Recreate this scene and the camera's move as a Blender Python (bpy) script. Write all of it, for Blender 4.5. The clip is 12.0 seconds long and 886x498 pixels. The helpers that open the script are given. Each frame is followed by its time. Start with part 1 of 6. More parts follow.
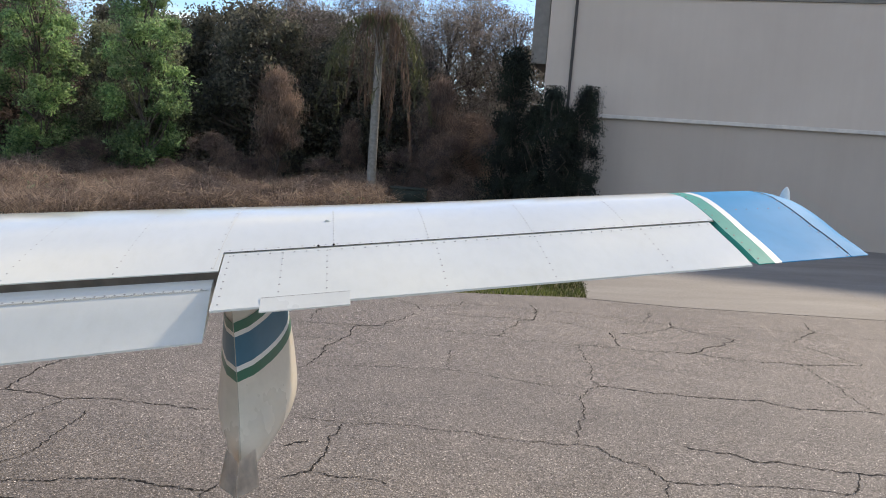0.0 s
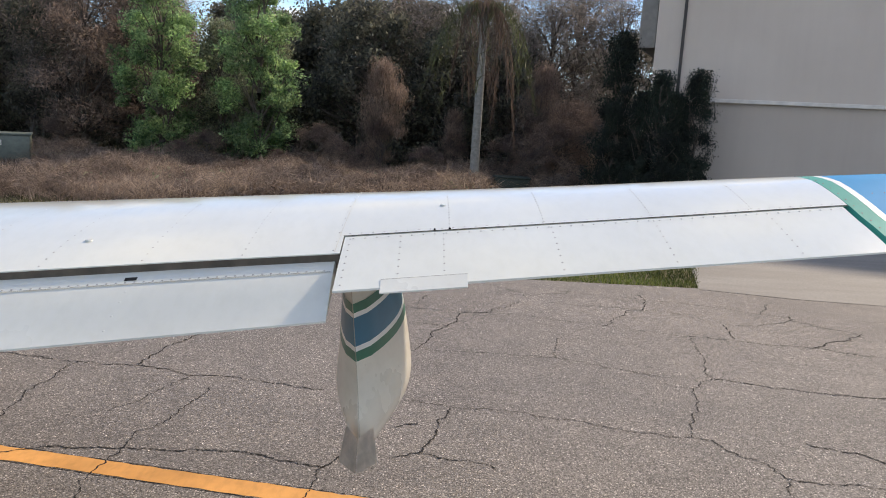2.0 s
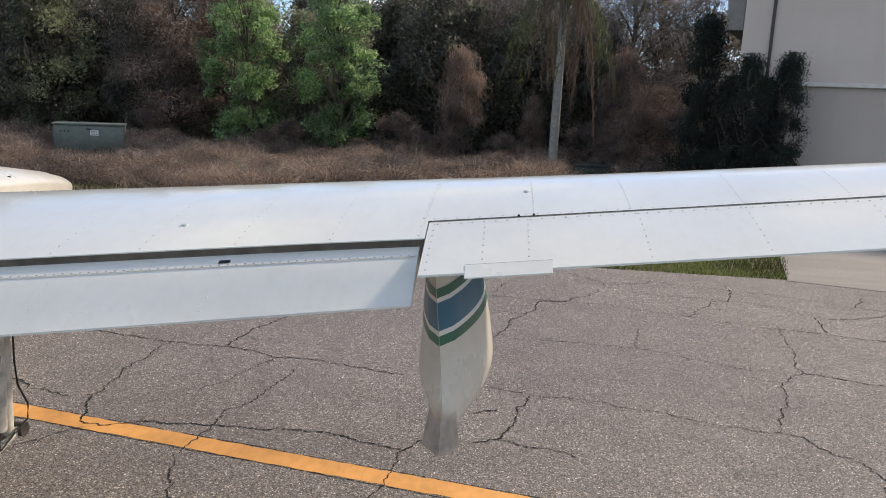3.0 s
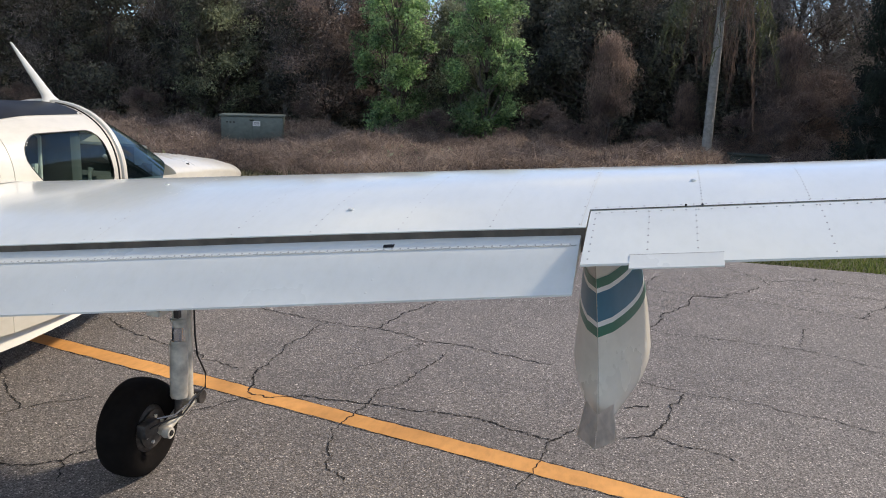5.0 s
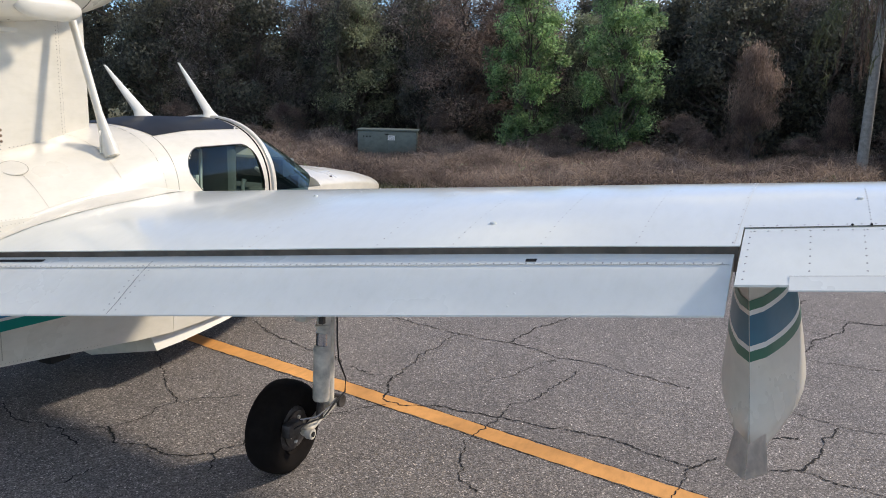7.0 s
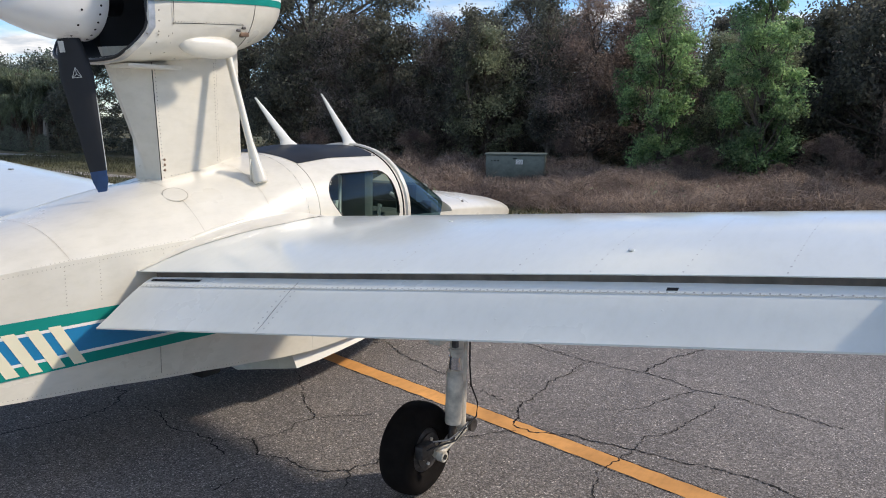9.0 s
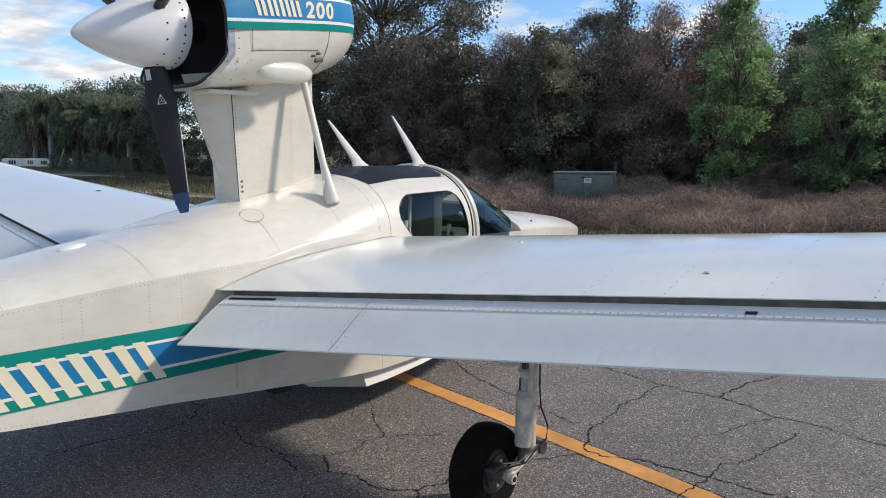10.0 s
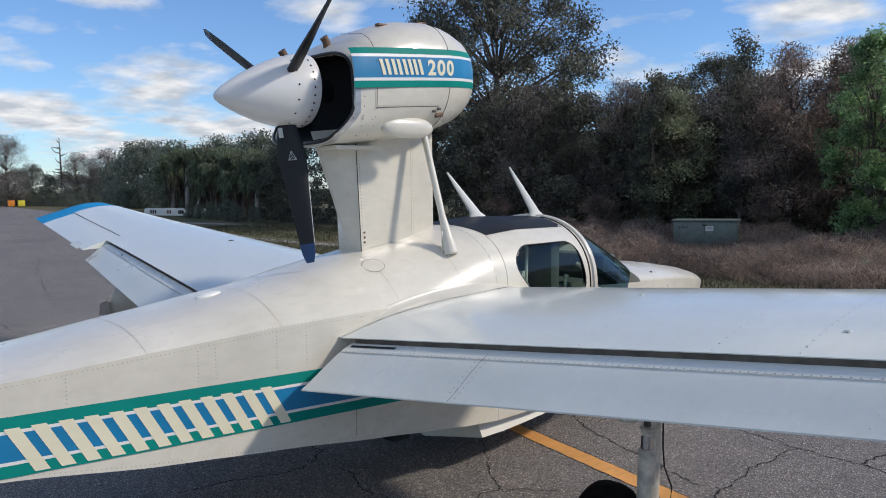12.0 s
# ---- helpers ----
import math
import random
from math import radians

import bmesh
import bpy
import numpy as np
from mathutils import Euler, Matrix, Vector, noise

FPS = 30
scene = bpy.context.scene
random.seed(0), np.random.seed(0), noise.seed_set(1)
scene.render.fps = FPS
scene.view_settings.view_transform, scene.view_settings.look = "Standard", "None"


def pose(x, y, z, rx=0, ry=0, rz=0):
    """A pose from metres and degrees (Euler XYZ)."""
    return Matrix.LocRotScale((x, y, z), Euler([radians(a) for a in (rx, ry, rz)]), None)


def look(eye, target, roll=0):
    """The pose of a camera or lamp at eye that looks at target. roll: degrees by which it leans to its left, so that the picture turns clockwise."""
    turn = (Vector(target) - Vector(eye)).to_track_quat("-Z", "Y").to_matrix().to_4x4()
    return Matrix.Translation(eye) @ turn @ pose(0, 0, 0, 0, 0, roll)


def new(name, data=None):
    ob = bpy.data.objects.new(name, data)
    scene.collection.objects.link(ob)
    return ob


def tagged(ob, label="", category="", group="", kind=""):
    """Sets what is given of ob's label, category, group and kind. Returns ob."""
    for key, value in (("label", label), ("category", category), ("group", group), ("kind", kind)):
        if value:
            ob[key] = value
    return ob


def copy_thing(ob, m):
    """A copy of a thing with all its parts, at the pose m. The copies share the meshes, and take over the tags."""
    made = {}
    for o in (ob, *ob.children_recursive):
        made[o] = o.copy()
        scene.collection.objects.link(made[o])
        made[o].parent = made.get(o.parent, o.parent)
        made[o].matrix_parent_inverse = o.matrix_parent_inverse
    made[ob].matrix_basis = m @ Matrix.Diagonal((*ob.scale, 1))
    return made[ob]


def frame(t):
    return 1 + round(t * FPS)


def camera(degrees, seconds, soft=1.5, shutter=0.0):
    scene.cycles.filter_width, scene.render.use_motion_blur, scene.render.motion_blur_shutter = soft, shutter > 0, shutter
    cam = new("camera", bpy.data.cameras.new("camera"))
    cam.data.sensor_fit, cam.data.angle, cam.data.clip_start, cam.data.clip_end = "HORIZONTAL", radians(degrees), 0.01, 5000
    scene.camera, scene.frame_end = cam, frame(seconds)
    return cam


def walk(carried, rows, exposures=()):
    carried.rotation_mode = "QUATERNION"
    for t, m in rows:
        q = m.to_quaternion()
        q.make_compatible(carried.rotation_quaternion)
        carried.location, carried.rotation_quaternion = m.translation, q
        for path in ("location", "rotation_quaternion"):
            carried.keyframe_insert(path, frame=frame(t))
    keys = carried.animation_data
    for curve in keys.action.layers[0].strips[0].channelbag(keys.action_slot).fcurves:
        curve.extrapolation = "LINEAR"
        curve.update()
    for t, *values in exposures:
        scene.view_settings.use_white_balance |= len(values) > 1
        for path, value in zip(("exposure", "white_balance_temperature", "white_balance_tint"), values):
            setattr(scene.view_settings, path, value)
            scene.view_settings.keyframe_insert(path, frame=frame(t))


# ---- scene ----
cam = camera(60.38, 12.0, soft=1.0)
PATH = [
    (0.0, pose(3.8908, -2.5914, 1.7119, 81.584, -4.125, -8.996)),
    (0.5, pose(3.8775, -2.5889, 1.7056, 81.439, -3.893, -7.799)),
    (1.0, pose(3.8636, -2.5920, 1.7026, 81.142, -3.680, -6.056)),
    (1.5, pose(3.8513, -2.5918, 1.6962, 80.774, -3.490, -3.959)),
    (2.0, pose(3.8426, -2.5931, 1.6903, 80.321, -3.279, -1.457)),
    (2.5, pose(3.8303, -2.5953, 1.6856, 79.754, -3.052, 1.362)),
    (3.0, pose(3.8173, -2.5974, 1.6797, 79.174, -2.713, 4.249)),
    (3.5, pose(3.8028, -2.6017, 1.6765, 78.738, -2.480, 7.027)),
    (5.5, pose(3.7405, -2.6067, 1.6680, 77.939, -1.779, 17.322)),
    (6.0, pose(3.7267, -2.6123, 1.6677, 78.081, -1.662, 19.742)),
    (6.5, pose(3.7175, -2.6176, 1.6662, 78.365, -1.580, 22.158)),
    (7.0, pose(3.7083, -2.6232, 1.6673, 78.736, -1.461, 24.465)),
    (9.0, pose(3.6813, -2.6497, 1.6777, 80.344, -0.436, 33.856)),
    (9.5, pose(3.6772, -2.6561, 1.6803, 80.975, -0.104, 36.270)),
    (10.0, pose(3.6757, -2.6671, 1.6878, 81.737, 0.134, 38.845)),
    (10.5, pose(3.6779, -2.6796, 1.6956, 82.753, 0.371, 41.556)),
    (11.0, pose(3.6786, -2.6870, 1.7006, 83.847, 0.519, 44.039)),
    (11.5, pose(3.6776, -2.6944, 1.7056, 84.733, 0.559, 45.950)),
    (12.0, pose(3.6705, -2.6946, 1.7087, 85.358, 0.664, 47.338)),
]
walk(cam, PATH, exposures=[(0.0, 0.55, 7400, 10.8), (1.0, 0.61, 7450, 11), (2.0, 0.62, 7550, 11.2), (3.0, 0.51, 7400, 11.2), (3.5, 0.48, 7250, 11.2), (5.5, 0.46, 6850, 10.5), (7.0, 0.48, 6750, 10.5), (9.0, 0.35, 6600, 10.3), (10.5, 0.14, 6450, 10), (12.0, -0.02, 6300, 9.8)])

# ---- world and sun ----
SUN = Vector((0.60, 0.53, 0.62)).normalized()
sun_el = math.asin(SUN.z)
sun_az = math.atan2(SUN.x, SUN.y)
world = bpy.data.worlds.new("sky")
scene.world = world
world.use_nodes = True
wn, wl = world.node_tree.nodes, world.node_tree.links
wn.clear()
w_out = wn.new("ShaderNodeOutputWorld")
w_bg = wn.new("ShaderNodeBackground")
w_sky = wn.new("ShaderNodeTexSky")
w_sky.sky_type = "NISHITA"
w_sky.sun_disc = False
w_sky.sun_elevation = sun_el
w_sky.sun_rotation = sun_az
w_sky.air_density, w_sky.dust_density, w_sky.ozone_density = 1.0, 0.1, 2.8
w_bg.inputs["Strength"].default_value = 0.14
# broken fair-weather cumulus, flattened towards the horizon
w_tc = wn.new("ShaderNodeTexCoord")
w_sep = wn.new("ShaderNodeSeparateXYZ")
wl.new(w_tc.outputs["Generated"], w_sep.inputs[0])
w_add = wn.new("ShaderNodeMath"); w_add.operation = "ADD"; w_add.inputs[1].default_value = 0.16
w_max = wn.new("ShaderNodeMath"); w_max.operation = "MAXIMUM"; w_max.inputs[1].default_value = 0.02
wl.new(w_sep.outputs["Z"], w_add.inputs[0]); wl.new(w_add.outputs[0], w_max.inputs[0])
w_dx = wn.new("ShaderNodeMath"); w_dx.operation = "DIVIDE"
w_dy = wn.new("ShaderNodeMath"); w_dy.operation = "DIVIDE"
wl.new(w_sep.outputs["X"], w_dx.inputs[0]); wl.new(w_max.outputs[0], w_dx.inputs[1])
wl.new(w_sep.outputs["Y"], w_dy.inputs[0]); wl.new(w_max.outputs[0], w_dy.inputs[1])
w_com = wn.new("ShaderNodeCombineXYZ")
wl.new(w_dx.outputs[0], w_com.inputs[0]); wl.new(w_dy.outputs[0], w_com.inputs[1])
w_no = wn.new("ShaderNodeTexNoise")
w_no.inputs["Scale"].default_value = 2.3
w_no.inputs["Detail"].default_value = 7
w_no.inputs["Roughness"].default_value = 0.52
wl.new(w_com.outputs[0], w_no.inputs["Vector"])
w_ramp = wn.new("ShaderNodeValToRGB")
w_ramp.color_ramp.elements[0].position = 0.555
w_ramp.color_ramp.elements[1].position = 0.74
w_low = wn.new("ShaderNodeMath"); w_low.operation = "SUBTRACT"; w_low.use_clamp = True; w_low.inputs[0].default_value = 0.20
w_lift = wn.new("ShaderNodeMath"); w_lift.operation = "MULTIPLY_ADD"; w_lift.inputs[1].default_value = 0.35
wl.new(w_sep.outputs["Z"], w_low.inputs[1])
wl.new(w_low.outputs[0], w_lift.inputs[0])
wl.new(w_no.outputs["Fac"], w_lift.inputs[2])
# banks of cumulus: bearing, height in degrees, half width and half height in radians
# the last eight are added out of view, for wing reflections and sky fill
w_sum = None
for az, el, wide, high in ((159.6, 12.6, 0.09, 0.022), (157.3, 7.2, 0.12, 0.060), (165.0, 4.8, 0.15, 0.040), (154.0, 3.4, 0.16, 0.030), (146.4, 12.3, 0.095, 0.036), (124.7, 9.6, 0.055, 0.040),
                           (111.7, 11.5, 0.125, 0.034), (109.5, 7.6, 0.10, 0.026), (95.0, 24.0, 0.30, 0.07), (70.0, 17.0, 0.22, 0.06), (120.0, 38.0, 0.35, 0.12), (60.0, 40.0, 0.30, 0.10), (-50.0, 32.0, 1.1, 0.45), (-140.0, 28.0, 0.9, 0.40), (30.0, 66.0, 0.9, 0.5), (20.0, 22.0, 0.5, 0.2)):
    w_map = wn.new("ShaderNodeMapping")
    w_map.vector_type = "TEXTURE"
    w_map.inputs["Rotation"].default_value = (0, -radians(el), radians(az))
    w_map.inputs["Scale"].default_value = (1000, wide, high)
    w_len = wn.new("ShaderNodeVectorMath"); w_len.operation = "LENGTH"
    w_in = wn.new("ShaderNodeMath"); w_in.operation = "SUBTRACT"; w_in.use_clamp = True; w_in.inputs[0].default_value = 1.0
    wl.new(w_tc.outputs["Generated"], w_map.inputs[0])
    wl.new(w_map.outputs[0], w_len.inputs[0])
    wl.new(w_len.outputs["Value"], w_in.inputs[1])
    if w_sum:
        w_top = wn.new("ShaderNodeMath"); w_top.operation = "MAXIMUM"
        wl.new(w_sum.outputs[0], w_top.inputs[0]); wl.new(w_in.outputs[0], w_top.inputs[1])
        w_sum = w_top
    else:
        w_sum = w_in
w_bank = wn.new("ShaderNodeMath"); w_bank.operation = "MULTIPLY_ADD"; w_bank.inputs[1].default_value = 0.26
wl.new(w_sum.outputs[0], w_bank.inputs[0]); wl.new(w_lift.outputs[0], w_bank.inputs[2])
wl.new(w_bank.outputs[0], w_ramp.inputs[0])
w_mix = wn.new("ShaderNodeMix"); w_mix.data_type = "RGBA"
wl.new(w_ramp.outputs["Color"], w_mix.inputs["Factor"])
w_tint = wn.new("ShaderNodeMix"); w_tint.data_type = "RGBA"; w_tint.blend_type = "MULTIPLY"
w_tint.inputs["Factor"].default_value = 1.0
w_tint.inputs["B"].default_value = (0.715, 0.855, 1.05, 1)
wl.new(w_sky.outputs[0], w_tint.inputs["A"])
wl.new(w_tint.outputs["Result"], w_mix.inputs["A"])
w_body = wn.new("ShaderNodeTexNoise")
w_body.inputs["Scale"].default_value = 6.5
w_body.inputs["Detail"].default_value = 5
wl.new(w_com.outputs[0], w_body.inputs["Vector"])
w_tone = wn.new("ShaderNodeValToRGB")
w_tone.color_ramp.elements[0].position, w_tone.color_ramp.elements[0].color = 0.36, (0.58, 0.63, 0.70, 1)
w_tone.color_ramp.elements[1].position, w_tone.color_ramp.elements[1].color = 0.64, (1.0, 0.99, 0.985, 1)
wl.new(w_body.outputs["Fac"], w_tone.inputs[0])
w_white = wn.new("ShaderNodeMix"); w_white.data_type = "RGBA"; w_white.blend_type = "MULTIPLY"
w_white.inputs["Factor"].default_value = 1.0
w_white.inputs["A"].default_value = (6.6, 6.55, 6.5, 1)
wl.new(w_tone.outputs["Color"], w_white.inputs["B"])
wl.new(w_white.outputs["Result"], w_mix.inputs["B"])
wl.new(w_mix.outputs["Result"], w_bg.inputs["Color"])
wl.new(w_bg.outputs[0], w_out.inputs[0])

sun_data = bpy.data.lights.new("sun", "SUN")
sun_data.energy = 2.9
sun_data.angle = radians(5.0)
sun_data.color = (1.0, 0.90, 0.77)
sun = new("sun", sun_data)
sun.matrix_world = look(SUN * 40, (0, 0, 0))


# ---- materials ----
def nodes_of(name):
    m = bpy.data.materials.new(name)
    m.use_nodes = True
    nt = m.node_tree
    return m, nt, nt.nodes["Principled BSDF"]


def noise_node(nt, scale, detail=4, rough=0.55, coord="Object", stretch=None):
    tc = nt.nodes.new("ShaderNodeTexCoord")
    n = nt.nodes.new("ShaderNodeTexNoise")
    n.inputs["Scale"].default_value, n.inputs["Detail"].default_value, n.inputs["Roughness"].default_value = scale, detail, rough
    if stretch:
        mp = nt.nodes.new("ShaderNodeMapping")
        mp.inputs["Scale"].default_value = stretch
        nt.links.new(tc.outputs[coord], mp.inputs[0])
        nt.links.new(mp.outputs[0], n.inputs["Vector"])
    else:
        nt.links.new(tc.outputs[coord], n.inputs["Vector"])
    return n


def ramp_node(nt, src, stops):
    r = nt.nodes.new("ShaderNodeValToRGB")
    while len(r.color_ramp.elements) < len(stops):
        r.color_ramp.elements.new(0.5)
    for e, (p, c) in zip(r.color_ramp.elements, stops):
        e.position, e.color = p, (*c, 1)
    nt.links.new(src, r.inputs[0])
    return r


def mix_node(nt, a, b, fac, kind="MIX"):
    m = nt.nodes.new("ShaderNodeMix")
    m.data_type, m.blend_type = "RGBA", kind
    for key, v in (("A", a), ("B", b), ("Factor", fac)):
        s = m.inputs[key]
        if hasattr(v, "links") or hasattr(v, "is_linked"):
            nt.links.new(v, s)
        elif key == "Factor":
            s.default_value = v
        else:
            s.default_value = (*v, 1)
    return m.outputs["Result"]


def bump_node(nt, bsdf, src, strength, dist):
    b = nt.nodes.new("ShaderNodeBump")
    b.inputs["Strength"].default_value, b.inputs["Distance"].default_value = strength, dist
    nt.links.new(src, b.inputs["Height"])
    nt.links.new(b.outputs[0], bsdf.inputs["Normal"])


def painted(name, colour, rough=0.32, dirt=0.12, coat=0.0, wave=0.0, spec=0.5):
    """Aged paint over metal: faint chalking, stains at two scales, uneven gloss."""
    m, nt, b = nodes_of(name)
    big = noise_node(nt, 1.7, 5, 0.6)
    fine = noise_node(nt, 26, 6, 0.65, stretch=(1, 0.35, 1))
    dark = tuple(c * (1 - dirt * 1.6) for c in colour)
    r1 = ramp_node(nt, big.outputs["Fac"], [(0.32, dark), (0.62, colour)])
    r2 = ramp_node(nt, fine.outputs["Fac"], [(0.30, (1 - dirt, 1 - dirt, 1 - dirt * 1.2)), (0.55, (1, 1, 1))])
    c = mix_node(nt, r1.outputs[0], r2.outputs[0], 0.7, "MULTIPLY")
    nt.links.new(c, b.inputs["Base Color"])
    rr = ramp_node(nt, big.outputs["Fac"], [(0.3, (rough + 0.10,) * 3), (0.7, (rough - 0.03,) * 3)])
    b.inputs["Specular IOR Level"].default_value = spec
    nt.links.new(rr.outputs[0], b.inputs["Roughness"])
    b.inputs["Coat Weight"].default_value = coat
    b.inputs["Coat Roughness"].default_value = 0.12
    soft = noise_node(nt, 2.2, 1, 0.4)
    bump_node(nt, b, soft.outputs["Fac"], 0.22 + wave, 0.006 + wave * 0.01)
    return m


def plain(name, colour, rough=0.6, metal=0.0, vary=0.25, scale=12, bump=0.2, dist=0.003):
    m, nt, b = nodes_of(name)
    n = noise_node(nt, scale, 5, 0.6)
    lo = tuple(c * (1 - vary) for c in colour)
    hi = tuple(min(1, c * (1 + vary * 0.6)) for c in colour)
    r = ramp_node(nt, n.outputs["Fac"], [(0.3, lo), (0.7, hi)])
    nt.links.new(r.outputs[0], b.inputs["Base Color"])
    b.inputs["Roughness"].default_value = rough
    b.inputs["Metallic"].default_value = metal
    if bump:
        bump_node(nt, b, n.outputs["Fac"], bump, dist)
    return m


def leafy(name, dark, light, through_light=0.35, rough=0.5):
    m, nt, b = nodes_of(name)
    g = nt.nodes.new("ShaderNodeNewGeometry")
    r = ramp_node(nt, g.outputs["Random Per Island"], [(0.0, dark), (0.7, light), (1.0, tuple(c * 1.3 for c in light))])
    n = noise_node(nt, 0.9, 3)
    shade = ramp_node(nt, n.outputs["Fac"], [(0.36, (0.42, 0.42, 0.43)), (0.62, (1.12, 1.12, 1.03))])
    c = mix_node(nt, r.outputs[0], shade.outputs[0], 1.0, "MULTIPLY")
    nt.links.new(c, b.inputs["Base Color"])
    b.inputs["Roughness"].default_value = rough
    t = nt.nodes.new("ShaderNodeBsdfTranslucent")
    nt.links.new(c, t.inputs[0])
    mx = nt.nodes.new("ShaderNodeMixShader")
    mx.inputs[0].default_value = through_light
    out = nt.nodes["Material Output"]
    nt.links.new(b.outputs[0], mx.inputs[1]); nt.links.new(t.outputs[0], mx.inputs[2])
    nt.links.new(mx.outputs[0], out.inputs[0])
    return m


def glass(name, tint, gloss=0.03):
    """A thin tinted acrylic sheet: clear with a surface gloss."""
    m, nt, b = nodes_of(name)
    nt.nodes.remove(b)
    tr = nt.nodes.new("ShaderNodeBsdfTransparent")
    tr.inputs[0].default_value = (*tint, 1)
    gl = nt.nodes.new("ShaderNodeBsdfGlossy")
    gl.inputs["Roughness"].default_value = gloss
    fr = nt.nodes.new("ShaderNodeFresnel")
    fr.inputs[0].default_value = 1.45
    mx = nt.nodes.new("ShaderNodeMixShader")
    nt.links.new(fr.outputs[0], mx.inputs[0])
    nt.links.new(tr.outputs[0], mx.inputs[1])
    nt.links.new(gl.outputs[0], mx.inputs[2])
    nt.links.new(mx.outputs[0], nt.nodes["Material Output"].inputs[0])
    return m


def asphalt_material():
    m, nt, b = nodes_of("weathered_asphalt")
    tc = nt.nodes.new("ShaderNodeTexCoord")
    vor = nt.nodes.new("ShaderNodeTexVoronoi")
    vor.inputs["Scale"].default_value = 112
    nt.links.new(tc.outputs["Object"], vor.inputs["Vector"])
    big = noise_node(nt, 0.35, 5, 0.6)
    mid = noise_node(nt, 3.0, 6, 0.6)
    stones = ramp_node(nt, vor.outputs["Color"], [(0.0, (0.174, 0.162, 0.160)), (0.55, (0.254, 0.238, 0.234)), (0.85, (0.338, 0.32, 0.315)), (1.0, (0.45, 0.435, 0.425))])
    gap = ramp_node(nt, vor.outputs["Distance"], [(0.25, (1, 1, 1)), (0.8, (0.5, 0.49, 0.48))])
    grit = nt.nodes.new("ShaderNodeTexVoronoi")
    grit.inputs["Scale"].default_value = 185
    nt.links.new(tc.outputs["Object"], grit.inputs["Vector"])
    fleck = ramp_node(nt, grit.outputs["Color"], [(0.0, (0.14, 0.135, 0.13)), (0.42, (0.82, 0.81, 0.80)), (0.80, (1.28, 1.26, 1.23)), (0.95, (3.6, 3.5, 3.4))])
    s2 = mix_node(nt, stones.outputs[0], gap.outputs[0], 0.9, "MULTIPLY")
    s2 = mix_node(nt, s2, fleck.outputs[0], 1.0, "MULTIPLY")
    tone = ramp_node(nt, big.outputs["Fac"], [(0.3, (0.82, 0.81, 0.80)), (0.7, (1.12, 1.10, 1.06))])
    tone2 = ramp_node(nt, mid.outputs["Fac"], [(0.3, (0.86, 0.86, 0.86)), (0.7, (1.08, 1.07, 1.05))])
    c = mix_node(nt, s2, tone.outputs[0], 1.0, "MULTIPLY")
    c = mix_node(nt, c, tone2.outputs[0], 1.0, "MULTIPLY")
    nt.links.new(c, b.inputs["Base Color"])
    b.inputs["Roughness"].default_value = 0.82
    bump_node(nt, b, vor.outputs["Distance"], 0.6, 0.004)
    return m


def concrete_material():
    m, nt, b = nodes_of("old_concrete")
    big = noise_node(nt, 0.5, 6, 0.6, stretch=(0.5, 2.2, 1))
    fine = noise_node(nt, 40, 4, 0.6)
    r = ramp_node(nt, big.outputs["Fac"], [(0.3, (0.205, 0.19, 0.172)), (0.7, (0.325, 0.305, 0.28))])
    f = ramp_node(nt, fine.outputs["Fac"], [(0.3, (0.8, 0.8, 0.8)), (0.7, (1.08, 1.08, 1.08))])
    nt.links.new(mix_node(nt, r.outputs[0], f.outputs[0], 1.0, "MULTIPLY"), b.inputs["Base Color"])
    b.inputs["Roughness"].default_value = 0.85
    bump_node(nt, b, fine.outputs["Fac"], 0.3, 0.003)
    return m


def turf_material():
    m, nt, b = nodes_of("rough_turf")
    big = noise_node(nt, 0.25, 5, 0.6)
    fine = noise_node(nt, 9, 6, 0.7)
    r = ramp_node(nt, big.outputs["Fac"], [(0.35, (0.075, 0.085, 0.03)), (0.65, (0.15, 0.125, 0.07))])
    f = ramp_node(nt, fine.outputs["Fac"], [(0.3, (0.5, 0.5, 0.45)), (0.7, (1.2, 1.15, 1.0))])
    nt.links.new(mix_node(nt, r.outputs[0], f.outputs[0], 1.0, "MULTIPLY"), b.inputs["Base Color"])
    b.inputs["Roughness"].default_value = 0.9
    bump_node(nt, b, fine.outputs["Fac"], 0.8, 0.03)
    return m


def wall_material(name="tan_cladding", tone=1.0):
    """Ribbed steel cladding, greyish tan, rain-streaked."""
    m, nt, b = nodes_of(name)
    big = noise_node(nt, 0.6, 5, 0.6)
    streak = noise_node(nt, 2.2, 5, 0.65, stretch=(2.5, 2.5, 0.12))
    r = ramp_node(nt, big.outputs["Fac"], [(0.3, (0.60 * tone, 0.51 * tone, 0.44 * tone)), (0.7, (0.66 * tone, 0.565 * tone, 0.49 * tone))])
    f = ramp_node(nt, streak.outputs["Fac"], [(0.32, (0.985, 0.98, 0.98)), (0.6, (1.01, 1.01, 1.01))])
    nt.links.new(mix_node(nt, r.outputs[0], f.outputs[0], 1.0, "MULTIPLY"), b.inputs["Base Color"])
    b.inputs["Roughness"].default_value = 0.65
    bump_node(nt, b, big.outputs["Fac"], 0.15, 0.01)
    return m


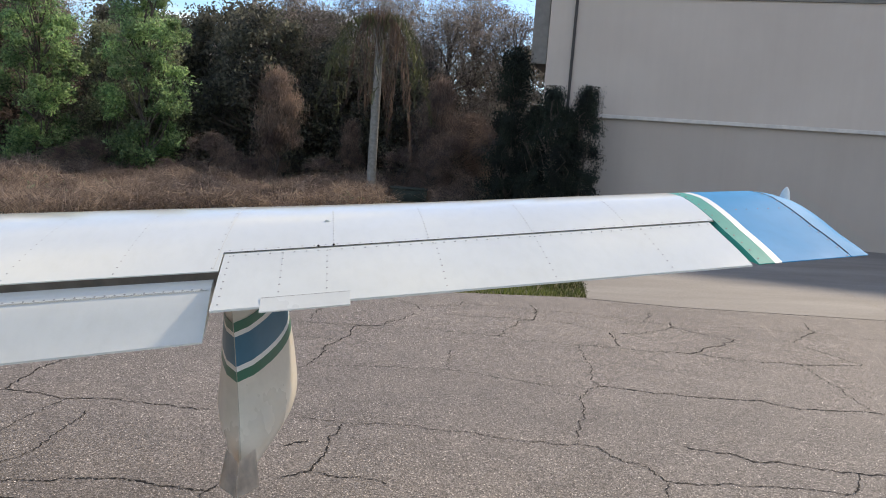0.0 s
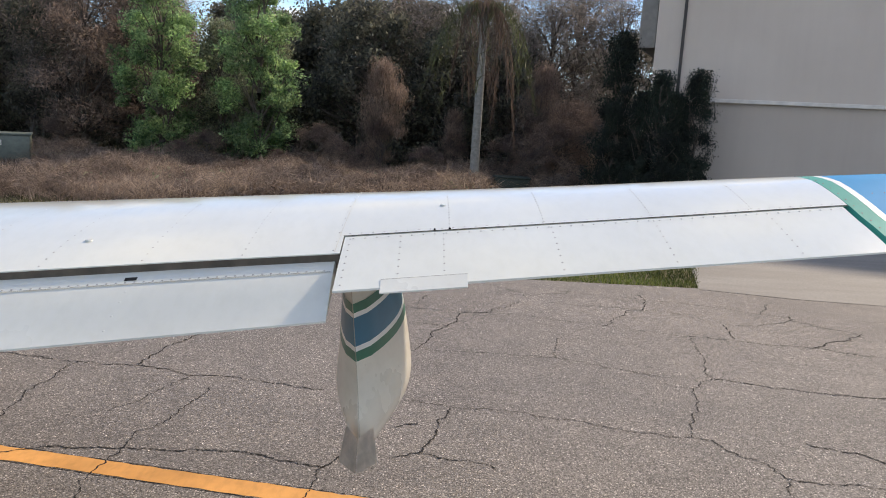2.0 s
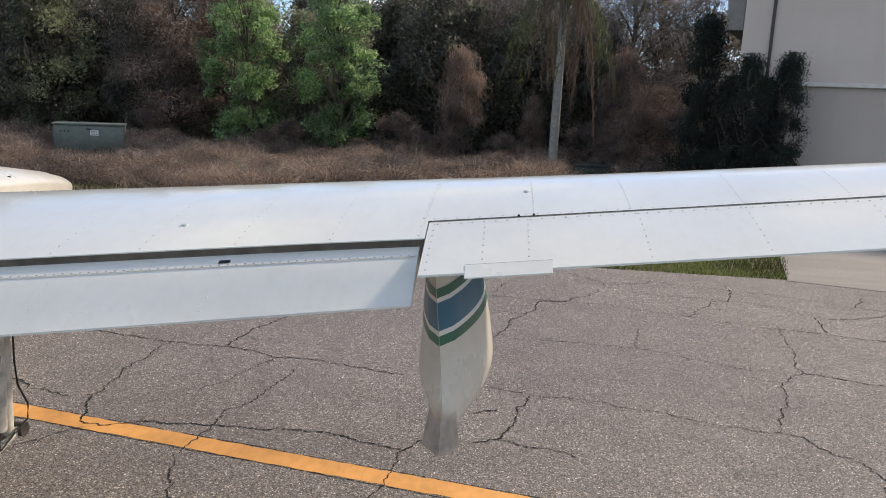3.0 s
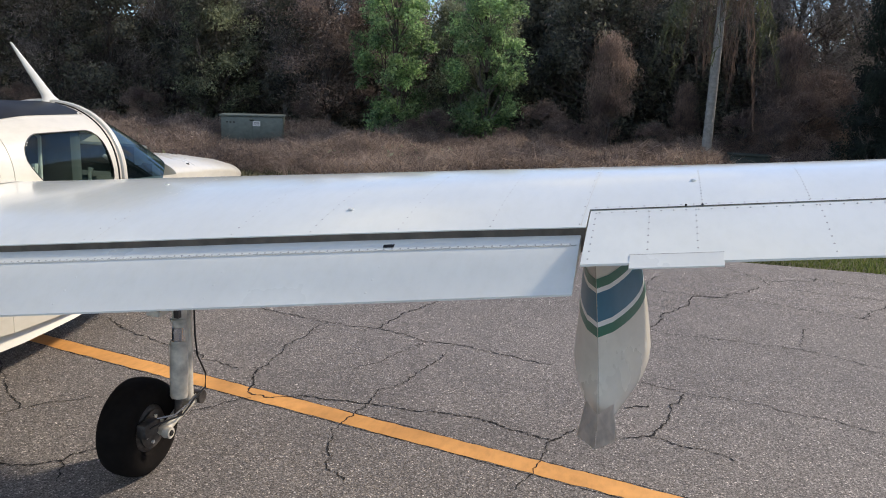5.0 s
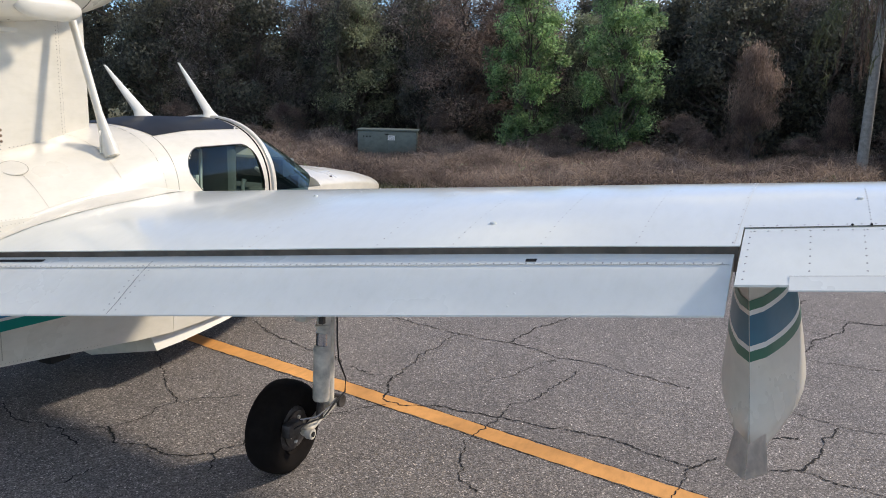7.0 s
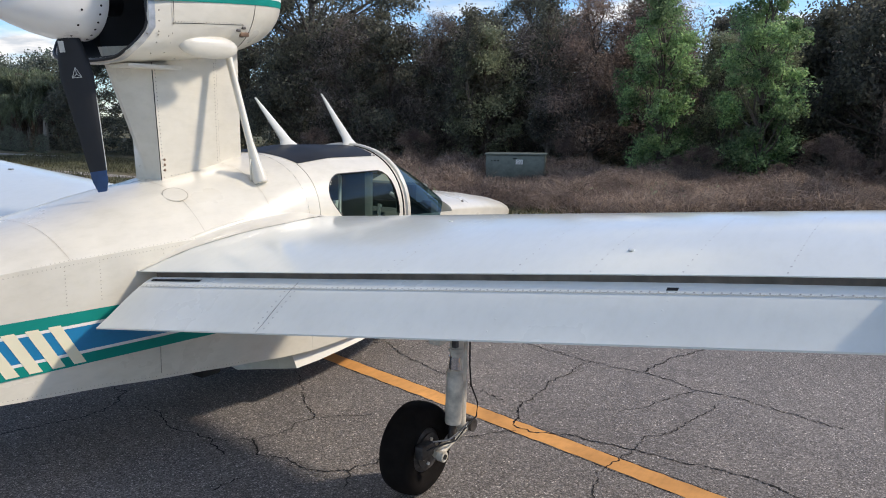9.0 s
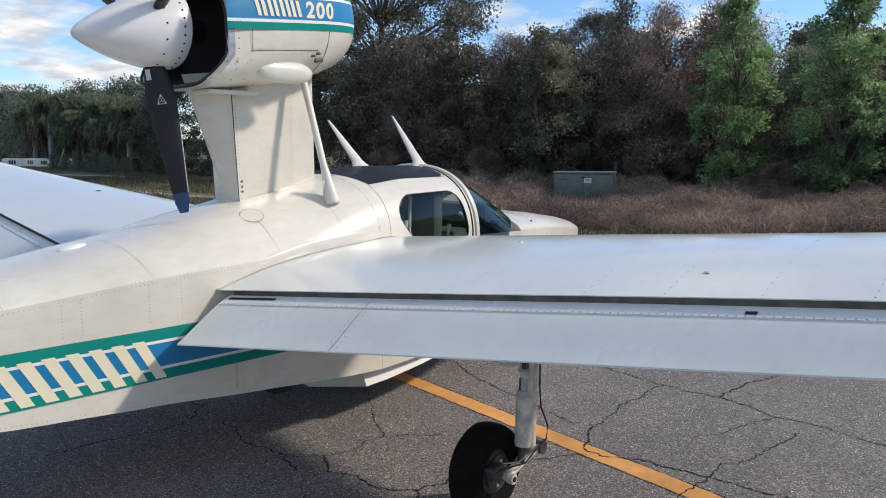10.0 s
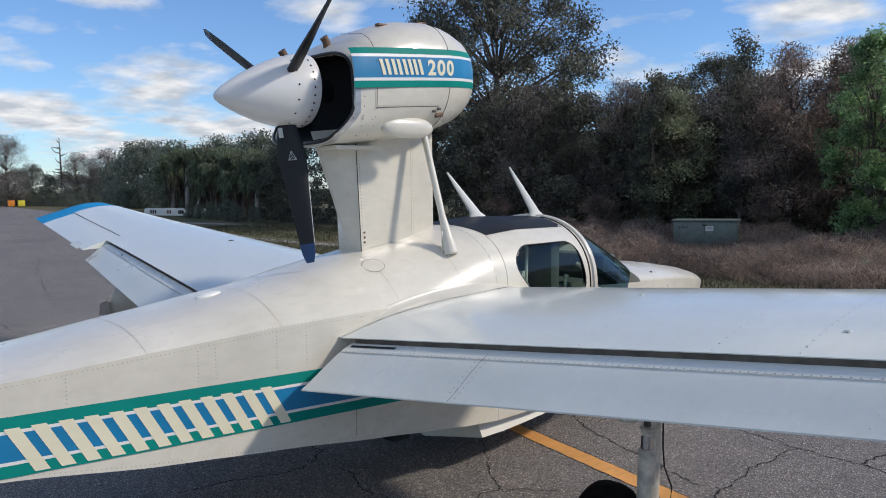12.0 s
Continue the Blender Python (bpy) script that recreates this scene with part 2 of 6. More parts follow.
M_WHITE = painted("white_wing_paint", (0.755, 0.77, 0.71), 0.16, 0.05, 0.4)
M_FLAP = painted("white_flap_paint", (0.75, 0.755, 0.695), 0.27, 0.06, 0.15)
M_CREAM = painted("cream_fuselage_paint", (0.735, 0.69, 0.59), 0.27, 0.10, 0.3)
M_BLUE_TIP = painted("sky_blue_paint", (0.022, 0.285, 0.58), 0.55, 0.07, 0.0, 0.0, 0.05)
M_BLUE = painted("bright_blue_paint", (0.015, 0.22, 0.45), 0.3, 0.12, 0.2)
M_TEAL = painted("teal_green_paint", (0.010, 0.26, 0.215), 0.45, 0.10, 0.0, 0.0, 0.1)
M_FLOAT_BLUE = painted("dark_blue_paint", (0.020, 0.150, 0.245), 0.35, 0.12, 0.15)
M_FLOAT_GREEN = painted("dark_green_paint", (0.015, 0.15, 0.09), 0.35, 0.15, 0.15)
M_STRIPE = painted("white_stripe_paint", (0.82, 0.82, 0.78), 0.32, 0.06)
M_LETTER = painted("cream_letter_paint", (0.84, 0.78, 0.57), 0.4, 0.06)
M_RIVET = plain("painted_rivet", (0.45, 0.435, 0.405), 0.45, 0.2, 0.4, 60, 0)
M_RIVET_D = plain("dark_tip_rivet", (0.10, 0.12, 0.14), 0.5, 0.2, 0.3, 60, 0)
# lighter, mintier teal than M_TEAL, for the starboard wing band
M_MINT = painted("mint_teal_paint", (0.035, 0.33, 0.29), 0.5, 0.08, 0.0, 0.0, 0.08)
M_RIVET_P = plain("grimy_rivet_and_tab_shade", (0.22, 0.195, 0.155), 0.5, 0.2, 0.3, 60, 0)
M_RIVET_C = plain("painted_rivet_cream", (0.44, 0.40, 0.325), 0.45, 0.2, 0.3, 60, 0)
M_SEAM = plain("dark_seam", (0.03, 0.028, 0.026), 0.9, 0, 0.3, 30, 0)
M_SEAM.node_tree.nodes["Principled BSDF"].inputs["Specular IOR Level"].default_value = 0.05
M_SEAM_SOFT = plain("painted_lap_seam", (0.52, 0.475, 0.39), 0.7, 0, 0.35, 14, 0)
M_TIP_NAVY = plain("navy_blade_paint", (0.018, 0.055, 0.15), 0.45, 0, 0.3, 20, 0)
M_SPINNER = painted("spinner_white", (0.74, 0.725, 0.70), 0.28, 0.05, 0.3)
M_BLACK = plain("black_paint", (0.012, 0.012, 0.014), 0.38, 0, 0.3, 20, 0.1)
M_BLADE = plain("matt_blade_black", (0.006, 0.006, 0.008), 0.6, 0, 0.3, 20, 0)
# one even near-black for the engine bay and baffle
M_DARKIN = plain("near_black_interior", (0.006, 0.007, 0.009), 0.95, 0, 0.4, 8)
M_ROOF = plain("black_roof_film", (0.016, 0.016, 0.017), 0.48, 0, 0.4, 7, 0.15)
M_ROOF.node_tree.nodes["Principled BSDF"].inputs["Specular IOR Level"].default_value = 0.2
M_TYRE = plain("black_rubber", (0.010, 0.0080, 0.0070), 0.95, 0, 0.35, 25, 0.3)
M_TYRE.node_tree.nodes["Principled BSDF"].inputs["Specular IOR Level"].default_value = 0.15
M_STEEL = plain("painted_gear_steel", (0.70, 0.64, 0.545), 0.5, 0.0, 0.4, 16)
M_ALU = plain("bare_aluminium", (0.50, 0.50, 0.50), 0.38, 0.85, 0.25, 22)
M_CHROME = plain("polished_steel", (0.55, 0.56, 0.58), 0.18, 1.0, 0.1, 30, 0)
M_GREASE = plain("greasy_brake_metal", (0.10, 0.09, 0.085), 0.55, 0.6, 0.5, 30)
M_RUST = plain("burnt_exhaust_steel", (0.20, 0.13, 0.09), 0.6, 0.6, 0.4, 20)
M_GALV = plain("grey_skeg_plate", (0.68, 0.61, 0.53), 0.6, 0.0, 0.25, 20)
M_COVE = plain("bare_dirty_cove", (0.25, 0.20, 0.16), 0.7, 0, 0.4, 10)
M_HOLE = plain("dark_recess", (0.02, 0.019, 0.018), 0.9, 0, 0.2, 10, 0)
M_GLASS = glass("green_tinted_acrylic", (0.62, 0.80, 0.74))
M_WSCREEN = glass("blue_tinted_acrylic", (0.11, 0.21, 0.28))
M_SEAT = plain("grey_seat_cloth", (0.075, 0.088, 0.088), 0.85, 0, 0.3, 40)
M_CABIN = plain("grey_cabin_lining", (0.15, 0.17, 0.16), 0.85, 0, 0.3, 20)
M_BELT = plain("pale_plastic", (0.55, 0.54, 0.50), 0.5, 0, 0.2, 20)
M_ASPHALT = asphalt_material()
M_CONCRETE = concrete_material()
M_TURF = turf_material()
M_CRACK = plain("open_crack", (0.009, 0.008, 0.0075), 0.95, 0, 0.4, 30, 0.3)
M_YELLOW = painted("worn_yellow_line_paint", (0.80, 0.385, 0.11), 0.75, 0.22)
M_WALL = wall_material()
# lower wall: the upper cladding's colours at 0.8
M_WALL_LOW = wall_material("darker_tan_boards", 0.80)
M_TRIM = plain("pale_metal_trim", (0.72, 0.66, 0.60), 0.5, 0, 0.15, 6)
M_EAVE = plain("dark_eave_panel", (0.24, 0.22, 0.20), 0.6, 0, 0.2, 5)
M_GUTTER = plain("brown_downpipe", (0.05, 0.04, 0.037), 0.5, 0, 0.2, 8)
M_BOX = plain("green_enamel_cabinet", (0.15, 0.175, 0.15), 0.55, 0, 0.25, 6)
M_BOX_DARK = plain("dark_green_enamel", (0.035, 0.05, 0.038), 0.6, 0, 0.3, 6)
M_TAG = plain("white_notice", (0.75, 0.75, 0.72), 0.6, 0, 0.1, 10)
M_BARK = plain("grey_bark", (0.12, 0.10, 0.085), 0.9, 0, 0.4, 9, 0.6, 0.02)
M_PALMBARK = plain("ringed_palm_bark", (0.30, 0.285, 0.26), 0.85, 0, 0.3, 14, 0.6, 0.02)
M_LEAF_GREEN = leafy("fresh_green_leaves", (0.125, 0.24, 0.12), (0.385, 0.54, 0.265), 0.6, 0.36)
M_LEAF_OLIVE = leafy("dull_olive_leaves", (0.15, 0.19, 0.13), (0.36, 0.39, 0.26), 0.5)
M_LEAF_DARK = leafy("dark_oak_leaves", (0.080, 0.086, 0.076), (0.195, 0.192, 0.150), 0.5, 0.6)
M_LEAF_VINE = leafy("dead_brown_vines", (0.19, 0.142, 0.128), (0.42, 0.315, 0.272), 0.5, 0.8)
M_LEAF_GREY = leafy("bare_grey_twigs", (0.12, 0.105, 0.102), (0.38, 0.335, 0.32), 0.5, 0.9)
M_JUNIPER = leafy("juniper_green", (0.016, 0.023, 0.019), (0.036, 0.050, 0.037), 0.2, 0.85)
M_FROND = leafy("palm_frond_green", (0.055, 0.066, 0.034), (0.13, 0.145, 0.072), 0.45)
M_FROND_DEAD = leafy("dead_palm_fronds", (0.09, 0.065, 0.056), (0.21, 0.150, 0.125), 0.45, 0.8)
# distance haze is mixed into the frond colour, paler than M_FROND
M_FROND_FAR = leafy("haze_tinted_palm_fronds", (0.10, 0.125, 0.085), (0.22, 0.26, 0.17), 0.45)
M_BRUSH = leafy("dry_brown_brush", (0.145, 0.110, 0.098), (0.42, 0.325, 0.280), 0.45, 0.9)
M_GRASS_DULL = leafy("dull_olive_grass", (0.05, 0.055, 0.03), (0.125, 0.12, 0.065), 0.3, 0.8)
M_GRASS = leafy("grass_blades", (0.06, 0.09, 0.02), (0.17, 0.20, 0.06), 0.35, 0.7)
# far leaves carry distance haze in their colour: pale, low contrast
M_FAR = leafy("haze_tinted_far_leaves", (0.155, 0.18, 0.155), (0.255, 0.285, 0.23), 0.5)
M_SAND = plain("pale_sandy_path", (0.33, 0.30, 0.26), 0.9, 0, 0.3, 1.5, 0.2)


# ---- mesh helpers ----
def mesh_from(bm, name, mat, smooth=True, angle=35):
    bmesh.ops.recalc_face_normals(bm, faces=bm.faces)
    me = bpy.data.meshes.new(name)
    bm.to_mesh(me)
    bm.free()
    if mat:
        me.materials.append(mat)
    if smooth:
        me.shade_smooth()
        me.set_sharp_from_angle(angle=radians(angle))
    return me


def part(name, bm, mat, parent, label="", smooth=True, angle=35, kind=""):
    ob = new(name, mesh_from(bm, name, mat, smooth, angle))
    ob.parent = parent
    return tagged(ob, label=label, kind=kind)


def thing(name, label, category, at=(0, 0, 0), group="", kind=""):
    e = new(name)
    e.location = at
    e.empty_display_size = 0.2
    return tagged(e, label, category, group, kind)


def raw_part(name, verts, faces, mat, parent, label="", kind="", smooth=False):
    me = bpy.data.meshes.new(name)
    me.from_pydata(verts, [], faces)
    me.materials.append(mat)
    if smooth:
        me.shade_smooth()
    ob = new(name, me)
    ob.parent = parent
    return tagged(ob, label=label, kind=kind)


def box_bm(lo, hi, bevel=0.0, segs=2):
    bm = bmesh.new()
    bmesh.ops.create_cube(bm, size=1)
    lo, hi = Vector(lo), Vector(hi)
    for v in bm.verts:
        v.co = Vector([lo[i] + (v.co[i] + 0.5) * (hi[i] - lo[i]) for i in range(3)])
    if bevel:
        bmesh.ops.bevel(bm, geom=bm.edges[:], offset=bevel, segments=segs, affect="EDGES", profile=0.6)
    return bm


def loft_bm(rings, closed=True, cap=True):
    bm = bmesh.new()
    vs = [[bm.verts.new(p) for p in ring] for ring in rings]
    n = len(rings[0])
    for a, b in zip(vs, vs[1:]):
        for i in range(n if closed else n - 1):
            j = (i + 1) % n
            bm.faces.new((a[i], a[j], b[j], b[i]))
    if cap and closed:
        bm.faces.new(vs[0])
        bm.faces.new(vs[-1])
    return bm


def tube_bm(points, radii, n=12, cap=True, squash=1.0):
    """A round bar along points; radii one for each point."""
    pts = [Vector(p) for p in points]
    rings = []
    for i, p in enumerate(pts):
        d = (pts[min(i + 1, len(pts) - 1)] - pts[max(i - 1, 0)]).normalized()
        side = d.cross(Vector((0, 0, 1)))
        side = side.normalized() if side.length > 1e-4 else Vector((1, 0, 0))
        up = side.cross(d)
        rings.append([p + (side * math.cos(a) + up * math.sin(a) * squash) * radii[i] for a in (2 * math.pi * k / n for k in range(n))])
    return loft_bm(rings, True, cap)


def join_bm(*bms):
    out = bmesh.new()
    for b in bms:
        me = bpy.data.meshes.new("tmp")
        b.to_mesh(me)
        b.free()
        out.from_mesh(me)
        bpy.data.meshes.remove(me)
    return out


def lerp_table(table, y):
    if y <= table[0][0]:
        return table[0][1:]
    for a, b in zip(table, table[1:]):
        if y <= b[0]:
            f = (y - a[0]) / (b[0] - a[0])
            f = f * f * (3 - 2 * f) * 0.25 + f * 0.75
            return tuple(p + (q - p) * f for p, q in zip(a[1:], b[1:]))
    return table[-1][1:]


def rivets_part(name, spots, mat, parent, r=0.0042, h=0.0028):
    """Domed rivet heads, spots: (place, normal); one joined mesh."""
    verts, faces = [], []
    for p, nrm in spots:
        p, nrm = Vector(p), Vector(nrm).normalized()
        s = nrm.orthogonal().normalized()
        u = nrm.cross(s)
        k = len(verts)
        for i in range(6):
            a = i * math.pi / 3
            verts.append(p + (s * math.cos(a) + u * math.sin(a)) * r - nrm * 0.0005)
        verts.append(p + nrm * h)
        faces += [(k + i, k + (i + 1) % 6, k + 6) for i in range(6)]
    return raw_part(name, [tuple(v) for v in verts], faces, mat, parent, kind="stuff", smooth=True)


# ---- ground ----
def flat_sheet(name, outline, z, mat, label, category):
    bm = bmesh.new()
    bm.faces.new([bm.verts.new((x, y, z)) for x, y in outline])
    return tagged(new(name, mesh_from(bm, name, mat, False)), label, category, kind="structure")


flat_sheet("ground", [(-1500, -1500), (1500, -1500), (1500, 1500), (-1500, 1500)], -0.012, M_TURF, "rough dry turf reaching to the horizon", "ground")
flat_sheet("apron_asphalt", [(-140, -80), (60, -80), (60, 5.6), (6.98, 5.6), (-12, 5.75), (-26, 9.5), (-48, 15), (-112, 22), (-140, 24)], 0.0,
           M_ASPHALT, "weathered grey asphalt ramp with open cracks", "asphalt")
flat_sheet("apron_concrete", [(6.97, 5.54), (7.94, 5.27), (10.34, 4.96), (60, -3.2), (60, 40), (7.9, 16.5), (7.42, 7.1)], 0.004, M_CONCRETE, "stained pale concrete apron before the hangar", "concrete")

# concrete joints
joints = thing("concrete_joint", "dark joint lines between concrete slabs", "joint", kind="structure")
for a, b in (((11.35, 8.6), (10.68, 4.95)), ((7.5, 7.45), (30, 8.4))):
    d = (Vector(b) - Vector(a)).normalized()
    s = Vector((-d.y, d.x)) * 0.004
    bm = bmesh.new()
    bm.faces.new([bm.verts.new((*(Vector(p) + q), 0.008)) for p, q in ((a, s), (a, -s), (b, -s), (b, s))])
    part("joint", bm, M_COVE, joints, smooth=False)

# yellow taxi line: gentle breaks along its edges
line = bmesh.new()
p0, p1 = Vector((-5.0, 2.305)), Vector((9.0, -0.575))
d = (p1 - p0).normalized()
s = Vector((-d.y, d.x))
rnd = random.Random(5)
prev = None
for i in range(281):
    c = p0 + (p1 - p0) * i / 280
    wl_ = 0.066 + rnd.uniform(-0.006, 0.004)
    wr_ = 0.066 + rnd.uniform(-0.006, 0.004)
    row = (line.verts.new((*(c + s * wl_), 0.0018)), line.verts.new((*(c - s * wr_), 0.0018)))
    if prev:
        line.faces.new((prev[0], prev[1], row[1], row[0]))
    prev = row
taxi = tagged(new("taxi_line", mesh_from(line, "taxi_line", M_YELLOW, False)), "worn orange-yellow taxi line painted on the asphalt", "line", kind="structure")
# a dark, broken groove runs along both edges of the paint
for sd in (1, -1):
    verts, faces, off = [], [], 0.073
    for i in range(1401):
        c = p0 + (p1 - p0) * i / 1400
        off += rnd.uniform(-0.0016, 0.0016) - (off - 0.073) * 0.1
        w = max(0.0, rnd.gauss(0.0022, 0.0014))
        verts += [(*(c + s * sd * (off - w)), 0.0012), (*(c + s * sd * (off + w)), 0.0012)]
        if i:
            k = 2 * i
            faces.append((k - 2, k - 1, k + 1, k))
    raw_part("edge_groove", verts, faces, M_CRACK, taxi, "dark broken groove along the paint")

# cracks in the asphalt: wandering lines between the junctions of the plan
CRACKS_EDGE = (
    ((7.45, 4.41), (7.2, 4.49), (6.96, 4.65), (6.48, 4.82), (6.13, 4.9), (5.67, 5.01), (5.33, 5.11)),
    ((5.51, 3.78), (5.6, 3.94), (5.8, 4.21), (5.88, 4.39), (6.03, 4.43), (6.28, 4.4), (6.58, 4.11), (6.69, 4.02), (7.01, 4.06), (7.41, 4.31), (7.51, 4.53)),
    ((7.41, 4.31), (7.57, 4.12), (7.87, 3.91)),
    ((6.03, 4.43), (6.15, 4.78), (6.2, 5.12)),
    ((5.15, 4.56), (5.57, 4.51), (6.03, 4.43)),
    ((6.65, 4.02), (6.63, 3.82), (6.57, 3.56)),
    ((7.2, 4.49), (7.45, 4.91)),
    ((8.14, 4.4), (8.48, 4.44), (8.64, 4.28), (8.95, 4.27), (9.24, 4.15), (9.59, 4.04)),
    ((9.13, 4.69), (8.95, 4.27), (8.7, 4.1), (8.44, 3.85)),
    ((8.47, 3.72), (8.54, 3.52), (8.59, 3.28), (8.66, 3.19)),
)
CRACKS_OUTER = (
    ((6.18, 3.57), (6.11, 3.17), (6.06, 2.87), (5.96, 2.59), (5.99, 2.47), (5.85, 2.4), (5.75, 2.25), (5.7, 2.05), (5.58, 1.8), (5.5, 1.57), (5.45, 1.43)),
    ((5.45, 1.43), (5.56, 1.37), (5.58, 1.27), (5.62, 1.2), (5.73, 1.13), (5.75, 1.05), (5.77, 0.95), (5.66, 0.77)),
    ((5.77, 0.95), (5.95, 0.91), (6.16, 0.89), (6.53, 0.85), (6.76, 0.8), (6.86, 0.89), (7.01, 1.03)),
    ((6.1, 1.41), (6.35, 1.29), (6.44, 1.19), (6.63, 1.16), (6.85, 1.07), (7.01, 1.03), (7.12, 1.01)),
    ((5.58, 2.34), (5.69, 2.27), (5.75, 2.25)),
)
CRACKS_RIGHT = (
    ((5.99, 2.47), (6.24, 2.39), (6.5, 2.31), (6.9, 2.23), (7.13, 2.17), (7.36, 2.06), (7.64, 2.03), (7.85, 2), (7.9, 1.97)),
    ((8.04, 3.16), (7.99, 2.89), (7.96, 2.5), (7.9, 2.3), (7.85, 2)),
    ((6.18, 3.57), (6.56, 3.5), (6.89, 3.43), (7.17, 3.4), (7.47, 3.23), (7.95, 3.15), (8.44, 3.16), (8.66, 3.19)),
    ((7.17, 3.4), (7.41, 3.6), (7.66, 3.75), (7.87, 3.91)),
    ((3.63, 4.16), (3.93, 4.08), (4.13, 4.02), (4.51, 4.05), (4.83, 4.01), (5.12, 3.89), (5.52, 3.8), (5.79, 3.68), (6.18, 3.57)),
)
CRACKS_FLOAT = (
    ((3.81, 1.8), (3.94, 1.77), (4.07, 1.73), (4.41, 1.71), (4.68, 1.62), (5.05, 1.51), (5.45, 1.43)),
    ((4.09, 1.7), (4.02, 1.53), (4, 1.35), (3.96, 1.21), (3.9, 1.07)),
    ((3.78, 1.01), (3.9, 1.07), (4.06, 1.01), (4.24, 0.98), (4.29, 0.93)),
    ((3.78, 2.65), (3.9, 2.89), (4.1, 2.84), (4.47, 2.83), (4.91, 2.79), (5.1, 2.73), (5.32, 2.6), (5.67, 2.47)),
    ((4.91, 2.79), (4.95, 3), (4.99, 3.19), (5.05, 3.35)),
)
CRACKS_MID = (
    ((3.9, 2.89), (3.98, 3.15), (4, 3.33), (4.12, 3.51), (4.21, 3.66), (4.29, 4), (4.51, 4.05)),
    ((3.75, 3.59), (4.12, 3.53)),
    ((4.51, 4.05), (4.6, 4.2), (4.75, 4.37), (4.84, 4.59)),
    ((3.87, 4.19), (3.93, 4.53), (3.98, 4.6)),
    ((4.63, 5.27), (4.81, 5.03), (4.92, 4.92), (4.98, 4.63)),
    ((5, 4.81), (5.21, 4.96), (5.38, 4.96), (5.45, 5.18)),
    ((3.77, 1.39), (3.9, 1.45)),
)
CRACKS_INNER = (
    ((1.15, 1.38), (1.23, 1.34), (1.28, 1.27), (1.4, 1.26), (1.52, 1.22), (1.66, 1.25)),
    ((1.66, 1.25), (1.65, 1.38), (1.66, 1.56), (1.65, 1.71), (1.67, 1.92), (1.68, 2.23)),
    ((0.98, 2.42), (1.27, 2.31), (1.51, 2.25), (1.68, 2.23), (2.06, 2.21), (2.27, 2.17), (2.46, 2.06), (2.76, 2.07), (3, 1.99), (3.32, 1.92)),
    ((2.06, 2.21), (2.1, 2.44), (2.15, 2.67), (2.22, 2.87), (2.29, 3.1)),
    ((2.46, 2.06), (2.4, 1.88), (2.34, 1.73), (2.24, 1.52), (2.17, 1.44)),
    ((2.45, 0.99), (2.44, 1.12), (2.45, 1.2), (2.54, 1.32), (2.57, 1.46), (2.59, 1.63), (2.63, 1.8), (2.63, 1.87)),
)
CRACKS_LINE = (
    ((1.66, 1.25), (1.7, 1.11), (1.8, 0.9), (1.89, 0.88), (1.97, 0.92), (2.13, 0.98), (2.45, 0.99), (2.77, 1.01), (3.07, 0.99), (3.2, 0.93), (3.32, 0.89), (3.45, 0.87), (3.54, 1.03)),
    ((2.45, 0.99), (2.42, 0.84), (2.4, 0.7), (2.38, 0.64), (2.43, 0.49), (2.5, 0.38), (2.51, 0.29), (2.63, 0.2)),
    ((1.83, 0.85), (1.77, 0.79), (1.69, 0.68), (1.63, 0.59)),
    ((3.45, 0.87), (3.42, 0.82), (3.42, 0.67), (3.4, 0.53), (3.38, 0.45), (3.39, 0.34)),
    ((2.53, 3.26), (2.72, 3.26)),
)
CRACKS_HULL = (
    ((0.12, 0.89), (0.46, 0.61), (0.65, 0.46), (0.8, 0.35), (0.87, 0.44), (1.04, 0.59)),
    ((0.8, 0.35), (0.78, 0.21), (0.78, 0.04), (0.73, -0.04), (0.59, -0.15)),
    ((0.73, -0.04), (0.94, -0.15), (1.08, -0.12), (1.26, -0.12), (1.4, -0.03), (1.44, 0.09), (1.44, 0.17)),
    ((1.39, -0.04), (1.5, -0.19)),
    ((-0.18, -0.1), (0.08, -0.13), (0.39, -0.17), (0.6, -0.21), (0.76, -0.27)),
    ((-0.57, 0), (-0.43, -0.01), (-0.34, -0.11), (-0.26, -0.27), (-0.32, -0.48), (-0.4, -0.73), (-0.43, -0.98)),
    ((1.02, -0.54), (1, -0.48), (1.03, -0.38)),
    ((0.14, 1.7), (0.24, 1.76), (0.45, 1.62), (0.59, 1.55), (1, 1.41), (1.19, 1.37)),
    ((0.45, 1.75), (0.47, 1.99)),
)
CRACKS_FAR = (
    ((-18.25, 3.02), (-15.04, 2.11), (-12.02, 1.42), (-9.6, 0.85)),
    ((-7.5, -0.3), (-6.84, -0.32)),
    ((-13.35, 2.83), (-10.58, 2.16)),
)


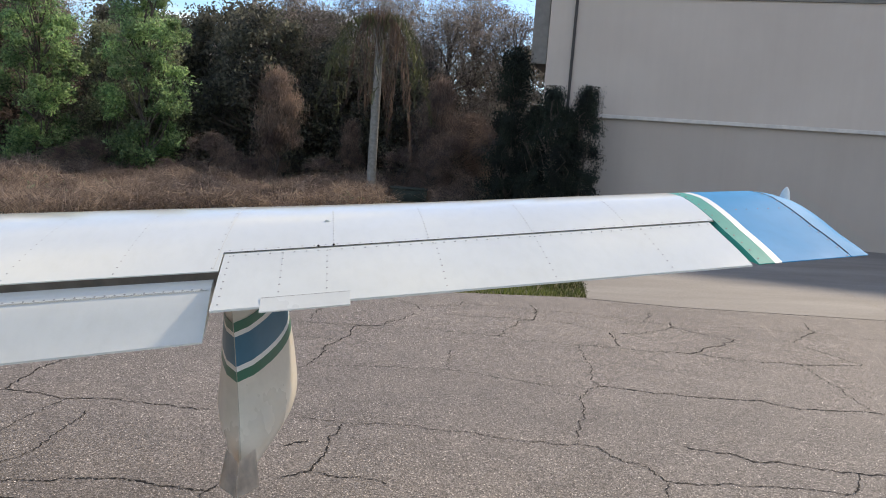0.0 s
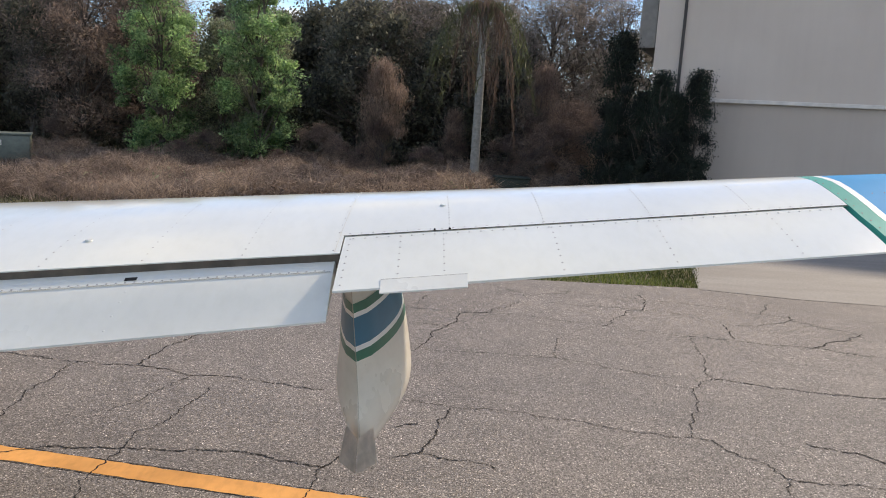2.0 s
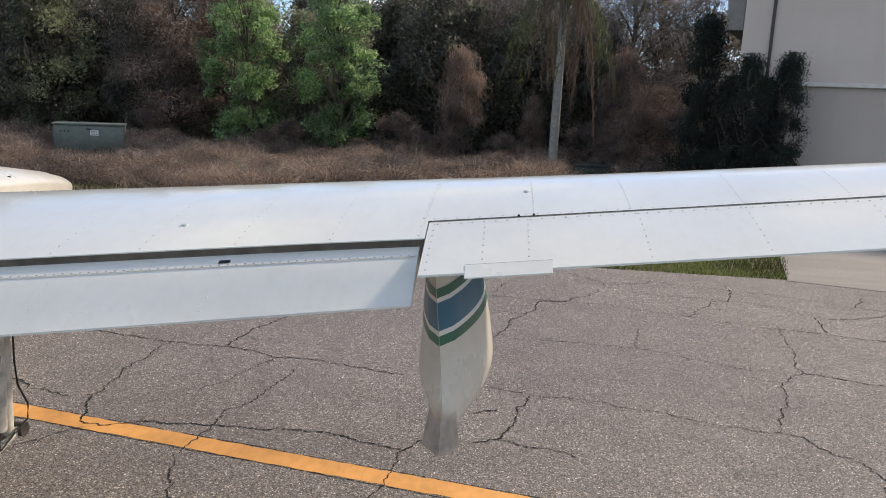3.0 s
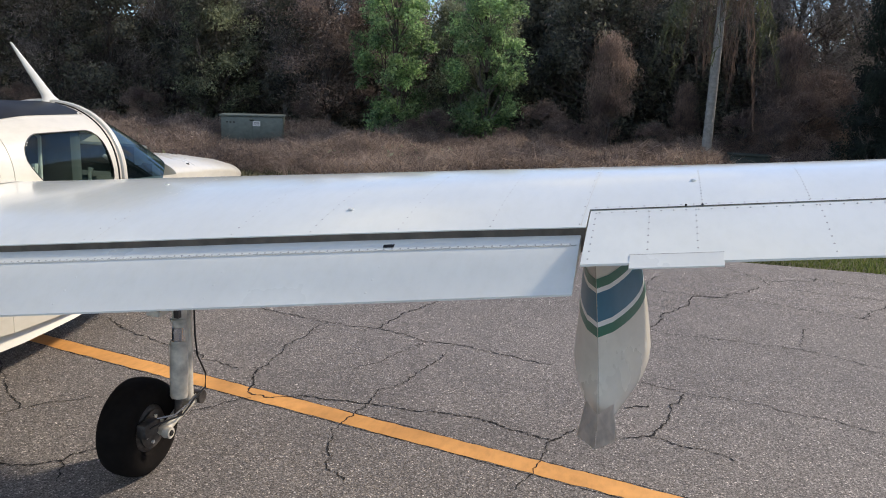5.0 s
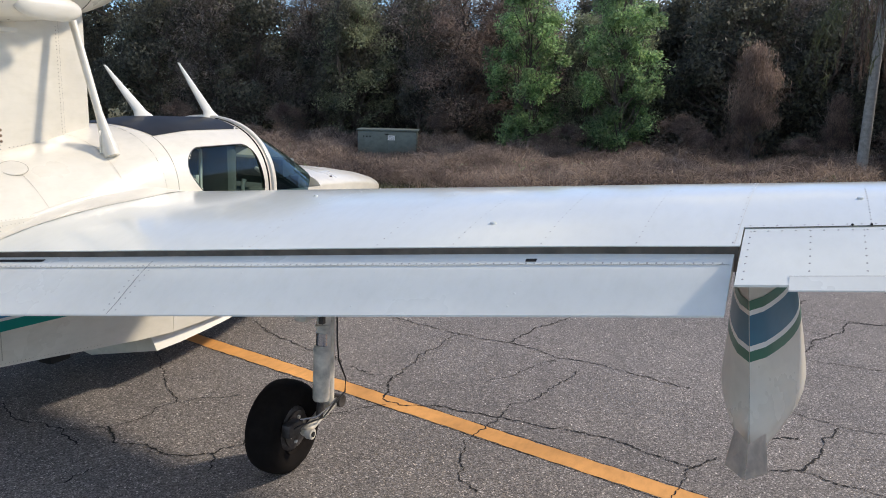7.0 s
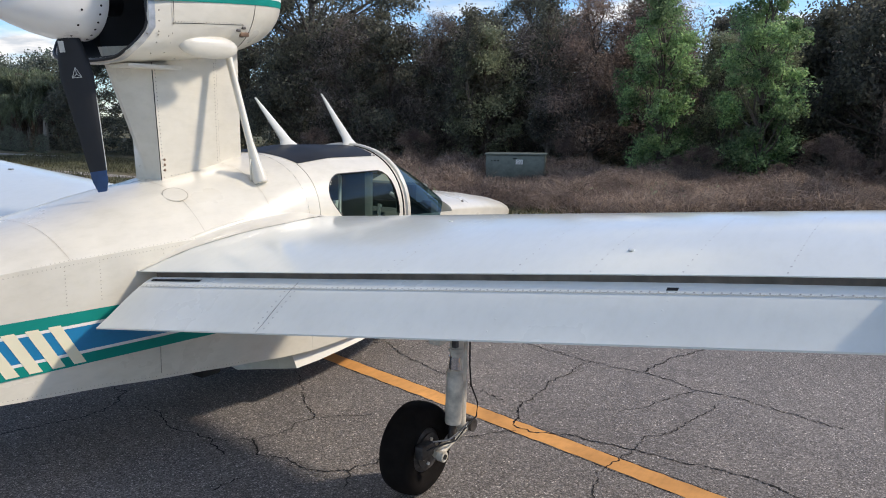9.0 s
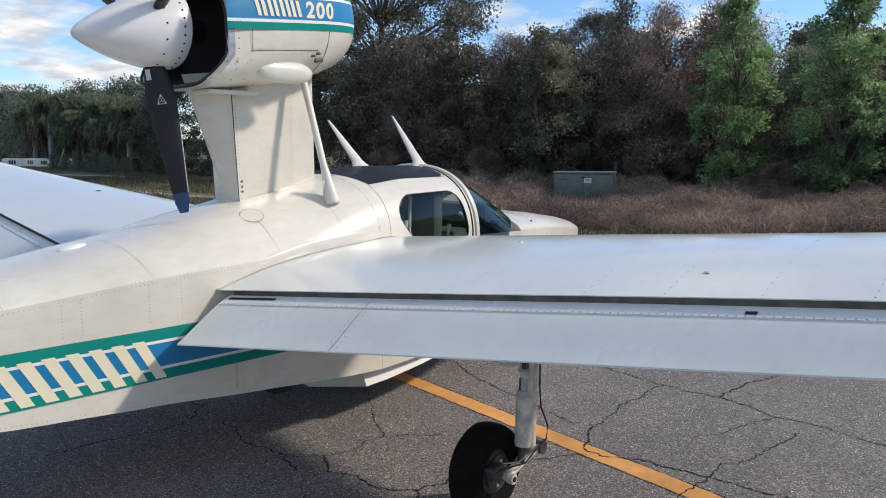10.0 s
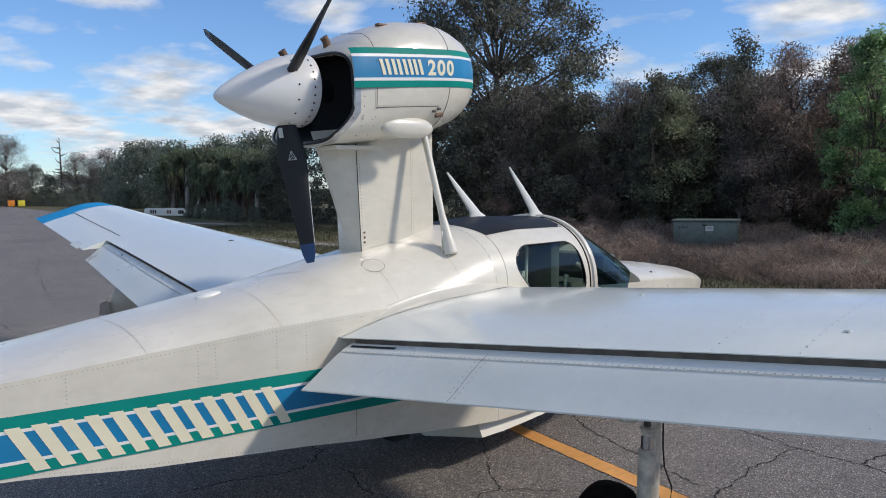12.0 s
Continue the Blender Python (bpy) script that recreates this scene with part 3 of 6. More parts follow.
def crack_mesh(courses, seed, gape=1.0):
    """Open cracks: each course wanders from junction to junction and varies in width."""
    rc = random.Random(seed)
    verts, faces = [], []
    for course in courses:
        wide = rc.choice((0.0022, 0.0026, 0.0031, 0.0038))
        for a, b in zip(course, course[1:]):
            a, b = Vector(a), Vector(b)
            ln = (b - a).length
            n = max(3, int(ln / 0.013))
            d = (b - a) / ln
            s = Vector((-d.y, d.x))
            drift, base = 0.0, len(verts)
            sway = rc.uniform(-0.03, 0.03) * ln
            for i in range(n + 1):
                f = i / n
                drift += rc.uniform(-0.0095, 0.0095) - drift * 0.07
                edge = math.sin(math.pi * f)
                c = a + (b - a) * f + s * (drift * min(1, edge * 3) + sway * edge * 0.4)
                w = wide * gape * rc.uniform(0.3, 1.9)
                verts += [(*(c + s * w), 0.0032), (*(c - s * w), 0.0032)]
                if i:
                    k = base + 2 * i
                    faces.append((k - 2, k - 1, k + 1, k))
    me = bpy.data.meshes.new("crack")
    me.from_pydata(verts, [], faces)
    me.materials.append(M_CRACK)
    return me


for i, courses in enumerate((CRACKS_EDGE, CRACKS_OUTER, CRACKS_RIGHT, CRACKS_FLOAT, CRACKS_MID, CRACKS_INNER, CRACKS_LINE, CRACKS_HULL, CRACKS_FAR)):
    tagged(new("asphalt_crack", crack_mesh(courses, 3 + i, 1.35 if i in (0, 2, 4) else 1.0)), "open dark wandering cracks in the asphalt", "crack", kind="structure")
# the same cracking goes on across the far ramp
rc = random.Random(12)
beyond = []
for k in range(46):
    x, y = rc.uniform(-24, -2.5), rc.uniform(-7, 4.5)
    a = rc.choice((0.1, 1.4)) + rc.uniform(-0.5, 0.5)
    c = [(x, y)]
    for j in range(3):
        x, y = x + math.cos(a) * rc.uniform(0.5, 1.2), y + math.sin(a) * rc.uniform(0.5, 1.2)
        a += rc.uniform(-0.6, 0.6)
        c.append((x, y))
    beyond.append(c)
tagged(new("asphalt_crack", crack_mesh(beyond, 9)), "open dark wandering cracks in the asphalt", "crack", kind="structure")


# ---- hangar ----
W_DIR = Vector((0.911, -0.412, 0))
W_OUT = Vector((-0.412, -0.911, 0))


def wall_box(u0, u1, z0, z1, d0, d1, bevel=0.0):
    """A block along the hangar wall: u along it, d outwards from its face."""
    bm = bmesh.new()
    o = Vector((9.81, 13.60, 0))
    c = [o + W_DIR * u + W_OUT * dd + Vector((0, 0, z)) for z in (z0, z1) for dd in (d0, d1) for u in (u0, u1)]
    v = [bm.verts.new(p) for p in c]
    for f in ((0, 1, 3, 2), (4, 6, 7, 5), (0, 4, 5, 1), (2, 3, 7, 6), (0, 2, 6, 4), (1, 5, 7, 3)):
        bm.faces.new([v[i] for i in f])
    if bevel:
        bmesh.ops.bevel(bm, geom=bm.edges[:], offset=bevel, segments=1, affect="EDGES")
    return bm


hangar = thing("hangar", "greyish-tan metal-clad hangar beside the apron", "building", (11, 14, 0))
hangar.location = (0, 0, 0)
part("wall", wall_box(-1.20, 26, 2.42, 4.95, -9, 0.0), M_WALL, hangar, "smooth upper tan cladding", False)
part("wall", wall_box(-1.20, 26, 0.0, 2.42, -9, -0.05), M_WALL_LOW, hangar, "vertically boarded lower wall", False)
part("trim", wall_box(-0.6, 26, 2.36, 2.44, 0.004, 0.06, 0.008), M_TRIM, hangar, "pale horizontal drip trim", False)
part("trim", wall_box(-0.4, 26, 4.90, 4.96, 0.004, 0.04, 0.006), M_EAVE, hangar, "thin dark upper trim", False)
part("roof", wall_box(-1.5, 26.4, 4.954, 5.02, -9.4, 0.03, 0.01), M_EAVE, hangar, "flat roof edge", False)
part("side_panel", wall_box(-1.56, -1.22, 3.46, 4.95, -3.0, -0.06), M_EAVE, hangar, "dark boxed eave on the side wall", False)
part("downpipe", wall_box(-0.67, -0.61, 0.0, 4.95, 0.0, 0.05, 0.01), M_GUTTER, hangar, "thin dark brown downpipe", False)
for i in range(36):
    u = -0.5 + i * 0.30
    part("batten", wall_box(u, u + 0.02, 0.02, 2.35, -0.05, -0.047), M_WALL_LOW, hangar, smooth=False)


# ---- seaplane ----
plane = thing("seaplane", "cream and white single-engine amphibian seaplane with blue and teal stripes, parked", "airplane")

AIRFOIL = ((0, 0, 0), (0.0125, 3.07, -1.79), (0.025, 4.17, -2.48), (0.05, 5.74, -3.27), (0.075, 6.91, -3.71), (0.10, 7.84, -3.98), (0.15, 9.27, -4.18),
           (0.20, 10.25, -4.15), (0.25, 10.92, -3.98), (0.30, 11.25, -3.75), (0.40, 11.25, -3.25), (0.50, 10.53, -2.72), (0.60, 9.30, -2.14),
           (0.70, 7.63, -1.55), (0.80, 5.55, -1.03), (0.90, 3.08, -0.57), (0.95, 1.67, -0.36), (1.0, 0.16, -0.16))


def le_y(x): return 0.95 - 0.0632 * (x - 0.6)
def te_y(x): return -0.441 + 0.0826 * (x - 3.6)
def te_z(x): return 1.182 + (0.0985 if x < 3.6 else 0.1065) * (x - 3.6)
def slot_y(x): return -0.511 + 0.0939 * (x - 0.583)
def hinge_y(x): return -0.104 + 0.0745 * (x - 3.596)
def flap_te(x): return (-0.80 + 0.126 * (x - 0.627), 0.764 + 0.110 * (x - 0.627))


# span, change of the crown's height, change of the aft lip's height
CROWN = ((0.3, -0.034, 0.014), (0.6, -0.033, 0.013), (1.4, -0.024, 0.010), (1.9, -0.017, 0.009), (2.3, -0.012, 0.009), (2.7, -0.008, 0.008), (3.2, -0.001, 0.005), (3.6, 0.004, 0.0), (4.0, 0.005, 0.0), (4.4, 0.008, 0.0), (4.8, 0.015, 0.0), (5.2, 0.023, 0.0), (5.9, 0.028, 0.0))


def foil_z(x, y, upper=True, thick=1.0):
    c = le_y(x) - te_y(x)
    f = min(max((le_y(x) - y) / c, 0), 1)
    k = 1 if upper else 2
    for a, b in zip(AIRFOIL, AIRFOIL[1:]):
        if f <= b[0]:
            w = (f - a[0]) / (b[0] - a[0])
            z = a[k] + (b[k] - a[k]) * w
            break
    bend = 0.0
    if upper:
        crown = lerp_table(CROWN, x)
        ease = min(1, f / 0.15)
        aft = min(1, max(0, (f - 0.40) / 0.35))
        bend = crown[0] * ease * (1 - aft) + crown[1] * aft
    return te_z(x) + (y - te_y(x)) * 0.07 + z * 0.01 * c * thick + bend


def wing_ring(x, y_cut, thick=1.0, drop=0.0):
    """One rib of the wing, from the cut in its upper skin round the nose to the lower skin."""
    le = le_y(x)
    ring = []
    n = 18
    for i in range(n + 1):
        f = 0.5 - 0.5 * math.cos(math.pi * i / n) if y_cut < te_y(x) + 0.01 else (1 - math.cos(math.pi / 2 * (1 - i / n)))
        f = 1 - f if y_cut < te_y(x) + 0.01 else f
        y = le + (y_cut - le) * f
        ring.append((x, y, foil_z(x, y, True, thick) - drop))
    full = y_cut < te_y(x) + 0.01
    y_low = y_cut if full else y_cut + 0.15
    for i in range(1, n + 1):
        f = 1 - math.cos(math.pi / 2 * i / n)
        y = le + (y_low - le) * f
        ring.append((x, y, foil_z(x, y, False, thick) - drop))
    if not full:
        ring.append((x, y_cut + 0.15, foil_z(x, y_cut + 0.15) - 0.012))
        ring.append((x, y_cut + 0.001, foil_z(x, y_cut) - 0.004))
    return ring


def mirror(p, s):
    return (p[0] * s, p[1], p[2])


def wing_loft(xs, cut, s, thick=lambda x: 1.0):
    return loft_bm([[mirror(p, s) for p in wing_ring(x, cut(x), thick(x))] for x in xs])


def span(a, b, n):
    return [a + (b - a) * i / n for i in range(n + 1)]


def upper_spot(x, y, s):
    z = foil_z(x, y)
    nrm = Vector((0, foil_z(x, y - 0.01) - foil_z(x, y + 0.01), 0.02))
    nrm.x = -0.0985 * 0.02
    return (x * s, y, z), (nrm.x * s, nrm.y, nrm.z)


def strip_on_wing(x0, y0, x1, y1, w, s, lift=0.0006, n=12):
    """A narrow seam line laid along the upper skin."""
    bm = bmesh.new()
    prev = None
    dx, dy = x1 - x0, y1 - y0
    ln = math.hypot(dx, dy)
    px, py = -dy / ln * w / 2, dx / ln * w / 2
    for i in range(n + 1):
        x, y = x0 + dx * i / n, y0 + dy * i / n
        row = [bm.verts.new((xx * s, yy, foil_z(xx, yy) + lift)) for xx, yy in ((x + px, y + py), (x - px, y - py))]
        if prev:
            bm.faces.new((prev[0], prev[1], row[1], row[0]))
        prev = row
    return bm


def flap_ring(x):
    ys = slot_y(x)
    zs = foil_z(x, ys)
    ty, tz = flap_te(x)
    fy, fz = ys + 0.006, zs - 0.027
    up = []
    for i in range(9):
        f = i / 8
        y = fy + (ty - fy) * f
        z = fz + (tz - fz) * f + 0.015 * math.sin(math.pi * min(1, f * 1.15) ** 0.8) * (1 - f * 0.6)
        up.append((x, y, z))
    low = [(x, ty, tz - 0.006)]
    for i in range(1, 7):
        f = i / 6
        y = ty + (fy + 0.03 - ty) * f
        z = tz - 0.006 + (fz - 0.055 - tz) * f
        low.append((x, y, z))
    return up + low + [(x, fy + 0.036, fz - 0.04), (x, fy + 0.022, fz - 0.014)]


def flap_top(x, f):
    r = flap_ring(x)
    k = min(int(f * 8), 7)
    a, b = Vector(r[k]), Vector(r[k + 1])
    return a + (b - a) * (f * 8 - k)


def ail_z(x, y):
    return foil_z(x, y) - 0.0012


def aileron_ring(x):
    hy, ty = hinge_y(x) - 0.006, te_y(x)
    up = [(x, hy + (ty - hy) * i / 6, ail_z(x, hy + (ty - hy) * i / 6)) for i in range(7)]
    low = [(x, ty + (hy + 0.02 - ty) * i / 5, foil_z(x, ty + (hy + 0.02 - ty) * i / 5, False) - 0.004 * (i == 0)) for i in range(6)]
    return up + low


def build_wing(s):
    side = "starboard" if s > 0 else "port"
    wing = part("wing", join_bm(wing_loft(span(0.50, 3.602, 8), slot_y, s), wing_loft(span(3.602, 5.342, 5), hinge_y, s)), M_WHITE, plane,
                "white painted metal " + side + " wing with rows of rivets", angle=40)
    if s > 0:
        part("tip_band", wing_loft((5.345, 5.405), te_y, s), M_MINT, wing, "teal band across the wing")
        part("tip_band", wing_loft((5.4055, 5.432), te_y, s), M_STRIPE, wing, "white band across the wing")
    else:
        part("tip_band", wing_loft((5.345, 5.432), te_y, s), M_BLUE_TIP, wing, "sky-blue band across the wing")
    part("wing_tip", wing_loft((5.4325, 5.55, 5.70), te_y, s), M_BLUE_TIP, wing, "sky-blue wing tip")
    # the cap's rim sweeps outwards towards the nose
    cap = []
    for x in (5.703, 5.725, 5.745, 5.76, 5.772):
        q = (x - 5.703) / 0.069
        ring = wing_ring(x, te_y(x), 1 - 0.5 * q ** 2)
        cap.append([mirror((p[0] + 0.10 * q * min(1, max(0, (p[1] - te_y(x)) / 0.5)), p[1], p[2]), s) for p in ring])
    part("tip_cap", loft_bm(cap), M_BLUE_TIP, wing, "sky-blue wing tip cap")
    part("tip_seam", strip_on_wing(5.7015, 0.60, 5.7015, -0.25, 0.005, s, 0.001), M_SEAM, wing)
    tall = 1 if s > 0 else 0.45
    light = tube_bm([(5.84 * s, 0.37, 1.50), (5.84 * s, 0.366, 1.50 + 0.055 * tall), (5.84 * s, 0.362, 1.50 + 0.085 * tall), (5.84 * s, 0.358, 1.50 + 0.105 * tall)], [0.024, 0.022, 0.016, 0.004], 12)
    part("position_light", light, M_STRIPE, wing, "small white teardrop position light")
    # flap, with a lap joint and an actuator mark
    flap = part("flap", loft_bm([[mirror(p, s) for p in flap_ring(x)] for x in span(0.612, 3.588, 8)]), M_FLAP, plane, "white flap drooped below the wing", angle=40)
    spots = []
    for i in range(110):
        x = 0.65 + i * (3.56 - 0.65) / 109
        spots.append((mirror(flap_top(x, 0.215), s), (0, -0.5, 1)))
    for x in (1.475, 1.525):
        for f in span(0.30, 0.92, 7):
            spots.append((mirror(flap_top(x, f), s), (0, -0.5, 1)))
    rivets_part("rivet", spots, M_RIVET, flap)
    spots = [(mirror(flap_top(x + dx * f, f), s), (0, -0.5, 1)) for x, dx in ((1.96, -0.04), (2.48, -0.04), (3.0, -0.04)) for f in (0.36, 0.50, 0.68, 0.86)]
    rivets_part("rivet", spots, M_FLAP, flap, 0.0048, 0.0024)
    seam = bmesh.new()
    rows = [[seam.verts.new(mirror(flap_top(x, 0.245) + Vector((0, -dw, 0.0012)), s)) for dw in (0, 0.003)] for x in span(0.62, 3.58, 10)]
    for a, b in zip(rows, rows[1:]):
        seam.faces.new((a[0], a[1], b[1], b[0]))
    rows = [[seam.verts.new(mirror(flap_top(1.50 + dx, f) + Vector((0, 0, 0.0012)), s)) for dx in (0, 0.0018)] for f in span(0.12, 0.995, 8)]
    for a, b in zip(rows, rows[1:]):
        seam.faces.new((a[0], a[1], b[1], b[0]))
    part("seam", seam, M_SEAM, flap, smooth=False)
    for x, wdt, f in ((2.985, 0.018, 0.165), (0.795, 0.155, 0.10)):
        c = flap_top(x, f)
        bm = bmesh.new()
        bm.faces.new([bm.verts.new(mirror(flap_top(x + q, g) + Vector((0, 0, 0.0016)), s)) for q, g in ((-wdt, f - 0.03), (-wdt, f + 0.03), (wdt, f + 0.03), (wdt, f - 0.03))])
        part("inspection_slot", bm, M_HOLE, flap, "small dark slot", False)
    # aileron with its fixed tab
    ail = part("aileron", loft_bm([[mirror(p, s) for p in aileron_ring(x)] for x in span(3.606, 5.320, 6)]), M_WHITE, plane, "white aileron", angle=40)
    spots = []
    for x in (3.625, 3.79, 3.93, 4.29, 4.64, 5.04):
        for f in span(0.08, 0.92, 7):
            y = hinge_y(x) + (te_y(x) - hinge_y(x)) * f
            spots.append((mirror((x, y, ail_z(x, y)), s), (0, -0.3, 1)))
    rivets_part("rivet", spots, M_RIVET, ail)
    tab = []
    for x in (3.742, 3.998):
        ty = te_y(x)
        q0, q1 = Vector((x, ty + 0.035, ail_z(x, ty + 0.035) + 0.004)), Vector((x, ty - 0.022, ail_z(x, ty) - 0.010))
        tab.append([mirror(q, s) for q in (q0, q1, q1 - Vector((0, 0, 0.004)), q0 - Vector((0, 0, 0.006)))])
    # shadow along the tab's crease, put in as a thin dark tube
    edge = [mirror(Vector((x, te_y(x) + 0.036, ail_z(x, te_y(x) + 0.036) + 0.002)), s) for x in (3.742, 3.80, 3.87, 3.94, 3.998)]
    part("tab_shade_line", tube_bm(edge, [0.0022] * 5, 6), M_RIVET_P, ail, "dark line for the shadow along the tab's lap")
    part("trim_tab", loft_bm(tab), M_FLAP, ail, "thin bent metal trim tab", False)
    # rivets and seams of the main skin
    spots = []
    for x in (1.90, 2.42, 2.70, 3.0, 3.30, 3.58, 3.95, 4.27, 4.64, 5.0):
        y0 = slot_y(x) + 0.02 if x < 3.6 else hinge_y(x) + 0.02
        for i in range(14):
            y = y0 + ((le_y(x) - 0.12 if x in (1.90, 3.58) else 0.30) - y0) * i / 13
            sl = 0.0 if x > 3.9 else 0.035 * (y - y0)
            spots.append(upper_spot(x + sl, y, s))
    for i in range(46):
        x = 3.62 + i * (5.33 - 3.62) / 45
        spots.append(upper_spot(x, hinge_y(x) + 0.014, s))
        if i < 45:
            spots.append(upper_spot(x + 0.015, hinge_y(x) - 0.024, s))
    for i in range(14):
        y = slot_y(1.9) + 0.02 + i * 0.082
        spots.append(upper_spot(1.865 + 0.035 * (y + 0.4), y, s))
    rivets_part("rivet", spots, M_RIVET, wing, 0.0038, 0.0022)
    spots = []
    for i in range(15):
        y = te_y(5.4) + 0.03 + i * 0.056
        spots.append(upper_spot(5.36, y, s))
        spots.append(upper_spot(5.69, y, s))
    for i in range(5):
        spots.append(upper_spot(5.48 + i * 0.045, 0.12, s))
    rivets_part("rivet", spots, M_RIVET_D, wing)
    part("seam", strip_on_wing(1.905, slot_y(1.9) + 0.01, 1.95, 0.7, 0.0009, s), M_SEAM_SOFT, wing)
    part("seam", strip_on_wing(3.585, slot_y(3.58) + 0.01, 3.62, 0.62, 0.0012, s), M_SEAM_SOFT, wing)
    part("hinge_gap", strip_on_wing(3.602, hinge_y(3.602) - 0.0035, 5.34, hinge_y(5.34) - 0.0035, 0.006, s, 0.0012, 40), M_SEAM, wing)
    for x, y, name, r in ((2.776, -0.115, "fuel_cap", 0.013), (3.93, 0.16, "vent_scoop", 0.011), (1.75, 0.30, "fuel_cap", 0.011)) if s > 0 else ((2.39, 0.40, "fuel_cap", 0.022),):
        z = foil_z(x, y)
        bm = bmesh.new()
        bmesh.ops.create_cone(bm, cap_ends=True, segments=14, radius1=r, radius2=r * 0.8, depth=0.005)
        bmesh.ops.translate(bm, verts=bm.verts, vec=(x * s, y, z + 0.0015))
        part(name, bm, M_WHITE if s > 0 else M_SEAM, wing, "small flush white cap" if s > 0 else "small dark cap")
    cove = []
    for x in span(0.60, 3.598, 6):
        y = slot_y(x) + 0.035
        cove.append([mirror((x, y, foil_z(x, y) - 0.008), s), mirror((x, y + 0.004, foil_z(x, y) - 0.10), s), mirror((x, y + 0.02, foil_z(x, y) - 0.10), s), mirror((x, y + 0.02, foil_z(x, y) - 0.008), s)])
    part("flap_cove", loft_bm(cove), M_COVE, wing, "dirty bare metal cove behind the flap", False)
    # two dark hinge bolts
    for x in (3.90, 3.95):
        bm = bmesh.new()
        bmesh.ops.create_uvsphere(bm, u_segments=8, v_segments=5, radius=0.004)
        bmesh.ops.translate(bm, verts=bm.verts, vec=(x * s, hinge_y(x) + 0.006, foil_z(x, hinge_y(x) + 0.006) + 0.001))
        part("hinge_bolt", bm, M_SEAM, wing)


for sgn in (1, -1):
    build_wing(sgn)


# ---- wing floats ----
def float_stern(z):
    """The knife-edged stern leans aft below."""
    return -0.115 - max(0, (1.02 - z)) * 0.12 - max(0, 0.80 - z) * 0.25


def float_ring(z):
    y0, y1 = float_stern(z), 0.80 - max(0, 0.85 - z) * 0.8 - max(0, z - 0.95) * 0.4
    pts = [(0.0, y0, z)]
    right = []
    zm = 0.72
    bulge = 0.140 * (1 - 0.42 * max(0, (z - zm) / 0.40) ** 1.2) if z > zm else 0.140 * max(0.16, 1 - ((zm - z) / 0.19) ** 2.1)
    n = 14
    for i in range(1, n):
        f = i / n
        prof = (math.sin(math.pi * min(f * 0.9 + 0.02, 1)) ** 0.8)
        right.append((bulge * prof, y0 + (y1 - y0) * f, z))
    return pts + right + [(0.0, y1, z)] + [(-p[0], p[1], p[2]) for p in reversed(right)]


def build_float(s):
    X0 = 3.643 * s
    zs = span(0.555, 1.19, 20)

    def toe(y, z):
        """The float stands square to the wing, toed slightly outwards."""
        return s * (0.065 * (y + 0.12) + 0.11 * (1.03 - z))

    rings = [[(X0 + toe(p[1], p[2]) + p[0], p[1], p[2]) for p in float_ring(z)] for z in zs]
    body = part("float", loft_bm(rings), M_CREAM, plane, "cream stabilising float under the wing", angle=38)

    def band(z0, z1, rise, mat, label):
        """A painted band round the stern, climbing forwards."""
        bm = bmesh.new()
        for sd in (1, -1):
            prev = None
            for i in range(0, 12):
                f = i / 14
                cols = []
                for zb in span(z0, z1, 3):
                    r0 = float_ring(min(zb, 1.185))
                    y_est = r0[0][1] + (0.80 - r0[0][1]) * f
                    z = min(zb + rise * (y_est - r0[0][1]), 1.188)
                    r = float_ring(z)
                    p = r[i] if i else r[0]
                    cols.append(bm.verts.new((X0 + toe(p[1], p[2]) + sd * (p[0] + 0.0025) * (1 if i else 0.0), p[1] - (0.003 if not i else 0), p[2])))
                if prev:
                    for k in range(3):
                        bm.faces.new((prev[k], prev[k + 1], cols[k + 1], cols[k]))
                prev = cols
        part("painted_band", bm, mat, body, label)

    band(0.872, 0.905, 0.06, M_FLOAT_GREEN, "dark green band")
    band(0.905, 0.922, 0.06, M_STRIPE, "white band")
    band(0.922, 1.018, 0.06, M_FLOAT_BLUE, "deep blue band")
    band(1.018, 1.034, 0.06, M_STRIPE, "white band")
    band(1.034, 1.066, 0.06, M_FLOAT_GREEN, "dark green band")
    # stern seam and skeg plates
    part("stern_seam", tube_bm([(X0 + toe(-0.12, z), float_stern(z) - 0.002, z) for z in span(0.60, 1.12, 10)], [0.0012] * 11, 6), M_SEAM_SOFT, body)
    for sd in (1, -1):
        bm = bmesh.new()
        XS = X0 + toe(-0.2, 0.6)
        v = [bm.verts.new(p) for p in ((XS + sd * 0.0008, -0.285, 0.665), (XS + sd * 0.045, -0.20, 0.675), (XS + sd * 0.064, -0.22, 0.555), (XS + sd * 0.0008, -0.30, 0.553))]
        bm.faces.new(v)
        bmesh.ops.solidify(bm, geom=bm.faces[:], thickness=0.006)
        part("skeg_plate", bm, M_GALV, body, "grey metal skeg plate", False)


for sgn in (1, -1):
    build_float(sgn)


# ---- main landing gear ----
def wheel_bm(profile, n=40):
    """A body turned about the wheel's axle, which lies along x."""
    return loft_bm([[(x, r * math.cos(a), r * math.sin(a)) for a in (2 * math.pi * i / n for i in range(n))] for x, r in profile])


def moved(bm, v):
    bmesh.ops.translate(bm, verts=bm.verts, vec=v)
    return bm


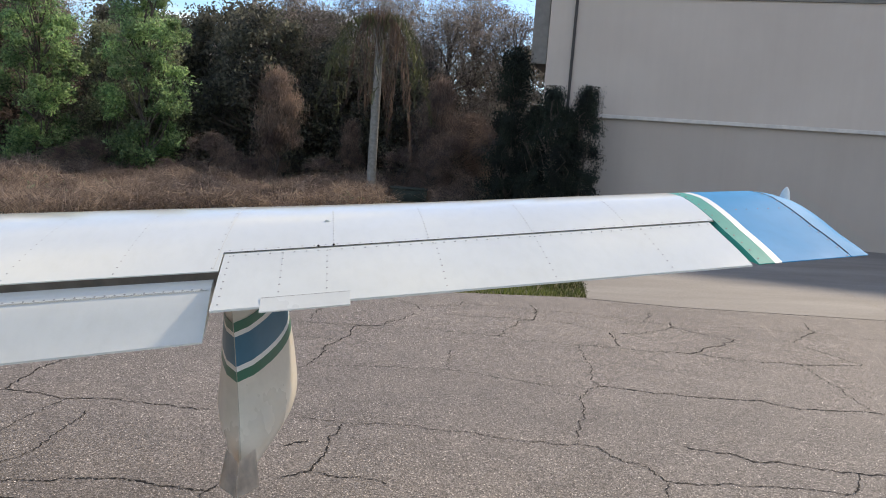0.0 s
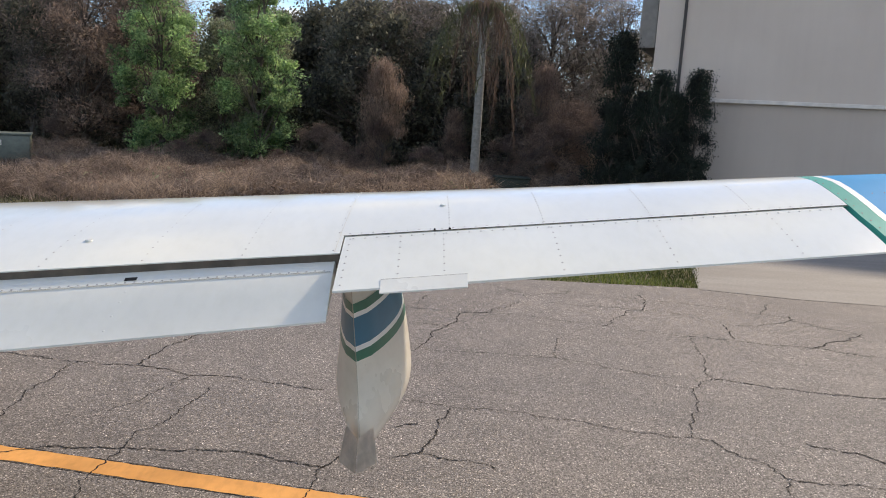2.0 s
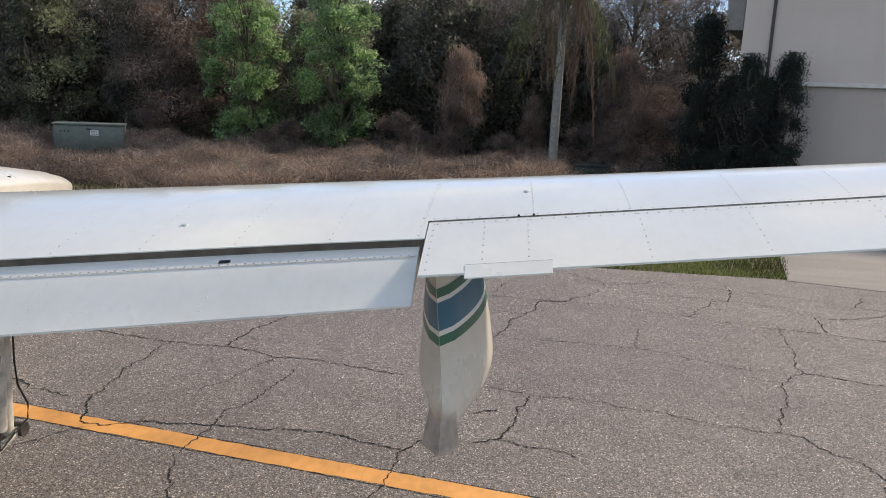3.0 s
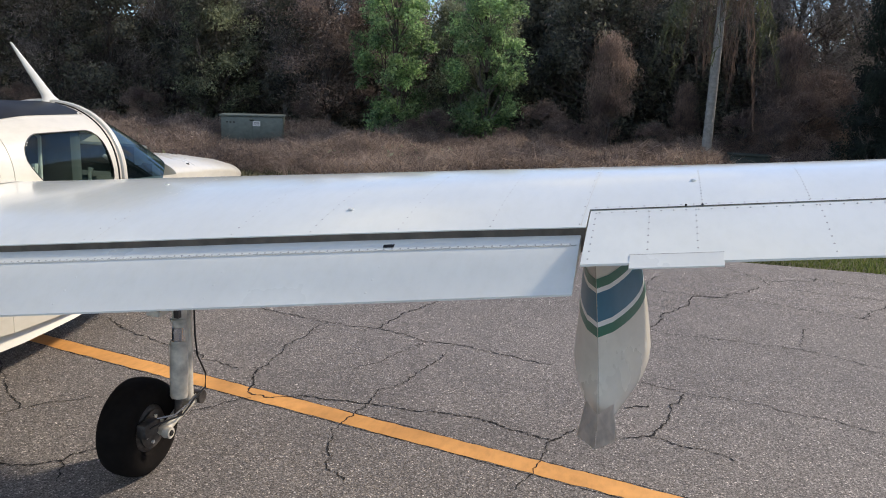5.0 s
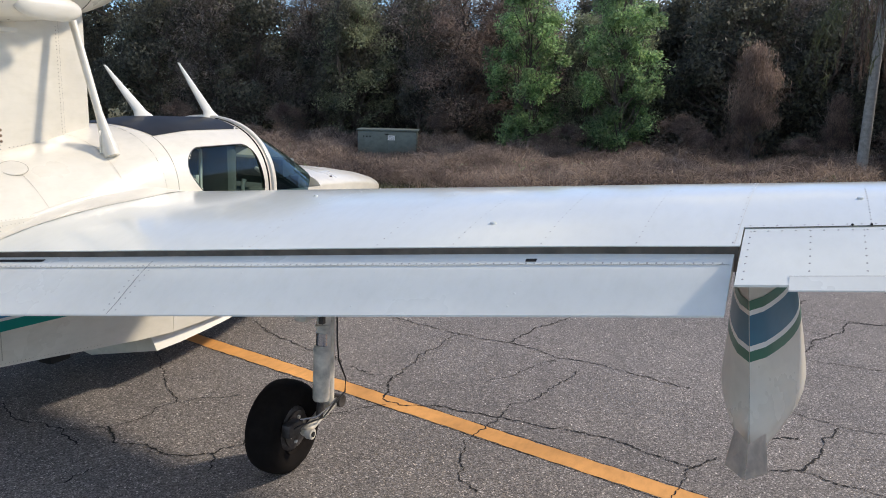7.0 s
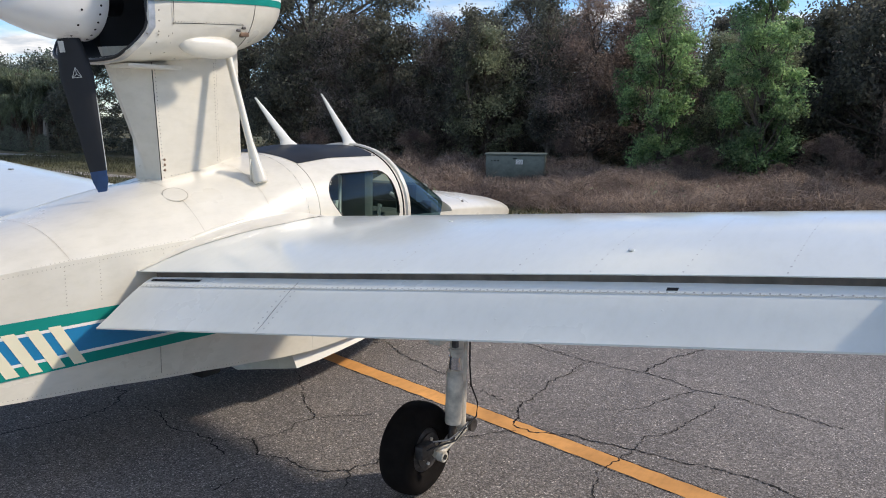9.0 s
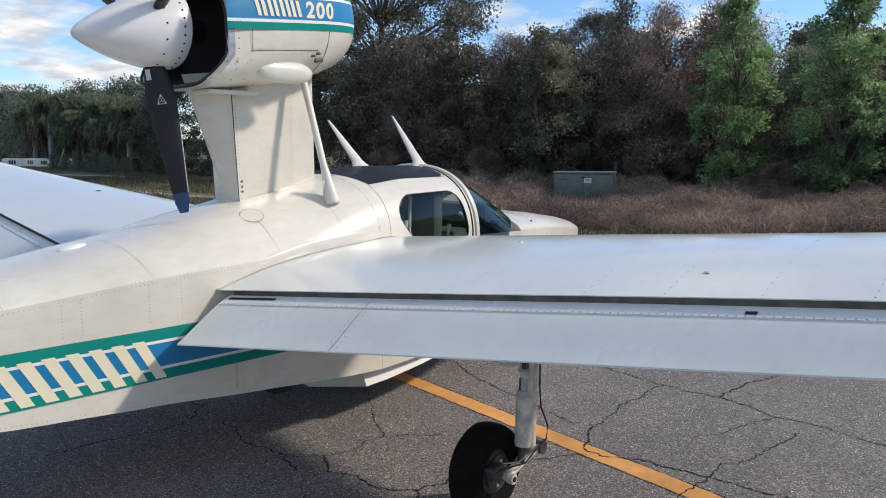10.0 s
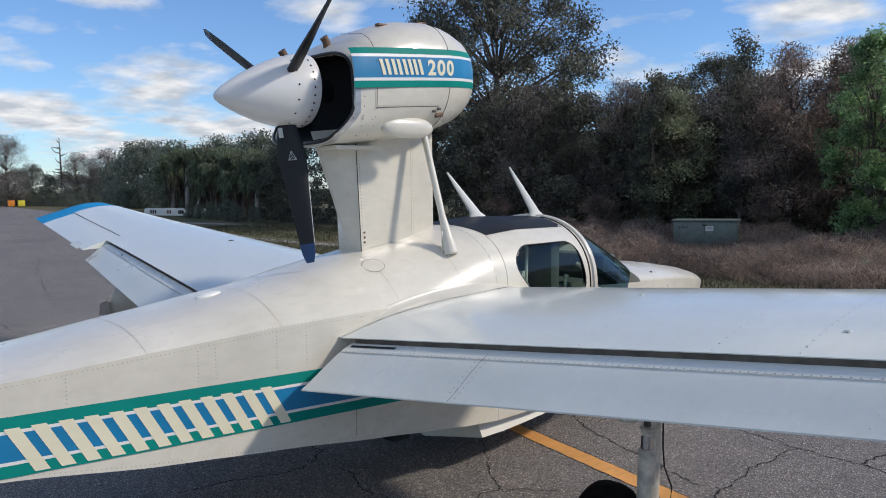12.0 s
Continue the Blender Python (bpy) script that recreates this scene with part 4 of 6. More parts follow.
def build_gear(s):
    wx, wz = 1.77 * s, 0.207
    gear = part("landing_gear", join_bm(tube_bm([(1.90 * s, 0.13, 0.40), (1.90 * s, 0.13, 0.62), (1.90 * s, 0.14, 1.02)], [0.030, 0.031, 0.033], 18),
                                        tube_bm([(1.90 * s, 0.165, 0.28), (1.90 * s, 0.185, 1.0)], [0.027, 0.026], 14)),
                M_STEEL, plane, "grey retractable landing gear leg")
    part("oleo_sleeve", tube_bm([(1.90 * s, 0.106, 0.315), (1.90 * s, 0.107, 0.325), (1.90 * s, 0.118, 0.56), (1.90 * s, 0.119, 0.57)], [0.034, 0.038, 0.038, 0.034], 20), M_STEEL, gear, "pale shock strut sleeve")
    part("oleo_piston", tube_bm([(1.90 * s, 0.119, 0.56), (1.90 * s, 0.122, 0.63)], [0.029, 0.029], 18), M_CHROME, gear, "bright steel piston")
    part("trailing_arm", tube_bm([(1.885 * s, 0.240, 0.268), (1.885 * s, 0.165, 0.25), (1.885 * s, 0.07, 0.220), (1.885 * s, -0.005, 0.20)], [0.034, 0.030, 0.024, 0.026], 12, squash=0.8), M_STEEL, gear, "grimy trailing arm")
    part("pivot", wheel_like((1.885 * s, 0.240, 0.268), 0.030, 0.09), M_GREASE, gear, "dark pivot bolt")
    part("strut_foot", tube_bm([(1.90 * s, 0.105, 0.33), (1.895 * s, 0.10, 0.24)], [0.015, 0.018], 12), M_GREASE, gear)
    part("axle_end", wheel_like((1.912 * s, 0.0, 0.20), 0.024, 0.03), M_STEEL, gear, "pale axle end")
    part("sleeve_collar", tube_bm([(1.90 * s, 0.1165, 0.548), (1.90 * s, 0.1172, 0.562)], [0.0395, 0.0395], 20), M_STEEL, gear, "pale upper collar")
    part("hose_clip", tube_bm([(1.90 * s, 0.120, 0.655), (1.90 * s, 0.1205, 0.667)], [0.0342, 0.0342], 16), M_STEEL, gear)
    part("mount_bracket", moved(box_bm((-0.05, -0.14, -0.014), (0.05, 0.06, 0.014), 0.005), (1.90 * s, 0.07, 0.905)), M_GREASE, gear, "dark hinge bracket under the wing")
    part("axle_bore", wheel_like((1.929 * s, 0.0, 0.20), 0.012, 0.004), M_HOLE, gear)
    part("brake_hose", tube_bm([(1.925 * s, 0.205, 0.95), (1.93 * s, 0.195, 0.58), (1.935 * s, 0.20, 0.48), (1.945 * s, 0.245, 0.38), (1.94 * s, 0.245, 0.315), (1.932 * s, 0.17, 0.285),
                                (1.932 * s, 0.08, 0.250), (1.91 * s, -0.07, 0.265), (1.90 * s, -0.10, 0.26)], [0.0042] * 9, 8), M_BLACK, gear, "thin black brake hose")
    part("bracket", moved(box_bm((-0.03, -0.13, -0.012), (0.03, 0.05, 0.012), 0.004), (1.90 * s, 0.08, 0.735)), M_STEEL, gear)
    for z, y in ((0.80, 0.098), (0.86, 0.10), (0.70, 0.10)):
        part("fitting", moved(box_bm((-0.012, -0.012, -0.022), (0.012, 0.012, 0.022), 0.004), (1.915 * s, y - 0.005, z)), M_GREASE, gear, "small oily fitting")
    part("torque_bolt", wheel_like((1.912 * s, 0.240, 0.268), 0.017, 0.03), M_STEEL, gear, "worn pivot nut")
    part("brake_line", tube_bm([(1.928 * s, 0.19, 0.30), (1.934 * s, 0.12, 0.285), (1.925 * s, 0.03, 0.268), (1.90 * s, -0.06, 0.285)], [0.0045] * 4, 8), M_CHROME, gear, "braided steel brake line")
    wheel = part("wheel", moved(wheel_bm([(-0.062, 0.03), (-0.062, 0.085), (-0.05, 0.105), (0.05, 0.105), (0.062, 0.085), (0.062, 0.03)]), (wx, 0, wz)), M_GREASE, plane, "main wheel on the asphalt")
    part("tyre", moved(wheel_bm([(-0.052, 0.10), (-0.068, 0.112), (-0.077, 0.148), (-0.071, 0.180), (-0.054, 0.201), (-0.03, 0.208), (0, 0.210), (0.03, 0.208), (0.054, 0.201), (0.071, 0.180),
                              (0.077, 0.148), (0.068, 0.112), (0.052, 0.10)], 56), (wx, 0, wz)), M_TYRE, wheel, "worn black rubber tyre")
    part("brake_disc", moved(wheel_bm([(0.064, 0.02), (0.064, 0.082), (0.072, 0.082), (0.072, 0.02)]), (wx, 0, wz)) if s > 0 else moved(wheel_bm([(-0.072, 0.02), (-0.072, 0.082), (-0.064, 0.082), (-0.064, 0.02)]), (wx, 0, wz)), M_GREASE, wheel, "dark brake disc")
    for k in range(6):
        a = k * math.pi / 3 + 0.3
        part("wheel_bolt", moved(wheel_bm([(-0.006, 0.003), (-0.006, 0.008), (0.006, 0.008), (0.006, 0.003)], 8), (wx + 0.074 * s, 0.055 * math.cos(a), wz + 0.055 * math.sin(a))), M_STEEL, wheel)
    part("brake_caliper", moved(box_bm((-0.022, -0.06, -0.03), (0.022, 0.03, 0.03), 0.008), (wx + 0.095 * s, -0.055, wz + 0.035)), M_GREASE, wheel, "greasy brake caliper")


def wheel_like(c, r, w):
    bm = wheel_bm([(-w / 2, r * 0.4), (-w / 2, r), (w / 2, r), (w / 2, r * 0.4)], 18)
    return moved(bm, c)


for sgn in (1, -1):
    build_gear(sgn)


# ---- hull ----
# y, half width at the deck edge, deck edge z, deck top z, half width at the chine, chine z, keel z
HULL = ((-3.78, 0.14, 0.89, 0.93, 0.12, 0.77, 0.74), (-3.0, 0.28, 0.925, 0.95, 0.26, 0.69, 0.64), (-2.0, 0.415, 0.978, 1.006, 0.40, 0.585, 0.52),
        (-1.36, 0.462, 1.020, 1.113, 0.45, 0.500, 0.415), (-0.83, 0.50, 1.053, 1.192, 0.49, 0.450, 0.355), (-0.30, 0.535, 1.072, 1.301, 0.525, 0.388, 0.30),
        (0.10, 0.555, 1.075, 1.375, 0.55, 0.345, 0.27), (0.40, 0.565, 1.065, 1.435, 0.56, 0.310, 0.24), (0.62, 0.57, 1.055, 1.475, 0.565, 0.295, 0.22),
        (1.00, 0.575, 1.04, 1.505, 0.57, 0.30, 0.20), (1.60, 0.56, 1.02, 1.49, 0.55, 0.33, 0.20), (2.20, 0.515, 0.99, 1.12, 0.49, 0.40, 0.22), (2.80, 0.44, 0.95, 1.07, 0.40, 0.48, 0.30),
        (3.28, 0.345, 0.90, 1.00, 0.30, 0.56, 0.42), (3.62, 0.23, 0.84, 0.93, 0.19, 0.62, 0.54), (3.80, 0.12, 0.78, 0.86, 0.09, 0.67, 0.63), (3.86, 0.03, 0.745, 0.775, 0.025, 0.70, 0.69))
ARCH = 2.3


def hull_ring(y, with_deck=True):
    hw, zc, zt, hb, zb, zk = lerp_table(HULL, y)
    r = [(0, y, zk), (hb * 0.5, y, zk + (zb - zk) * 0.42), (hb, y, zb), (hb + (hw - hb) * 0.5 + 0.004, y, (zb + zc) / 2), (hw, y, zc)]
    if with_deck:
        r += [arch_point(y, a) for a in span(0.12, math.pi / 2, 9)]
    else:
        r += [(hw * 0.6, y, zc - 0.03), (0.0, y, zc - 0.03)]
    return r + [(-p[0], p[1], p[2]) for p in reversed(r[1:-1])]


def deck_rise(u, y):
    """Height fraction of the deck at a fraction u of its half width: creased aft, rounded into the cabin forward."""
    u = min(max(u, 0), 1)
    w = min(max((y + 0.05) / 0.6, 0), 1) if y < 2.0 else 0.6
    return (1 - w) * (1 - u ** 2.6) + w * (1 - u ** ARCH) ** (1 / ARCH)


def arch_point(y, a, lift=0.0):
    hw, zc, zt = lerp_table(HULL, y)[:3]
    u = max(math.cos(a), 0) ** (2 / ARCH)
    return ((hw + lift) * u, y, zc + (zt + lift - zc) * deck_rise(u, y))


def side_point(y, z, off=0.0):
    hw, zc, zt, hb, zb, zk = lerp_table(HULL, y)
    f = min(max((z - zb) / (zc - zb), 0), 1)
    x = hb + (hw - hb) * f + 0.008 * math.sin(math.pi * f) * 0.5
    return (x + off, y, z)


aft_ys = span(-3.78, 0.60, 34)
hull = part("fuselage", loft_bm([hull_ring(y) for y in aft_ys]), M_CREAM, plane, "cream boat hull fuselage with riveted plates", angle=30)
fore_ys = span(0.602, 2.2, 10)
part("fuselage_bottom", loft_bm([hull_ring(y, False) for y in fore_ys]), M_CREAM, hull, "cream hull under the cabin", angle=30)
nose_ys = span(2.202, 3.62, 10) + [3.70, 3.76, 3.80, 3.83, 3.85, 3.86]
part("nose", loft_bm([hull_ring(y) for y in nose_ys]), M_CREAM, hull, "cream rounded nose", angle=30)
for y, a, w in ((2.51, 0.566, 0.012), (2.80, 1.40, 0.016)):
    part("nose_fitting", moved(box_bm((-0.006, -w, -0.006), (0.006, w, 0.008), 0.003), arch_point(y, a)), M_GREASE, hull, "small dark fitting on the nose")
# planing step: the forebody bottom ends lower than the afterbody
step_rings = []
for y in span(0.50, 2.4, 10):
    hw, zc, zt, hb, zb, zk = lerp_table(HULL, y)
    low = 0.10 * (1 - (y - 0.5) / 1.9)
    step_rings.append([(hb * 0.80, y, zb + 0.06), (hb * 0.94, y, zb - low), (0.0, y, zk - low - 0.04), (-hb * 0.94, y, zb - low), (-hb * 0.80, y, zb + 0.06), (0, y, zk + 0.05)])
part("planing_step", loft_bm(step_rings), M_CREAM, hull, "cream stepped planing bottom", angle=25)
part("drain_recess", moved(box_bm((-0.05, -0.06, -0.025), (0.05, 0.06, 0.02), 0.012), (0.40, -0.06, 0.325)), M_HOLE, hull, "dark opening in the hull bottom")

# painted bands along both sides
for sgn in (1, -1):
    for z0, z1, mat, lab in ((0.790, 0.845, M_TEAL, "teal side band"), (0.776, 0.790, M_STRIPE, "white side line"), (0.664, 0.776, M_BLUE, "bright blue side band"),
                             (0.650, 0.664, M_STRIPE, "white side line"), (0.600, 0.650, M_TEAL, "teal side band")):
        bm = bmesh.new()
        prev = None
        for y in span(-3.1, 0.15, 26):
            sh = -0.02 * (y + 2.0) if y > -2 else 0.03 * (-2 - y)
            row = [bm.verts.new(mirror(side_point(y, z + sh, 0.003), sgn)) for z in span(z0, z1, 2)]
            if prev:
                for k in range(2):
                    bm.faces.new((prev[k], prev[k + 1], row[k + 1], row[k]))
            prev = row
        part("side_band", bm, mat, hull, lab)
    # the painted mark on the band: plain slanted bars
    for i in range(6):
        y0 = -1.955 + i * 0.192
        for j in range(2):
            bm = bmesh.new()
            ya = y0 + j * 0.095
            lean = -0.105
            prev = None
            for z in span(0.608, 0.800, 4):
                f = (z - 0.608) / 0.192
                row = [bm.verts.new(mirror(side_point(yy + lean * (f - 0.5), z - 0.02 * (yy + 2.0), 0.0045), sgn)) for yy in (ya, ya + 0.055)]
                if prev:
                    bm.faces.new((prev[0], prev[1], row[1], row[0]))
                prev = row
            part("mark_bar", bm, M_LETTER, hull, "plain cream bar")

# rivets and plate seams of the hull
spots = []
for i in range(170):
    y = -3.2 + i * (3.3 / 169)
    if y < 0.1:
        p = side_point(y, lerp_table(HULL, y)[1] - 0.018, 0)
        spots.append((p, (1, 0, 0.1)))
        p = arch_point(y, 0.13)
        if y > -1.0:
            spots.append((p, (1, 0, 0.3)))
    hw, zc, zt, hb, zb, zk = lerp_table(HULL, y)
    spots.append((side_point(y, zb + 0.015, 0), (1, 0, 0)))
for y in (-2.3, -1.78, -1.24, -1.16, -0.86, -0.70, -0.38):
    for k in range(26):
        z = 0.62 + k * 0.017
        if z < lerp_table(HULL, y)[1] - 0.02 and not 0.59 < z < 0.85:
            spots.append((side_point(y, z, 0), (1, 0, 0)))
rivets_part("rivet", spots, M_RIVET_C, hull, 0.003, 0.0014)
def arch_line(y):
    """The deck's cross line at y, from one edge over the top to the other."""
    half = span(0.02, math.pi / 2, 24)
    return [arch_point(y, a, 0.0012) for a in half] + [mirror(arch_point(y, a, 0.0012), -1) for a in reversed(half[:-1])]


for y in (-1.46, -0.83, -0.12, 0.33):
    bm = bmesh.new()
    ra, rb = [[bm.verts.new(p) for p in arch_line(q)] for q in (y - 0.0011, y + 0.0011)]
    for k in range(len(ra) - 1):
        bm.faces.new((ra[k], ra[k + 1], rb[k + 1], rb[k]))
    part("plate_seam", bm, M_SEAM_SOFT, hull)
part("plate_seam", tube_bm([side_point(-0.42, z, 0.0004) for z in span(0.43, 0.66, 6)], [0.002] * 7, 6), M_RIVET_C, hull)
# round access plate and dome light on the spine
for cx, cy, r0, nm, mt, lab in ((0.30, -0.125, 0.062, "access_plate", M_CREAM, "round flush access plate"), (0.02, -0.97, 0.07, "spine_light", M_STRIPE, "low white oval light on the spine")):
    hw, zc, zt = lerp_table(HULL, cy)[:3]
    z = zc + (zt - zc) * deck_rise(abs(cx) / hw, cy)
    e = 0.004
    z2 = zc + (zt - zc) * deck_rise((abs(cx) + e) / hw, cy)
    y2 = lerp_table(HULL, cy + 0.02)
    tilt_x = math.atan2(z - z2, e)
    tilt_y = math.atan2(y2[2] - zt, 0.02)
    bm = bmesh.new()
    if nm == "spine_light":
        bmesh.ops.create_uvsphere(bm, u_segments=20, v_segments=10, radius=r0)
        bmesh.ops.scale(bm, verts=bm.verts, vec=(0.55, 1, 0.22))
    else:
        bmesh.ops.create_cone(bm, cap_ends=True, segments=32, radius1=r0, radius2=r0 - 0.002, depth=0.004)
    bm.transform(Matrix.Translation((cx, cy, z + 0.001)) @ Matrix.Rotation(tilt_x, 4, "Y") @ Matrix.Rotation(tilt_y, 4, "X"))
    pl = part(nm, bm, mt, hull, lab)
    if nm == "access_plate":
        bm = bmesh.new()
        rings = [[Vector((math.cos(a) * r, math.sin(a) * r, 0.0012)) for a in (2 * math.pi * i / 32 for i in range(32))] for r in (r0, r0 + 0.004)]
        bm = loft_bm(rings, True, False)
        bm.transform(Matrix.Translation((cx, cy, z + 0.001)) @ Matrix.Rotation(tilt_x, 4, "Y") @ Matrix.Rotation(tilt_y, 4, "X"))
        part("plate_rim", bm, M_RIVET_C, pl)

# fillets where the wings meet the hull
for sgn in (1, -1):
    rings = []
    for y in span(-0.52, 0.60, 16):
        hw, zc, zt, hb, zb, zk = lerp_table(HULL, y)
        f = (y + 0.52) / 1.12
        rise = 0.006 + 0.048 * math.sin(math.pi * min(1, f * 0.85 + 0.05))
        reach = 0.012 + 0.12 * min(1, f * 1.3)
        x_out = hw + reach
        z_out = foil_z(x_out, max(y, slot_y(x_out))) + 0.002
        z_in = foil_z(hw, y) + rise
        x_in = hw - 0.01
        ring = []
        for k in range(9):
            a = k / 8 * math.pi / 2
            ring.append(mirror((x_out - (x_out - x_in) * math.sin(a), y, z_out + (z_in - z_out) * (1 - math.cos(a))), sgn))
        ring.append(mirror((x_in - 0.05, y, z_out - 0.02), sgn))
        rings.append(ring)
    part("wing_fillet", loft_bm(rings), M_CREAM, hull, "smooth cream wing root fairing", angle=60)

# ---- cabin ----
def cabin_point(y, a, lift=0.0):
    return arch_point(y, a, lift)


def window_sd(y, z):
    """Signed distance-like field of the side window's rounded outline."""
    cy, cz, hy, hz = 1.135, 1.165, 0.335, 0.172
    yy = (y - cy) + (0.10 * (z - cz) if y > cy else -1.0 * (math.hypot(z - cz - 0.05, 0.06) - 0.06))
    r = 0.085
    qx, qz = abs(yy) - hy + r, abs(z - cz) - hz + r
    return math.hypot(max(qx, 0), max(qz, 0)) + min(max(qx, qz), 0) - r


cab = bmesh.new()
panes = []
NY, NA = 60, 44
for sgn in (1, -1):
    grid, sds = [], []
    pane = bmesh.new()
    panes.append(pane)
    for i in range(NY + 1):
        row, srow = [], []
        for j in range(NA + 1):
            y, a = 0.6001 + (1.585 - 0.6001) * i / NY, math.pi / 2 * (j / NA) ** 1.15
            for _ in range(3):
                p = cabin_point(y, a)
                sd = window_sd(y, p[2])
                if abs(sd) < 0.011:
                    e = 0.002
                    gy = (window_sd(y + e, p[2]) - sd) / e
                    ga = (window_sd(y, cabin_point(y, a + e)[2]) - sd) / e
                    dz = max(abs(cabin_point(y, a + e)[2] - p[2]) / e, 0.05)
                    g2 = gy * gy + (ga / dz) ** 2 + 1e-6
                    y, a = y - sd * gy / g2, a - sd * (ga / dz) / g2 / dz
            p = cabin_point(y, max(a, 0))
            row.append((y, a, p))
            srow.append(window_sd(y, p[2]))
        grid.append(row); sds.append(srow)
    cv, pv = {}, {}
    def vert(bm, cache, i, j, lift):
        if (i, j) not in cache:
            y, a, p = grid[i][j]
            q = cabin_point(y, max(a, 0), lift)
            cache[(i, j)] = bm.verts.new((q[0] * sgn, q[1], q[2]))
        return cache[(i, j)]
    for i in range(NY):
        for j in range(NA):
            c = [(i, j), (i + 1, j), (i + 1, j + 1), (i, j + 1)]
            inside = sum(sds[a][b] for a, b in c) / 4 < 0
            if inside:
                pane.faces.new([vert(pane, pv, a, b, -0.006) for a, b in c])
            else:
                cab.faces.new([vert(cab, cv, a, b, 0.0) for a, b in c])
bmesh.ops.remove_doubles(cab, verts=cab.verts, dist=0.0005)
cabin = part("cabin", cab, M_CREAM, plane, "cream cabin with a dark roof", angle=40)
for pane in panes:
    wp = part("side_window", pane, M_GLASS, cabin, "green-tinted side window")
    wp.visible_shadow = False
# inner lining
lin = bmesh.new()
rows = []
for y in span(0.61, 1.575, 12):
    rows.append([lin.verts.new((x, y, z)) for x, z in [(cabin_point(y, a, -0.02)[0], cabin_point(y, a, -0.02)[2]) for a in span(0.95, math.pi / 2, 6)] + [(-cabin_point(y, a, -0.02)[0], cabin_point(y, a, -0.02)[2]) for a in reversed(span(0.95, math.pi / 2, 6)[:-1])]])
for a, b in zip(rows, rows[1:]):
    for k in range(len(a) - 1):
        lin.faces.new((a[k], a[k + 1], b[k + 1], b[k]))
for y0, y1 in ((0.61, 0.80), (1.47, 1.575)):
    for sgn in (1, -1):
        rows = [[lin.verts.new(mirror(cabin_point(y, a, -0.02), sgn)) for a in span(0.03, 0.95, 6)] for y in span(y0, y1, 3)]
        for a, b in zip(rows, rows[1:]):
            for k in range(6):
                lin.faces.new((a[k], a[k + 1], b[k + 1], b[k]))
part("headlining", lin, M_CABIN, cabin, "grey headlining")
for k in range(5):
    p = cabin_point(1.30 + k * 0.022, 0.62, 0.0015)
    part("stencil_mark", moved(box_bm((-0.001, -0.006, -0.004), (0.001, 0.006, 0.004)), p), M_SEAM, cabin, "tiny dark stencil bar")
# roof film
film = bmesh.new()
prev = None
for i in range(21):
    f = i / 20
    a0 = 0.93 + 0.06 * f
    half = [cabin_point(0.58 + 0.13 * (1 - (a - a0) / (math.pi / 2 - a0)) + (0.92 - 0.13 * (1 - (a - a0) / (math.pi / 2 - a0))) * f, a, 0.0025) for a in span(a0, math.pi / 2, 8)]
    row = [film.verts.new(p) for p in half] + [film.verts.new(mirror(p, -1)) for p in reversed(half[:-1])]
    if prev:
        for k in range(len(row) - 1):
            film.faces.new((prev[k], prev[k + 1], row[k + 1], row[k]))
    prev = row
part("roof_film", film, M_ROOF, cabin, "matt black roof panel")
# window frame, door seam, windscreen arch
for sgn in (1, -1):
    pts = []
    for k in range(60):
        t = 2 * math.pi * k / 60
        lo, hi = 0.0, 0.6
        for _ in range(22):
            mid = (lo + hi) / 2
            if window_sd(1.135 + math.cos(t) * mid, 1.165 + math.sin(t) * mid) < 0:
                lo = mid
            else:
                hi = mid
        y, z = 1.135 + math.cos(t) * lo, 1.165 + math.sin(t) * lo
        hw, zc, zt = lerp_table(HULL, y)[:3]
        x = hw * (1 - (max(0, (z - zc)) / (zt - zc)) ** ARCH) ** (1 / ARCH)
        pts.append(((x - 0.001) * sgn, y, z))
    part("window_frame", tube_bm(pts + pts[:1], [0.0035] * 61, 6, False), M_BLACK, cabin, "thin dark rubber window seal")
    part("cabin_seam", tube_bm([mirror(cabin_point(0.685 + 0.02 * math.sin(2 * a), a, 0.0004), sgn) for a in span(0.0, 0.93, 20)], [0.0022] * 21, 6), M_SEAM_SOFT, cabin, "fine joint behind the cabin")
    part("door_seam", tube_bm([mirror(cabin_point(1.525, a, 0.001), sgn) for a in span(0.0, 1.40, 24)], [0.006] * 25, 6), M_SEAM, cabin, "dark open door gap")
part("windscreen_arch", tube_bm([cabin_point(1.575, a, 0.004) for a in span(0.0, math.pi / 2, 20)] + [mirror(cabin_point(1.575, a, 0.004), -1) for a in reversed(span(0.0, math.pi / 2, 20)[:-1])], [0.022] * 41, 8, squash=0.6), M_CREAM, cabin, "cream windscreen arch")
part("roof_knob", tube_bm([(0.31, 1.47, 1.405), (0.335, 1.475, 1.425)], [0.012, 0.018], 10), M_BELT, cabin)
# windscreen: from the arch down to the nose deck
scr = bmesh.new()
prev = None
for k in range(41):
    a = math.pi * k / 40
    sg = 1 if a <= math.pi / 2 else -1
    aa = a if sg > 0 else math.pi - a
    top = Vector(mirror(cabin_point(1.59, aa, 0.0), sg))
    bx = 0.585 * math.cos(aa) ** 0.7 if math.cos(aa) > 0.001 else 0
    base = Vector((bx * sg, 1.93 + 0.44 * math.sin(aa) ** 2, 0.93 + 0.17 * math.sin(aa) ** 0.8))
    row = []
    for f in span(0, 1, 10):
        p = top.lerp(base, f) + Vector((0, 0.012, 0.012)) * math.sin(math.pi * f) * math.sin(aa)
        row.append(scr.verts.new(p))
    if prev:
        for q in range(10):
            scr.faces.new((prev[q], prev[q + 1], row[q + 1], row[q]))
    prev = row
ws = part("windscreen", scr, M_WSCREEN, cabin, "blue-tinted wraparound windscreen")
